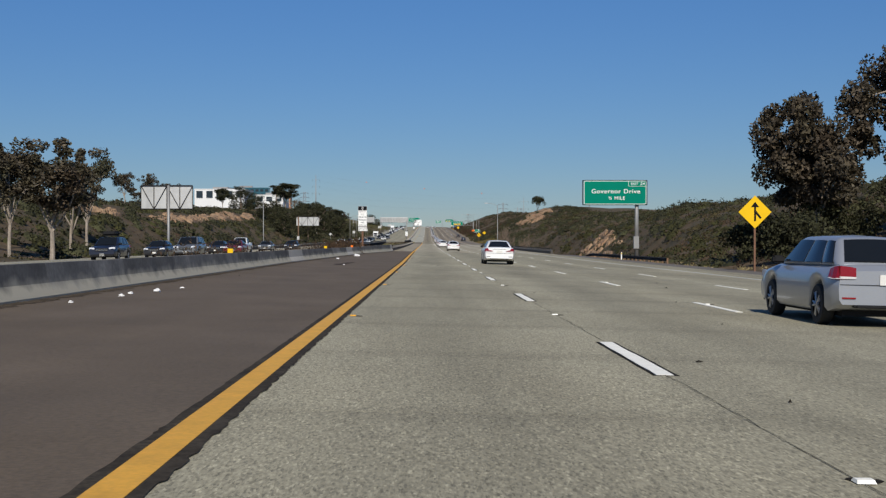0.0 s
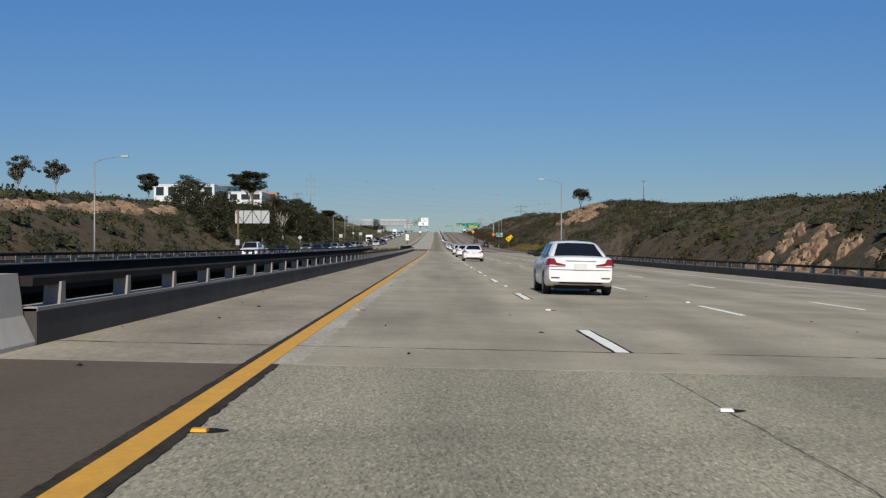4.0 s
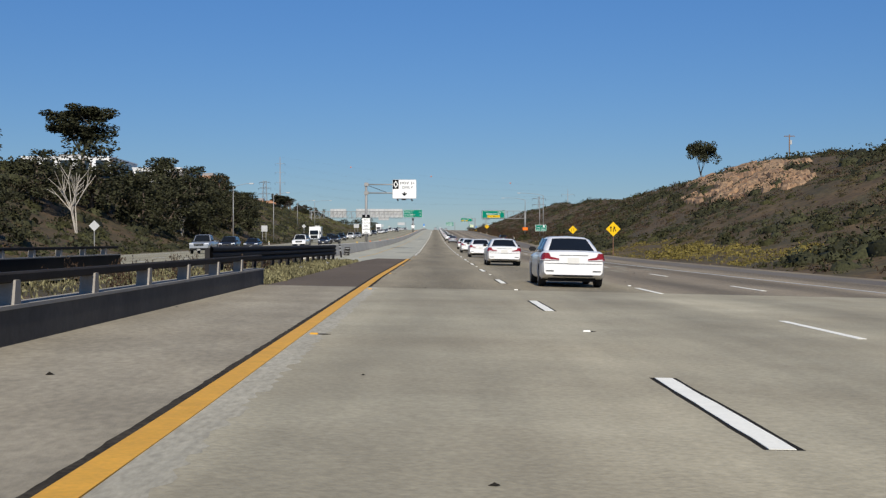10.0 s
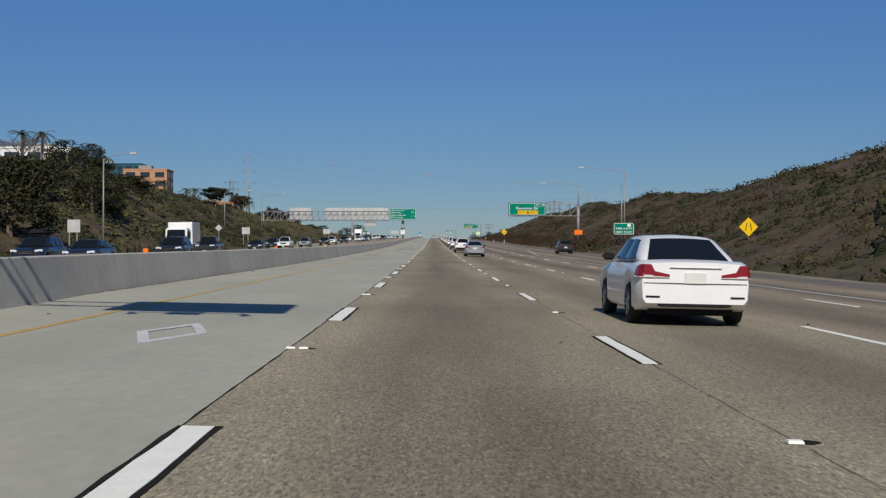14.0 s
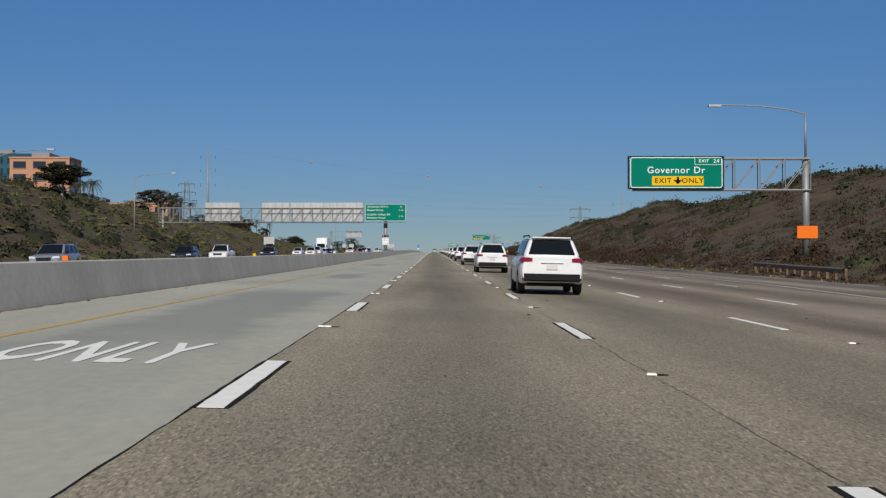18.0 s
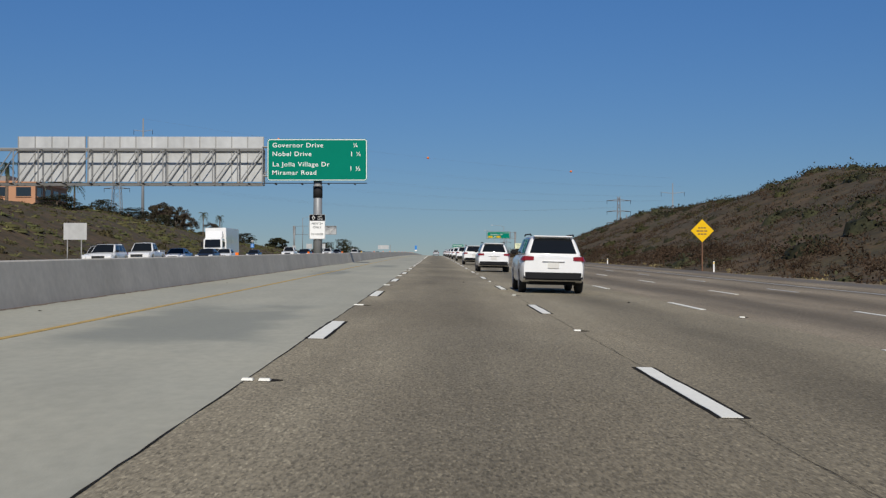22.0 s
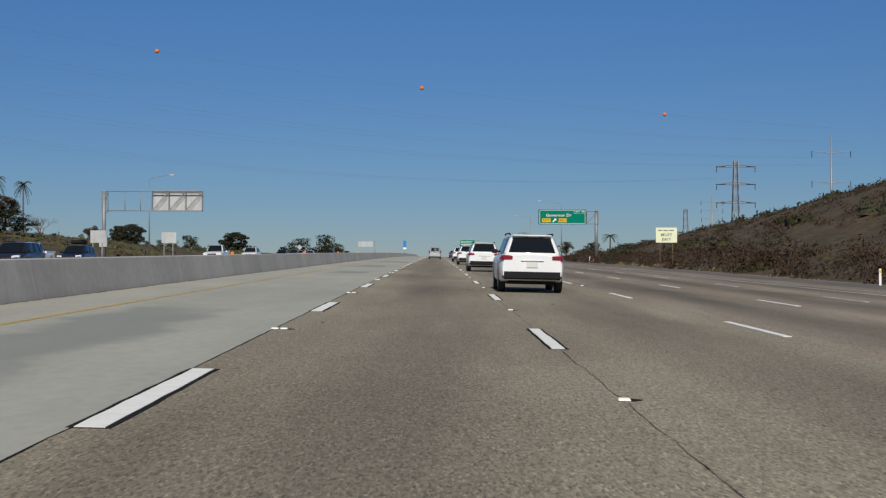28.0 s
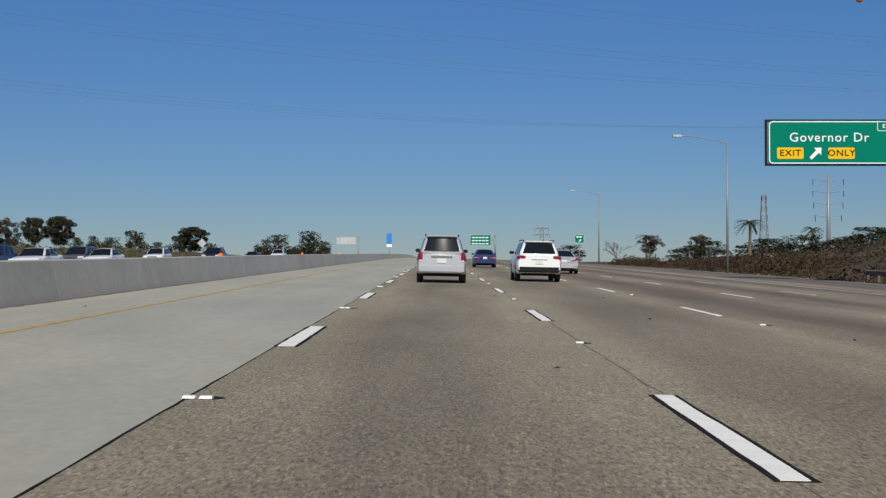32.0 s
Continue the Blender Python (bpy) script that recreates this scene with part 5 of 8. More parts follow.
s, zz = sign_at("exit_services_sign", 26.96, 682.5, "small green services sign on a tall pole", "road sign")
p = guide_panel(s, -1.45, 1.45, zz(2.1), zz(3.75))
legend(p, "PARK & RIDE", 0, zz(2.95), 0.36, SIGNWHITE, 1.0, bold=0.003)
legend(p, "NEXT RIGHT", 0, zz(2.45), 0.36, SIGNWHITE, 1.0, bold=0.003)
bars(p, 0.5, 1.1, zz(3.4), 0.35, SIGNWHITE, 1)
post(s, (-0.3, 0.2, 0), (-0.3, 0.2, zz(9.3)), 0.11, 0.08)
FADEDGREEN = material("faded_green_ink", (0.10, 0.16, 0.12), rough=0.5, vary=0.1)
PALESIGN = material("faded_yellow_sheeting", (0.84, 0.86, 0.56), rough=0.5, vary=0.05)
s, zz = sign_at("info_sign", 22.1, 1117.8, "pale yellow lane sign with faded green writing", "road sign")
p = plate("panel", rounded(-1.0, 1.0, zz(1.93), zz(3.35), 0.06), PALESIGN, s, 0, 0.04)
bars(p, -0.8, 0.8, zz(3.08), 0.09, FADEDGREEN, 3)
legend(p, "MUST", 0, zz(2.66), 0.36, FADEDGREEN, 1.1, -0.02, 0.004)
legend(p, "EXIT", 0, zz(2.22), 0.36, FADEDGREEN, 1.1, -0.02, 0.004)
for x in (-0.6, 0.6):
    post(s, (x, 0.1, -0.3), (x, 0.1, zz(2.4)), 0.035, mat=WOODPOLE)


def call_box(x, y, label):
    s, zz = sign_at("call_box", x, y, label, "call box")
    p = plate("panel", rounded(-0.38, 0.38, zz(1.9), zz(2.75), 0.08), SIGNBLUE, s, 0, 0.03, "blue sign panel")
    bars(p, -0.26, 0.26, zz(2.45), 0.1, SIGNWHITE, 2)
    bars(p, -0.26, 0.26, zz(2.2), 0.1, SIGNWHITE, 2)
    post(s, (0, 0.08, -0.3), (0, 0.08, zz(3.4)), 0.05)
    bm = bmesh.new()
    box(bm, -0.16, 0.16, -0.06, 0.2, zz(0.25), zz(0.75))
    part("phone_housing", bm, SIGNYELLOW, s, "yellow telephone housing")
    bm = bmesh.new()
    box(bm, -0.25, 0.25, -0.05, 0.25, zz(3.2), zz(3.5))
    part("solar_panel", bm, SIGNBACK, s)


call_box(21.0, 1005, "blue roadside call box on a slim pole")
call_box(-39.5, 1054, "blue call box beside the opposite shoulder")


# ---- lamps, marker posts, guard rails ----
def street_lamp(x, y, tall, reach, label):
    s, zz = sign_at("street_lamp", x, y, label, "street lamp")
    t = zz(tall)
    post(s, (0, 0, -0.4), (0, 0, t), 0.12, 0.07)
    bm = bmesh.new()
    d = 1 if reach > 0 else -1
    a = abs(reach)
    pipe(bm, [(0, 0, t - 0.1), (d * a * 0.22, 0, t + 0.25), (d * a * 0.6, 0, t + 0.52), (d * (a - 0.7), 0, t + 0.6)], 0.045)
    part("arm", bm, GALV, s)
    bm = bmesh.new()
    v = box(bm, d * (a - 0.75), d * a, -0.17, 0.17, t + 0.5, t + 0.68)
    part("lamp_head", bm, SIGNBACK, s)
    bm = bmesh.new()
    box(bm, d * (a - 0.68), d * (a - 0.15), -0.12, 0.12, t + 0.46, t + 0.5)
    part("lens", bm, SIGNWHITE, s)


street_lamp(18.3, 336.5, 10.5, -3.4, "tall galvanised street lamp beside the bridge rail")
street_lamp(28.2, 690.0, 11.5, -6.8, "tall street lamp with a long arm on the verge")
street_lamp(25.5, 1250, 10.8, -4.8, "tall street lamp with a curved arm before the exit")
street_lamp(-43, 1188, 12.1, 3.8, "tall street lamp with a slim arm beyond the gantry")
street_lamp(-46, 837, 12.3, 6.4, "tall street lamp with a long arm on the bank")
street_lamp(-46, 778, 11.2, 5.8, "tall street lamp with a long arm on the bank")
street_lamp(26.5, 1345, 10.8, -4.6, "tall street lamp farther along the exit")
for x, y in ((-36.6, 285), (-36, 585), (-36, 640)):
    street_lamp(x, y, 10.2, 3.6, "galvanised street lamp beside the opposite carriageway")


def marker_post(x, y, label="white plastic marker post", tall=1.0, mat=None):
    s = thing("marker_post", pose(x, y, base_of(x, y)), label, "marker post", "marker posts along the verge")
    bm = bmesh.new()
    box(bm, -0.055, 0.055, -0.02, 0.02, -0.1, tall)
    part("blade", bm, mat or SIGNWHITE, s)
    bm = bmesh.new()
    box(bm, -0.04, 0.04, -0.03, -0.02, tall - 0.2, tall - 0.06)
    part("reflector", bm, SIGNYELLOW, s)


for x, y in ((18.6, 130), (17.8, 378), (19.0, 415), (19.4, 540), (21.2, 700), (21.5, 884), (21, 940), (21.6, 1060), (24.0, 1192), (-33, 560), (-33, 610), (-32.8, 660), (-32.5, 800), (-32.6, 960)):
    marker_post(x, y)


WBEAM = [(0.42, 0.03), (0.48, 0.09), (0.56, 0.03), (0.66, 0.09), (0.73, 0.03)]
THRIE = [(0.30, 0.03), (0.36, 0.10), (0.44, 0.10), (0.49, 0.03), (0.55, 0.10), (0.63, 0.10), (0.68, 0.03), (0.74, 0.10), (0.82, 0.10), (0.87, 0.03)]


def guard_rail(x0, y0, x1, y1, label, mat=None, side=-1, waves=WBEAM, wood=None):
    """A corrugated steel beam on short posts; side: which way the beam faces."""
    n = max(2, round(math.hypot(x1 - x0, y1 - y0) / 1.9))
    s = thing("guard_rail", pose(x0, y0, base_of(x0, y0)), label, "guard rail")
    f = lambda t: (lerp(t, [0, 1], [x0, x1]), lerp(t, [0, 1], [y0, y1]))
    z00 = base_of(x0, y0)
    prof = [(side * out, up) for up, out in waves] + [(0.0, waves[-1][0]), (0.0, waves[0][0])]
    vs, fs, k = [], [], len(prof)
    for i in range(n + 1):
        x, y = f(i / n)
        vs += [(x - x0 + a, y - y0, base_of(x, y) - z00 + b) for a, b in prof]
        if i:
            for j in range(k):
                fs.append(((i - 1) * k + j, (i - 1) * k + (j + 1) % k, i * k + (j + 1) % k, i * k + j))
        bm = bmesh.new()
        box(bm, x - x0 - side * 0.005, x - x0 - side * 0.16, y - y0 - 0.08, y - y0 + 0.08, base_of(x, y) - z00 - 0.3, base_of(x, y) - z00 + waves[-1][0] - 0.04)
        bmesh.ops.recalc_face_normals(bm, faces=bm.faces)
        part("post", bm, wood or WOODPOLE, s)
    solid("beam", vs, fs, mat or GALV, s)


guard_rail(19.5, 112, 18.3, 162, "steel guard rail before the sign post", RAILMETAL)
guard_rail(22.5, 716, 23.2, 738, "rusty brown guard rail guarding the sign column", BEAM)
guard_rail(24.0, 1188, 24.6, 1212, "rusty brown guard rail guarding the sign column", BEAM)
guard_rail(-34.5, 868, -34.5, 895, "steel guard rail guarding the gantry column")
guard_rail(-7.3, 404, -5.8, 434, "dark weathered three-wave guard rail beside dry grass", RAILMETAL, 1, THRIE, RAILMETAL)


def crash_cushion(x, y):
    s = thing("crash_cushion", at(x, y), "small black ribbed crash cushion standing before the barrier", "crash cushion")
    for i in range(3):
        bm = bmesh.new()
        tube(bm, (0.03 * i, 0, i * 0.2), (0.03 * i, 0, i * 0.2 + 0.14), 0.20, 0.23, 14)
        tube(bm, (0.03 * i, 0, i * 0.2 + 0.14), (0.03 * i, 0, i * 0.2 + 0.2), 0.23, 0.19, 14)
        ring = part("cushion_ring", bm, RAILMETAL, s)
        bm = bmesh.new()
        tube(bm, (0.03 * i, 0, i * 0.2 + 0.10), (0.03 * i, 0, i * 0.2 + 0.125), 0.235, 0.235, 14)
        part("band", bm, SIGNBACK, ring)


crash_cushion(-6.65, 455.2)
for x, y in [(-7.0, 56), (-7.2, 96), (-6.8, 119), (-7.4, 20)] + [(0, 484 + 27.0 * k) for k in range(30)]:
    bm = bmesh.new()
    box(bm, -0.10 if y < 200 else -0.06, 0.10 if y < 200 else 0.06, -0.05, 0.05, 0, 0.16 if y < 200 else 0.10)
    ob = part("barrier_reflector", bm, SIGNORANGE if int(y) % 4 else SIGNYELLOW)
    ob.matrix_basis = at(edge_left(y) - (0.29 if y < 200 else 0.37), y, 0.64 if y < 200 else 0.81)
    tagged(ob, "small faded orange-yellow reflector on top of the barrier", "reflector", "reflectors on the barrier")

# ---- plants ----
nrng = np.random.default_rng(7)


def quads(name, verts, mat, parent=None, mounds=None):
    """A mesh of loose four-cornered blades from an array (n, 4, 3); mounds: rings (count, rings, points, 3) of smooth lumps."""
    n = len(verts)
    co = np.ascontiguousarray(verts, dtype=np.float32).reshape(-1, 3)
    index = np.arange(4 * n, dtype=np.int32)
    if mounds is not None:
        m, r, k = mounds.shape[:3]
        grid = np.arange(m * r * k, dtype=np.int32).reshape(m, r, k) + 4 * n
        lo, hi = grid[:, :-1], grid[:, 1:]
        index = np.concatenate([index, np.stack([lo, np.roll(lo, -1, 2), np.roll(hi, -1, 2), hi], 3).reshape(-1)]).astype(np.int32)
        co = np.concatenate([co, mounds.reshape(-1, 3).astype(np.float32)])
    f = len(index) // 4
    me = bpy.data.meshes.new(name)
    me.vertices.add(len(co))
    me.vertices.foreach_set("co", np.ascontiguousarray(co).ravel())
    me.loops.add(4 * f)
    me.loops.foreach_set("vertex_index", index)
    me.polygons.add(f)
    me.polygons.foreach_set("loop_start", np.arange(0, 4 * f, 4, dtype=np.int32))
    me.update(calc_edges=True)
    me.polygons.foreach_set("use_smooth", np.arange(f) >= n)
    me.materials.append(mat)
    ob = new(name, me)
    ob.parent = parent
    return ob


def blades(centres, size, long=1.7, upright=0.0):
    """Leaf-shaped blades at the centres, turned at random."""
    n = len(centres)
    u = nrng.normal(size=(n, 3))
    u[:, 2] += upright * np.abs(nrng.normal(size=n)) * 2
    u /= np.linalg.norm(u, axis=1, keepdims=True)
    v = np.cross(u, nrng.normal(size=(n, 3)))
    v /= np.linalg.norm(v, axis=1, keepdims=True)
    s = (size * nrng.uniform(0.6, 1.4, n))[:, None]
    a, b = u * s * long * 0.5, v * s * 0.5
    return np.stack([centres - a, centres + b * 0.9 - a * 0.1, centres + a, centres - b * 0.9 - a * 0.1], 1)


def cloud(n, radii, hollow=0.45):
    d = nrng.normal(size=(n, 3))
    d /= np.linalg.norm(d, axis=1, keepdims=True)
    return d * nrng.uniform(hollow, 1.0, n)[:, None] ** 0.6 * np.array(radii)


def limb(bm, a, b, r0, r1, bend, rng, steps=4):
    """A bent, tapering limb; returns its end."""
    a, b = Vector(a), Vector(b)
    side = Vector((rng.uniform(-1, 1), rng.uniform(-1, 1), rng.uniform(-0.3, 0.3))) * bend
    last = a
    for i in range(1, steps + 1):
        t = i / steps
        p = a.lerp(b, t) + side * math.sin(math.pi * t)
        tube(bm, last, p, r0 + (r1 - r0) * (i - 1) / steps, r0 + (r1 - r0) * t, 7)
        last = p
    return b


def gum_tree(name, label, tall, wide, seed, leaf=0.24, bark=None, leaves=None, share=0.5, clumps=34, per=170, tight=1.0):
    """A tall tree with bare forking limbs and separate tufts of foliage."""
    rng = random.Random(seed)
    top = thing(name, None, label, "tree")
    bm = bmesh.new()
    fork = tall * rng.uniform(0.26, 0.36)
    limb(bm, (0, 0, -1.0), (rng.uniform(-0.3, 0.3), 0, fork), tall * 0.016, tall * 0.012, 0.15, rng)
    tufts = []
    for i in range(5):
        ang = i * 1.257 + rng.uniform(-0.4, 0.4)
        r = wide * rng.uniform(0.18, 0.36)
        end = Vector((math.cos(ang) * r, math.sin(ang) * r, tall * rng.uniform(0.62, 0.9)))
        limb(bm, (0, 0, fork * rng.uniform(0.75, 1.0)), end, tall * 0.008, tall * 0.003, wide * 0.05, rng)
        for _ in range(3):
            e2 = end + Vector((rng.uniform(-1, 1) * wide * 0.2, rng.uniform(-1, 1) * wide * 0.2, rng.uniform(-0.22, 0.1) * tall))
            limb(bm, end.lerp(Vector((0, 0, fork)), rng.uniform(0.05, 0.5)), e2, tall * 0.005, tall * 0.002, 0.1, rng, 2)
            tufts.append(e2)
        tufts.append(end)
    part("trunk", bm, bark or BARK_PALE, top)
    pts = []
    for i in range(clumps):
        if i < len(tufts):
            c = np.array(tufts[i])
        else:
            z = rng.uniform(share, 0.97)
            w = wide * 0.5 * math.sin(math.pi * min(0.95, max(0.12, (z - share) / (1.03 - share)))) ** 0.7
            a = rng.uniform(0, 6.283)
            c = np.array((math.cos(a) * w * rng.uniform(0.3, 1), math.sin(a) * w * rng.uniform(0.3, 1), tall * z))
        r = wide * rng.uniform(0.11, 0.20) * tight
        pts.append(c + cloud(per, (r, r, r * rng.uniform(0.7, 1.15)), 0.25))
    c = np.concatenate(pts)
    c = c[c[:, 2] < tall]
    quads("crown", blades(c, leaf), leaves or LEAF_EUC, top)
    return top


def dense_tree(name, label, tall, wide, seed, leaf=0.3, leaves=None, category="tree", per=120):
    """A full dark crown that reaches near the ground."""
    rng = random.Random(seed)
    top = thing(name, None, label, category)
    bm = bmesh.new()
    limb(bm, (0, 0, -1), (rng.uniform(-0.4, 0.4), 0, tall * 0.7), tall * 0.03, tall * 0.008, 0.2, rng)
    for i in range(6):
        a = rng.uniform(0, 6.28)
        limb(bm, (0, 0, tall * rng.uniform(0.15, 0.5)), (math.cos(a) * wide * 0.35, math.sin(a) * wide * 0.35, tall * rng.uniform(0.4, 0.8)), tall * 0.01, tall * 0.003, 0.2, rng, 3)
    part("trunk", bm, BARK, top)
    pts = []
    for i in range(34):
        z = rng.uniform(0.1, 0.94)
        w = wide * 0.5 * (1 - 0.75 * max(0, z - 0.45) / 0.55) * rng.uniform(0.45, 1.0)
        a = rng.uniform(0, 6.283)
        r = wide * rng.uniform(0.11, 0.2)
        pts.append(np.array((math.cos(a) * w, math.sin(a) * w, tall * z)) + cloud(per, (r, r, r * 0.85), 0.35))
    c = np.concatenate(pts)
    c = c[(c[:, 2] > 0) & (c[:, 2] < tall)]
    quads("crown", blades(c, leaf, 1.4), leaves or LEAF_DARK, top)
    return top


def palm_tree(name, label, tall, seed):
    rng = random.Random(seed)
    top = thing(name, None, label, "palm tree")
    bm = bmesh.new()
    limb(bm, (0, 0, -1), (0.1, 0, tall), 0.32, 0.2, 0.12, rng, 6)
    part("trunk", bm, BARK, top)
    out = []
    for i in range(34):
        a, droop = rng.uniform(0, 6.283), rng.uniform(-0.9, 1.0)
        d = np.array((math.cos(a), math.sin(a), 0))
        p = np.array((0.1, 0, tall))
        for j in range(7):
            t = j / 6
            q = p + d * 0.36 + np.array((0, 0, 0.36 * (droop - 1.5 * t)))
            side = np.cross(q - p, (0, 0, 1.0))
            side = side / (np.linalg.norm(side) + 1e-6) * 0.32 * (1 - 0.5 * t)
            for s in (-1, 1):
                tip = (p + q) / 2 + side * s + np.array((0, 0, -0.18)) + (q - p) * 0.8
                out.append((p, q, tip, p + (tip - p) * 0.5))
            p = q
    quads("fronds", np.array(out), LEAF_PALM, top)
    return top


def bare_tree(name, label, tall, seed, mat=None, levels=4, stout=0.012):
    """Leafless, pale, finely branched."""
    rng = random.Random(seed)
    top = thing(name, None, label, "bare tree")
    bm = bmesh.new()

    def grow(a, d, length, r, level):
        b = a + d * length
        tube(bm, a, b, r, r * 0.65, 5, False)
        if level == 0:
            return
        for _ in range(3 if level > 1 else 4):
            e = (d + Vector((rng.uniform(-1, 1), rng.uniform(-1, 1), rng.uniform(-0.35, 0.6))) * 0.75).normalized()
            grow(a.lerp(b, rng.uniform(0.45, 1)), e, length * rng.uniform(0.5, 0.8), r * 0.6, level - 1)

    for k in range(3):
        grow(Vector((0.2 * k, 0, -0.4)), Vector((rng.uniform(-0.3, 0.3), rng.uniform(-0.3, 0.3), 1)).normalized(), tall * 0.36, tall * stout, levels)
    part("branchwork", bm, mat or BARK, top)
    return top


SIZES, USED = {}, set()


def put(proto, x, y, tall, scale_xy):
    """A plant on the ground, scaled to a height: the first is the plant itself, the others copies."""
    s = tall / SIZES[proto.name][0]
    m = pose(x, y, ground_z(x, y) - 0.15, 0, 0, (x * 37 + y * 11) % 360)
    if proto.name in USED:
        proto = copy_thing(proto, m)
    else:
        USED.add(proto.name)
        proto.matrix_basis = m
    proto.scale = (scale_xy, scale_xy, s)
    return proto


def keep(ob, tall, wide):
    SIZES[ob.name] = (tall, wide)
    return ob


gums = [keep(gum_tree("eucalyptus_tree", "eucalyptus with pale bare limbs and open brown-green tufts", 14, 8, 11 + i, 0.22, None, None, 0.42, 40, 150, 0.72), 14, 8) for i in range(3)]
thick_gums = [keep(gum_tree("eucalyptus_tree", "tall eucalyptus with a full dark crown above a bare trunk", 16, 8.5, 91 + i, 0.24, None, LEAF_DARK, 0.46, 64, 200, 0.82), 16, 8.5) for i in range(2)]
denses = [keep(dense_tree("evergreen_tree", "dense dark green evergreen tree on the slope", 11, 9, 31 + i), 11, 9) for i in range(3)]
palms = [keep(palm_tree("palm_tree", "tall slim palm with a ragged crown", 12, 51 + i), 12.6, 4.5) for i in range(2)]
bares = [keep(bare_tree("bare_tree", "leafless pale branching tree on the slope", 7, 61 + i), 5.2, 5) for i in range(2)]
dead = keep(bare_tree("dead_tree", "dead white-barked tree with forked bare limbs", 9, 68, BARK_WHITE, 2, 0.0085), 7.0, 5)
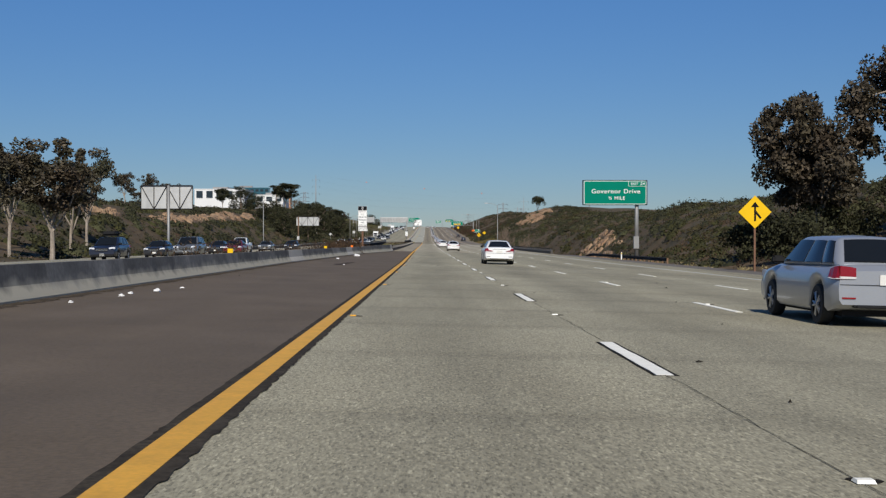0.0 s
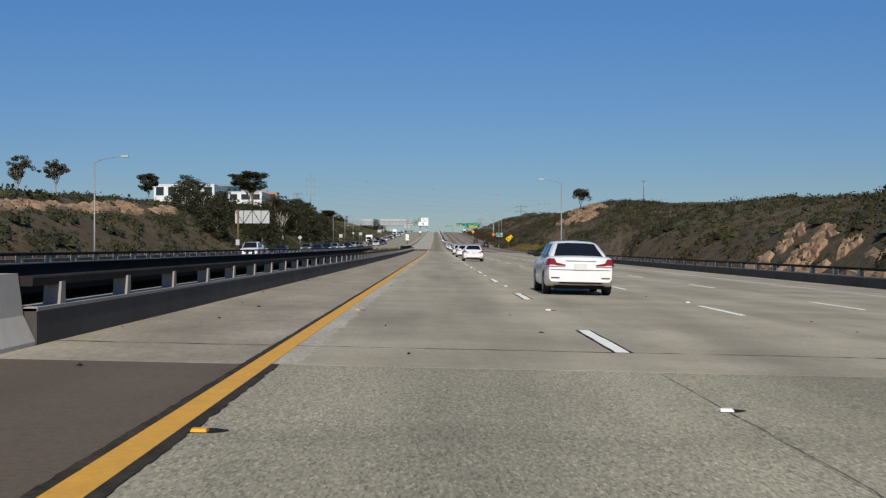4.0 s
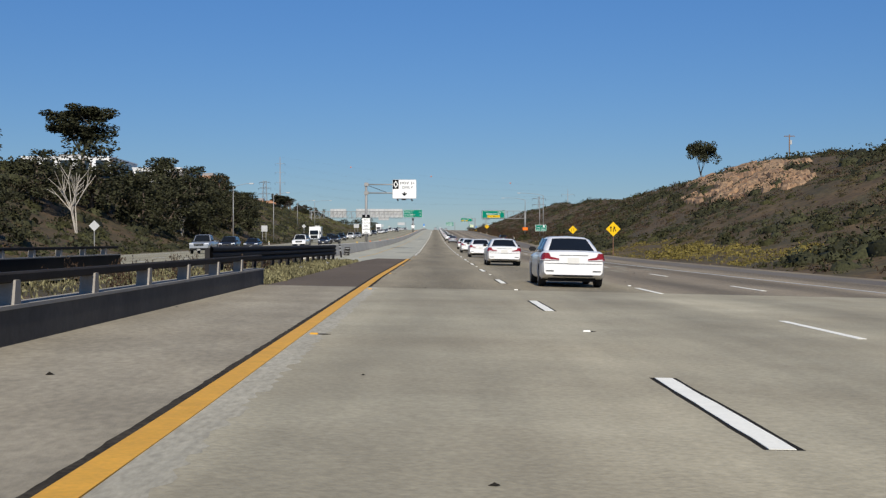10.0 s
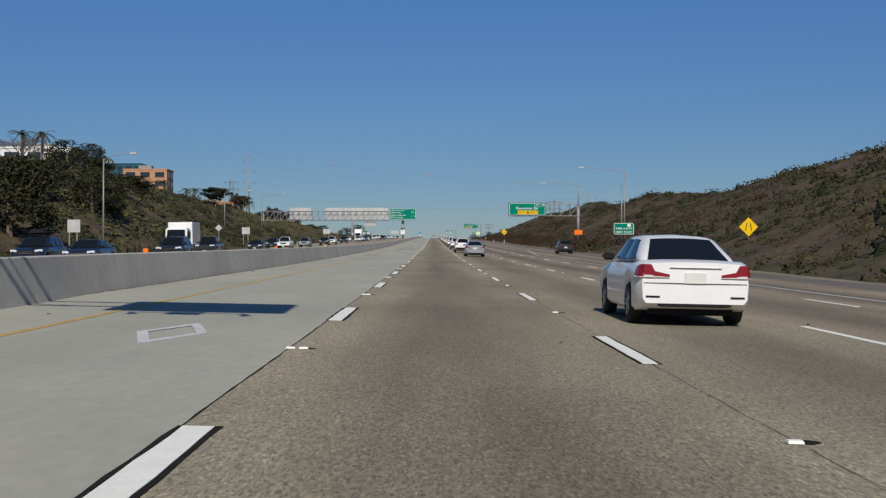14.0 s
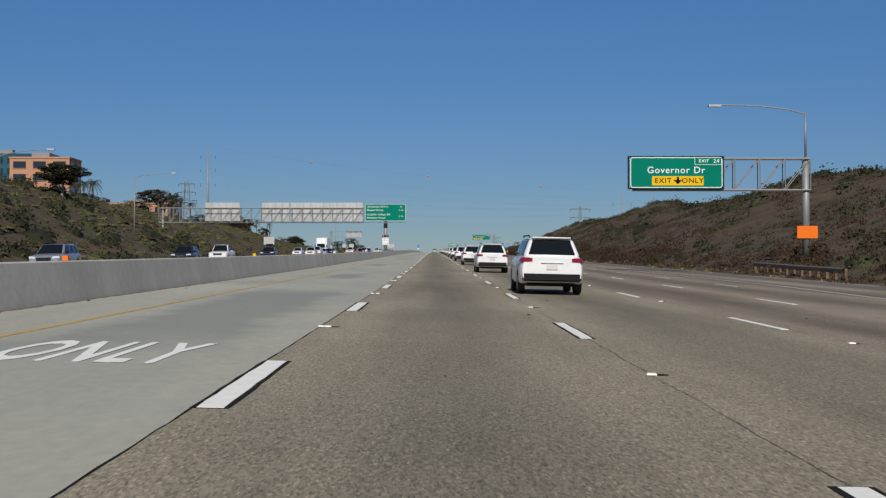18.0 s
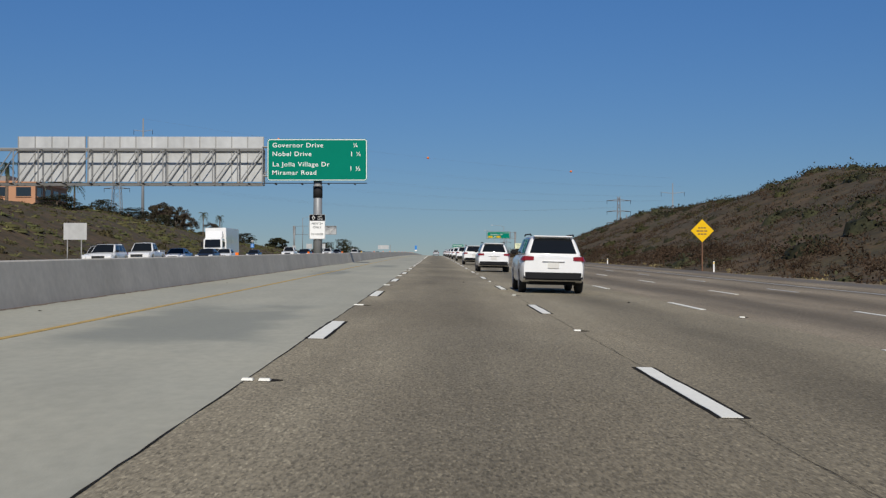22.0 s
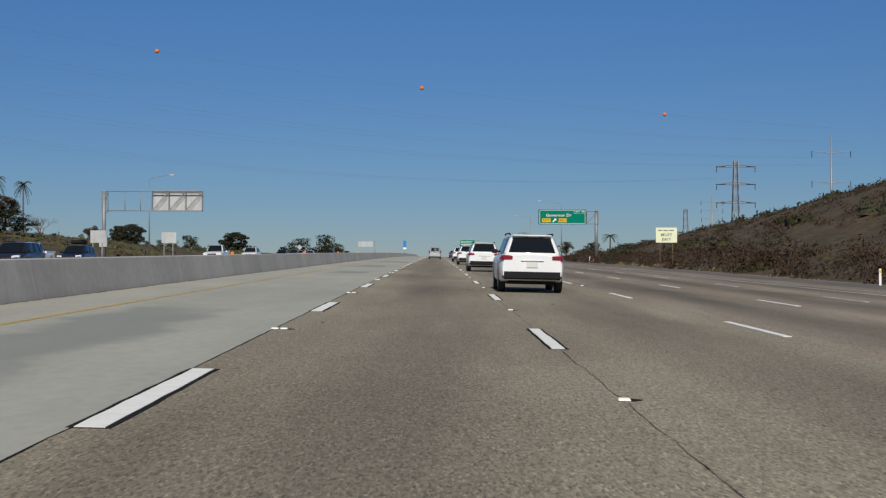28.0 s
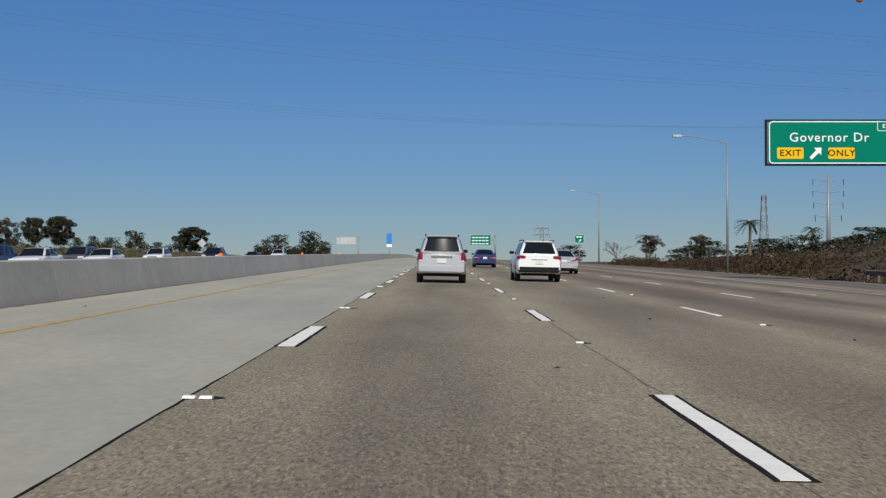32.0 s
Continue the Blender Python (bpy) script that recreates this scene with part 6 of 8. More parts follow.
PLACES = [
    ('e', -37, 131, 11.3, 8.5), ('e', -40, 128, 10.5, 6), ('e', -41, 152, 11, 6), ('e', -48.8, 187, 14.7, 7.0), ('e', -44, 140, 11.3, 4.5), ('e', -70, 296, 17.3, 4.5), ('e', -70, 320, 18.3, 4.5), ('e', -82, 362, 17.0, 6),
    ('e', -82, 378, 17.4, 4.3), ('e', -82, 396, 19.5, 4.6), ('e', -82, 420, 20.5, 5.4), ('d', -62, 460, 18.0, 8.3), ('d', -87, 591, 27.2, 13), ('d', -50, 428, 13.0, 8.1),
    ('d', -52, 552, 18.1, 11.5), ('d', -46, 577, 14.0, 10.1), ('d', -44, 634, 13.5, 9.1), ('g', -82, 506, 22.5, 5.6), ('d', -58, 480, 15.5, 8.4), ('d', -52, 597, 19.0, 10.9),
    ('d', -48, 424, 10.5, 7.1), ('d', -54, 532, 15.1, 8.7), ('d', -44, 465, 10.5, 7.7), ('d', -50, 627, 16.9, 8.5), ('d', -50, 693, 16.7, 6.0), ('d', -62, 516, 18.0, 8.1),
    ('d', -50, 484, 13.7, 7.4), ('w', -45.5, 522, 14.5, 5.5), ('w', -43.5, 577, 11.5, 3.5), ('g', -68, 604, 29.2, 12.5), ('d', -50, 615, 18.4, 12), ('d', -46, 559, 13.5, 8.5), ('g', -60, 847, 22.7, 7.1),
    ('d', -56, 727, 16.5, 7.3), ('d', -44, 485, 9.7, 6.6), ('d', -64, 648, 21.0, 8.1), ('d', -60, 707, 22.1, 7.6), ('d', -42, 584, 10.0, 6.3), ('e', -70, 952, 26.1, 7.1),
    ('d', -50, 687, 15.5, 7.0), ('d', -52, 660, 13.6, 6.2), ('b', -80, 746, 27.7, 9.2), ('d', -66, 742, 25.0, 7.7), ('d', -55, 675, 16.4, 8.7), ('e', -75, 990, 27.3, 5.3),
    ('d', -60, 752, 15.9, 7.9), ('p', -95, 792, 32.3, 5.5), ('p', -98, 816, 34.8, 6.0), ('d', -80, 797, 27.0, 8.3), ('p', -70, 961, 26.3, 5.0), ('d', -75, 756, 24.0, 8.4),
    ('p', -95, 983, 30.3, 4.5), ('p', -75, 1004, 27.6, 4.7), ('p', -90, 975, 29.9, 4.2), ('p', -105, 989, 33.6, 6), ('d', -75, 915, 22.5, 6.7), ('d', -75, 958, 23.5, 7.8),
    ('e', -95, 1098, 35.1, 5.8), ('p', -85, 1241, 31.3, 3.1), ('d', -70, 1070, 23.5, 10), ('d', -70, 1017, 23.0, 7.9), ('d', -80, 1148, 26.0, 7.7), ('p', -85, 1079, 30.0, 4.2),
    ('p', -90, 1070, 32.1, 4.6), ('d', -75, 1064, 25.1, 7.4), ('e', -85, 1168, 31.0, 8.5), ('e', -80, 1174, 29.0, 6.9), ('e', -95, 1230, 34.1, 9.9), ('e', -95, 1194, 29.1, 7.9),
    ('e', -95, 1260, 30.7, 7.6), ('d', -60, 1174, 21.5, 7.8), ('e', -80, 1232, 27.5, 5.6), ('p', -78, 1236, 29.9, 2.9),
    ('b', -70, 1221, 23.4, 4.2), 
    
    ('g', -125.6, 1774, 39.5, 15), ('d', -131, 1768, 33, 15), ('d', -114, 1760, 31, 11), ('d', -92.6, 2024, 46, 25), ('d', -90, 1990, 37, 22),
    ('d', -82, 2010, 39, 20), ('d', -95, 1885, 39, 21), ('d', -104, 1880, 36, 13), ('d', -147, 1741, 36.5, 14), ('d', -157, 1738, 33, 11), ('g', -173, 1707, 41.8, 13), ('g', -164, 1645, 38.2, 8.5),
    ('e', -184, 1666, 39.5, 12), ('d', -155, 1700, 32.5, 9), ('d', -162, 1700, 32, 8), ('d', -149, 1702, 30, 8), ('d', -170, 1640, 32, 9), ('d', -127, 1700, 29.8, 8), ('e', 45, 1353, 22.0, 3.6), ('p', 40, 1379, 22.6, 3.7), ('b', 38, 1405, 22.5, 4.9), ('p', 75, 1389, 24.5, 4.0),
    ('d', 42, 1350, 20, 6), ('d', 50, 1331, 20.6, 8.1), ('d', 46, 1297, 20, 7.5), ('d', 60, 1322, 20.7, 8.8), ('d', 48, 1277, 20.3, 7), ('d', 30, 1421, 21.7, 6.4),
    ('e', 38, 1363, 22.1, 4.0), ('p', 45, 1320, 22.9, 3.8), ('d', 42, 1333, 20.3, 6.1), ('b', 23.6, 403, 7.2, 5), ('b', 25.2, 394, 6.8, 5), ('b', 24.5, 330, 5.5, 4),
]
for i, (k, x, y, top_z, wide) in enumerate(PLACES):
    proto = {"g": thick_gums, "e": gums, "d": denses, "p": palms, "b": bares, "w": [dead]}[k]
    proto = proto[i % len(proto)]
    tall = max(2.5, top_z - ground_z(x, y) + 0.3)
    put(proto, x, y, tall, wide / SIZES[proto.name][1] * (1.15 if k != "p" else 1.0))
gz = ground_z(36, 98)
big = gum_tree("eucalyptus_tree", "large reddish-brown eucalyptus close beside the shoulder", 16.2 - gz, 13.5, 5, 0.21, BARK_PALE, LEAF_RED, 0.26, 56, 430, 0.62)
big.matrix_basis = pose(36.0, 98, gz - 0.2, 0, 0, 40)
gz = ground_z(27.4, 97)
big2 = gum_tree("eucalyptus_tree", "second reddish-brown eucalyptus leaning over the verge", 11.8 - gz, 10.5, 8, 0.2, BARK_PALE, LEAF_RED, 0.34, 48, 430, 0.64)
big2.matrix_basis = pose(27.4, 97, gz - 0.2, 0, 0, 100)
lone = gum_tree("lone_tree", "lone round-topped tree with a bare trunk on the ridge", 9.0, 6.5, 21, 0.24, BARK, LEAF_DARK, 0.6, 30, 130)
lone.matrix_basis = pose(53.9, 617, ground_z(53.9, 617) - 0.2)
for i, (x, y, tall, wide) in enumerate(((24.5, 92, 3.4, 5.5), (28, 98, 4.4, 7), (31, 104, 3.5, 6), (24, 103, 2.8, 5), (33, 95, 4.2, 6), (27.5, 110, 3, 5), (36, 100, 4, 6))):
    s = dense_tree("bush", "large dark green bush beside the shoulder", tall, wide, 71 + i, 0.16, None, "bush", 150)
    s.matrix_basis = pose(x, y, ground_z(x, y) - 0.1)


def shrub_field(name, label, mat, spots, leaf, per, squat=0.62, long=1.3, upright=0.0, core=True):
    """Uncounted low growth in one mesh: lumpy mounds set round with leaf blades."""
    spots = np.array(spots)
    n = len(spots)
    d = nrng.normal(size=(n, per, 3))
    d /= np.linalg.norm(d, axis=2, keepdims=True)
    d[:, :, 2] = np.abs(d[:, :, 2]) * 1.1
    d *= nrng.uniform(0.6, 1.0, (n, per, 1)) ** 0.5
    lump = 1 + 0.35 * np.sin(d[:, :, :1] * 5 + spots[:, None, :1]) * np.cos(d[:, :, 1:2] * 4 + spots[:, None, 1:2])
    pts = d * lump * spots[:, None, 3:4] * np.array((1, 1, squat)) + spots[:, None, :3]
    sizes = np.repeat(leaf * np.clip(spots[:, 3], 0.5, 2.0), per)
    faces = blades(pts.reshape(-1, 3), sizes, long, upright)
    rings = None
    if core:
        k = 6
        ang = np.arange(k) * 2 * np.pi / k + nrng.uniform(0, 6, (n, 1))
        rings = []
        for r, h in ((0.90, -0.30), (0.66, 0.40), (0.12, 0.66)):
            rr = r * nrng.uniform(0.6, 1.1, (n, k)) * spots[:, 3:4]
            hh = h * nrng.uniform(0.7, 1.15, (n, k)) * spots[:, 3:4] * squat
            rings.append(np.stack([np.cos(ang) * rr, np.sin(ang) * rr, hh], 2) + spots[:, None, :3])
        rings = np.stack(rings, 1)
    ob = quads(name, faces, mat, None, rings)
    return tagged(ob, label, "scrub", kind="stuff")


def hill_spots(n, x0, x1, y0, y1, r0, r1, seed, keepif=None, left=False):
    g = random.Random(seed)
    out = []
    while len(out) < n:
        y = g.uniform(y0, y1)
        t = g.random()
        x = (toe_left(y) - 1 - t * x1) if left else (toe_right(y) + 0.6 + t * x1)
        if keepif and not keepif(x, y, g) or 0 < x < edge_right(y) + 4.1:
            continue
        out.append((x, y, ground_z(x, y) - 0.15, g.uniform(r0, r1) * (0.75 + 0.6 * noise.noise(Vector((x * 0.05, y * 0.05, seed))))))
    return out


SCARS = [(36, 274, 4.5, 22), (31, 250, 2.5, 16), (50, 566, 5.5, 36), (42.5, 548, 4, 24), (45, 530, 4, 16)]


LEFT_SCARS = [(-59.5, 305, 3.2, 30), (-60.5, 362, 3.2, 32), (-62, 424, 3.4, 34), (-62, 240, 2.5, 20), (-70, 505, 3, 16)]


def bare(x, y):
    """Where the slope is bare sandy earth."""
    return any(((x - a) / rx) ** 2 + ((y - b) / ry) ** 2 < 0.8 for a, b, rx, ry in (SCARS if x > 0 else LEFT_SCARS))


def grown(x, y, g):
    return not bare(x, y)


def yellow_bank(x, y):
    """The grassy foot of the slope below the merge sign."""
    return x < toe_right(y) + 7.5 + 2 * noise.noise(Vector((y * 0.15, 3, 1))) and 456 < y < 522


def patch(f, seed, cut):
    return lambda x, y, g: not yellow_bank(x, y) and noise.noise(Vector((x * 0.07, y * 0.04, seed))) + g.uniform(-0.12, 0.12) > cut and not (bare(x, y) and g.random() < 0.45)


def brown_far(cut, seed, far=0.35, near=1.0):
    """The northern slope is mostly dead brown brush."""
    f = patch(0, seed, cut)
    return lambda x, y, g: f(x, y, g) and g.random() < (near if y < 640 else far)


shrub_field("hillside_scrub", "dark green chaparral bushes on the hillside", LEAF_DARK, hill_spots(2300, 0, 46, 100, 1330, 0.6, 1.6, 1, brown_far(0.02, 1.5, 0.14)), 0.15, 34, 0.55, 1.5, 0.2)
shrub_field("hillside_scrub_green", "green chaparral bushes on the hillside", LEAF_GREEN, hill_spots(1300, 0, 42, 100, 1330, 0.5, 1.3, 2, brown_far(0.02, 2.5, 0.14)), 0.14, 30, 0.55, 1.6, 0.2)
shrub_field("hillside_scrub_olive", "olive chaparral bushes on the hillside", LEAF_OLIVE, hill_spots(3000, 0, 48, 60, 1330, 0.5, 1.4, 3, brown_far(-0.1, 3.5, 0.55)), 0.13, 32, 0.55, 2.0, 0.3)
shrub_field("hillside_scrub_brown", "dead brown scrub on the hillside", LEAF_BROWN, hill_spots(5400, 0, 46, 60, 1330, 0.7, 1.6, 4, brown_far(-0.25, 4.5, 1.0, 0.6)), 0.11, 36, 0.55, 2.8, 0.45, False)
shrub_field("hillside_scrub_grey", "grey sage scrub on the lower hillside", LEAF_GREY, hill_spots(2200, 0, 26, 420, 1330, 0.4, 1.0, 5, patch(0, 5.5, -0.15)), 0.11, 26, 0.62, 2.4, 0.4)
shrub_field("hillside_bushes", "large dark bushes in clusters on the hillside", LEAF_DARK, hill_spots(520, 0, 44, 120, 1330, 1.4, 2.9, 7, brown_far(0.08, 7.5, 0.16)), 0.13, 90)
shrub_field("hillside_bushes_green", "large olive green bushes on the hillside", LEAF_GREEN, hill_spots(300, 0, 40, 120, 1330, 1.2, 2.4, 8, brown_far(0.10, 8.5, 0.2)), 0.16, 60)
shrub_field("hillside_brush", "tall brown leafless brush at the foot of the slope", LEAF_BROWN, hill_spots(620, 0, 7, 700, 1330, 0.8, 1.6, 15), 0.085, 150, 0.85, 3.2, 0.5, False)
shrub_field("yellow_grass", "yellow-green grass at the foot of the hillside", LEAF_YELLOW, hill_spots(760, 0, 9, 450, 530, 0.7, 1.3, 6, lambda x, y, g: yellow_bank(x, y)), 0.13, 18, 0.30, 1.8, 0.6)
shrub_field("ridge_scrub", "dark bushes along the ridge line", LEAF_DARK, [(x, y, ground_z(x, y) - 0.2, r) for x, y, r in [(56 + random.Random(k).uniform(-7, 9), 120 + k * 2.3 + random.Random(k + 900).uniform(-3, 3), random.Random(k + 50).uniform(0.6, 1.7)) for k in range(480)]], 0.26, 30)
shrub_field("left_bank_scrub", "dark scrub on the bank beyond the opposite carriageway", LEAF_DARK, hill_spots(1150, 0, 44, 60, 780, 0.8, 2.2, 11, grown, True), 0.28, 26)
shrub_field("left_bank_thicket", "thick dark green bushes under the trees on the bank", LEAF_DARK, hill_spots(640, 0, 34, 60, 730, 1.4, 3.0, 16, grown, True), 0.16, 60)
shrub_field("left_bank_thicket_green", "green bushes low on the bank", LEAF_GREEN, hill_spots(500, 0, 30, 60, 640, 1.0, 2.2, 17, grown, True), 0.18, 40)
shrub_field("left_bank_scrub_olive", "olive scrub on the bank beyond the opposite carriageway", LEAF_OLIVE, hill_spots(900, 0, 46, 60, 1400, 0.6, 1.6, 12, grown, True), 0.24, 22)
shrub_field("left_bank_scrub_brown", "brown scrub on the bank beyond the opposite carriageway", LEAF_BROWN, hill_spots(700, 0, 46, 60, 1400, 0.5, 1.3, 13, grown, True), 0.22, 14)
shrub_field("left_bank_bushes", "dark bushes high on the bank below the offices", LEAF_DARK, hill_spots(170, 0, 40, 745, 870, 1.4, 3.2, 18, None, True), 0.15, 80)
shrub_field("left_bank_grass", "green and straw grass on the bank beyond the opposite carriageway", LEAF_BANK, hill_spots(5600, 0, 40, 660, 1400, 1.0, 2.2, 14, None, True), 0.17, 6, 0.20, 1.8, 0.6)


def verge_spots(n, y0, y1, off, seed, r0=0.12, r1=0.32):
    g = random.Random(seed)
    out = []
    for _ in range(n):
        y = g.uniform(y0, y1)
        x = edge_right(y) + 2.3 + g.random() ** 1.5 * off
        out.append((x, y, max(ground_z(x, y), surf(x, y) - 0.3), g.uniform(r0, r1)))
    return out


shrub_field("verge_grass", "dry straw grass along the outer shoulder", LEAF_STRAW, verge_spots(900, 410, 1320, 3.2, 21) + verge_spots(120, 60, 150, 4, 22), 0.16, 22, 0.6, 3.0, 1.5, False)
g = random.Random(5)
shrub_field("median_grass", "dry grass and litter in the median beside the guard rail", LEAF_MEDIAN, [(x, y, surf(x, y) - 0.02, g.uniform(0.08, 0.19)) for x, y in [(-4.45 - (g.random() ** 1.3) * 2.6, g.uniform(397.5, 434)) for _ in range(460)]] + [(x, y, surf(x, y) - 0.3, g.uniform(0.25, 0.5)) for x, y in [(g.uniform(-13.2, -5.4), g.uniform(368, 432)) for _ in range(330)]], 0.09, 30, 0.7, 3.4, 1.6, False)
shrub_field("median_scrub", "brown weeds in the median behind the barrier", LEAF_BROWN, [(x, y, surf(x, y) - 0.1, g.uniform(0.35, 0.7) if y < 200 else g.uniform(0.16, 0.36)) for x, y in [(edge_left(y) - g.uniform(1.4, 2.2), y) for y in [g.uniform(50, 135) for _ in range(90)]] + [(g.uniform(-13, -6.0), g.uniform(367, 432)) for _ in range(60)]], 0.08, 90, 1.7, 2.8, 1.2, False)
shrub_field("median_thicket", "dense brown thicket in the median before the bridge", LEAF_BROWN, [(x, y, surf(x, y) - 0.45, g.uniform(0.9, 1.5)) for x, y in [(g.uniform(-10.6, -7.6), g.uniform(126, 159)) for _ in range(80)]], 0.075, 150, 1.0, 2.6, 0.6, False)

# ---- bare sandy earth on the slopes ----
def earth_patch(x, y, rx, ry, seed, parent):
    """A thin skin of bare earth that follows the slope, with a ragged edge."""
    rng = random.Random(seed)
    n, vs, fs = 26, [(x, y, ground_z(x, y) + 0.45)], []
    for ring in (0.35, 0.7, 1.0):
        for i in range(n):
            a = 6.2832 * i / n
            r = ring * (1 + 0.28 * math.sin(3 * a + seed) + rng.uniform(-0.12, 0.12) * ring)
            px, py = x + math.cos(a) * rx * r, y + math.sin(a) * ry * r
            vs.append((px, py, ground_z(px, py) + (rng.uniform(0.2, 0.65) if ring < 1 else -0.5)))
    fs += [(0, 1 + i, 1 + (i + 1) % n) for i in range(n)]
    for k in range(2):
        fs += [(1 + k * n + i, 1 + (k + 1) * n + i, 1 + (k + 1) * n + (i + 1) % n, 1 + k * n + (i + 1) % n) for i in range(n)]
    solid("patch", vs, fs, TANEARTH, parent)


g = random.Random(12)
for i, (x, y, rx, ry) in enumerate(SCARS):
    top = thing("bare_earth", label="bare tan eroded earth on the hillside", category="bare ground", kind="structure")
    for j in range(24):
        u, v = g.uniform(-0.85, 0.85), g.uniform(-0.85, 0.85)
        earth_patch(x + u * rx, y + v * ry, rx * g.uniform(0.2, 0.42), ry * g.uniform(0.10, 0.25), 30 * i + j, top)
for i, (x, y, rx, ry) in enumerate(LEFT_SCARS):
    top = thing("bare_earth", label="bare orange earth cut on the far bank", category="bare ground", kind="structure")
    for j in range(9):
        u, v = g.uniform(-0.7, 0.7), -0.9 + 0.2 * j + g.uniform(-0.1, 0.1)
        earth_patch(x + u * rx, y + v * ry, rx * g.uniform(0.35, 0.75), ry * g.uniform(0.12, 0.25), 200 + 10 * i + j, top)

# ---- rubber scraps and grit on the lanes ----
g = random.Random(77)
vs, fs = [], []
for _ in range(380):
    y = g.uniform(0, 1200)
    x = g.choice((g.uniform(-1.7, 1.7), g.uniform(2, 9), g.uniform(2, 9), edge_left(y) + g.uniform(0.1, 1.4)))
    r = g.uniform(0.012, 0.045)
    k = len(vs)
    for i in range(5):
        a = i * 1.2566
        vs.append((x + math.cos(a) * r * g.uniform(0.7, 1.8), y + math.sin(a) * r * g.uniform(0.5, 1.2), surf(x, y) + 0.006))
    vs.append((x, y, surf(x, y) + g.uniform(0.012, 0.035)))
    fs += [(k + i, k + (i + 1) % 5, k + 5) for i in range(5)]
ob = solid("road_debris", vs, fs, SEAL)
tagged(ob, "scattered black rubber scraps and grit on the lanes", "debris", kind="stuff")


# ---- litter, stains and a bent delineator ----
def blot(x, y, rx, ry, seed, mat, parent, up=0.0085):
    """A flat ragged stain on the pavement."""
    r = random.Random(seed)
    n = 22
    vs = [(x, y, surf(x, y) + up)]
    for i in range(n):
        a = 6.2832 * i / n
        k = r.uniform(0.7, 1.15)
        px, py = x + math.cos(a) * rx * k, y + math.sin(a) * ry * k
        vs.append((px, py, surf(px, py) + up))
    return solid("stain", vs, [(0, 1 + i, 1 + (i + 1) % n) for i in range(n)], mat, parent)


TARSTAIN = material("tar_stain", (0.066, 0.050, 0.038), rough=0.95, spec=0.1, vary=0.25, scale=2, fine=24, speck=0.3)
PALESTAIN = material("cement_dust_stain", (0.345, 0.318, 0.240), rough=0.9, spec=0.2, gravel=24, vary=0.12, scale=0.6, fine=30, speck=0.2)
top = thing("tar_patch", label="dark tar stain on the brown asphalt shoulder", category="road stain", kind="structure")
for i, (x, y, rx, ry) in enumerate(((-4.75, 72.2, 0.30, 2.0), (-4.6, 75.4, 0.22, 2.4), (-4.5, 78.2, 0.12, 1.6))):
    blot(x, y, rx, ry, i, TARSTAIN, top)
top = thing("dust_stain", label="pale cement dust smeared over the outer lanes", category="road stain", kind="structure")
g = random.Random(31)
laid = []
for i in range(160):
    x = g.uniform(5.9, 12.2)
    y, rx = 419 + (x - 5.6) * 2.2 + g.uniform(-4, 6), g.uniform(0.10, 0.42)
    ry = rx * g.uniform(2.2, 4.5)
    if all(abs(x - a) > (rx + c) * 1.3 or abs(y - b) > (ry + d) * 1.3 for a, b, c, d in laid):
        laid.append((x, y, rx, ry))
        blot(x, y, rx, ry, 40 + i, PALESTAIN, top, 0.007)
PAPER = material("crumpled_white_litter", (0.80, 0.79, 0.76), rough=0.8, vary=0.1, scale=6, fine=30)


def litter(x, y, r, seed, label):
    """A crumpled scrap."""
    rr = random.Random(seed)
    bm = bmesh.new()
    bmesh.ops.create_icosphere(bm, subdivisions=2, radius=r)
    for v in bm.verts:
        k = rr.uniform(0.55, 1.2)
        v.co = Vector((v.co.x * k * 1.3, v.co.y * k, max(-0.2 * r, v.co.z * k * 0.7)))
    ob = part("litter", bm, PAPER)
    ob.matrix_basis = at(x, y, 0.2 * r, rr.uniform(0, 180))
    tagged(ob, label, "litter", "litter along the shoulder")


litter(-5.9, 107.4, 0.20, 1, "crumpled white plastic bag on the brown shoulder")
for i, (x, y, r) in enumerate(((-6.3, 33.7, 0.06), (-6.4, 34.9, 0.05), (-6.1, 36.0, 0.09), (-6.0, 38.2, 0.04), (-6.5, 31.0, 0.04), (-4.45, 71.0, 0.05), (-6.2, 91.0, 0.09))):
    litter(x, y, r, 10 + i, "small white paper scrap on the brown shoulder")
for i, (x, y, r) in enumerate(((-5.2, 411, 0.07), (-5.5, 414, 0.09), (-5.3, 418, 0.06), (-5.0, 421, 0.07), (-5.4, 425, 0.10), (-5.1, 428, 0.06), (-5.6, 430, 0.06))):
    litter(x, y, r, 30 + i, "white paper scrap caught in the dry grass")
bent = thing("delineator_post", at(-6.25, 445.0) @ pose(0, 0, 0, 0, -9, 0), "tilted black delineator post with pale bands", "marker post")
bm = bmesh.new()
tube(bm, (0, 0, -0.05), (0, 0, 0.86), 0.06, 0.055, 10)
part("tube", bm, RAILMETAL, bent)
for z in (0.45, 0.66):
    bm = bmesh.new()
    tube(bm, (0, 0, z), (0, 0, z + 0.08), 0.063, 0.062, 10)
    part("band", bm, SIGNBACK, bent)

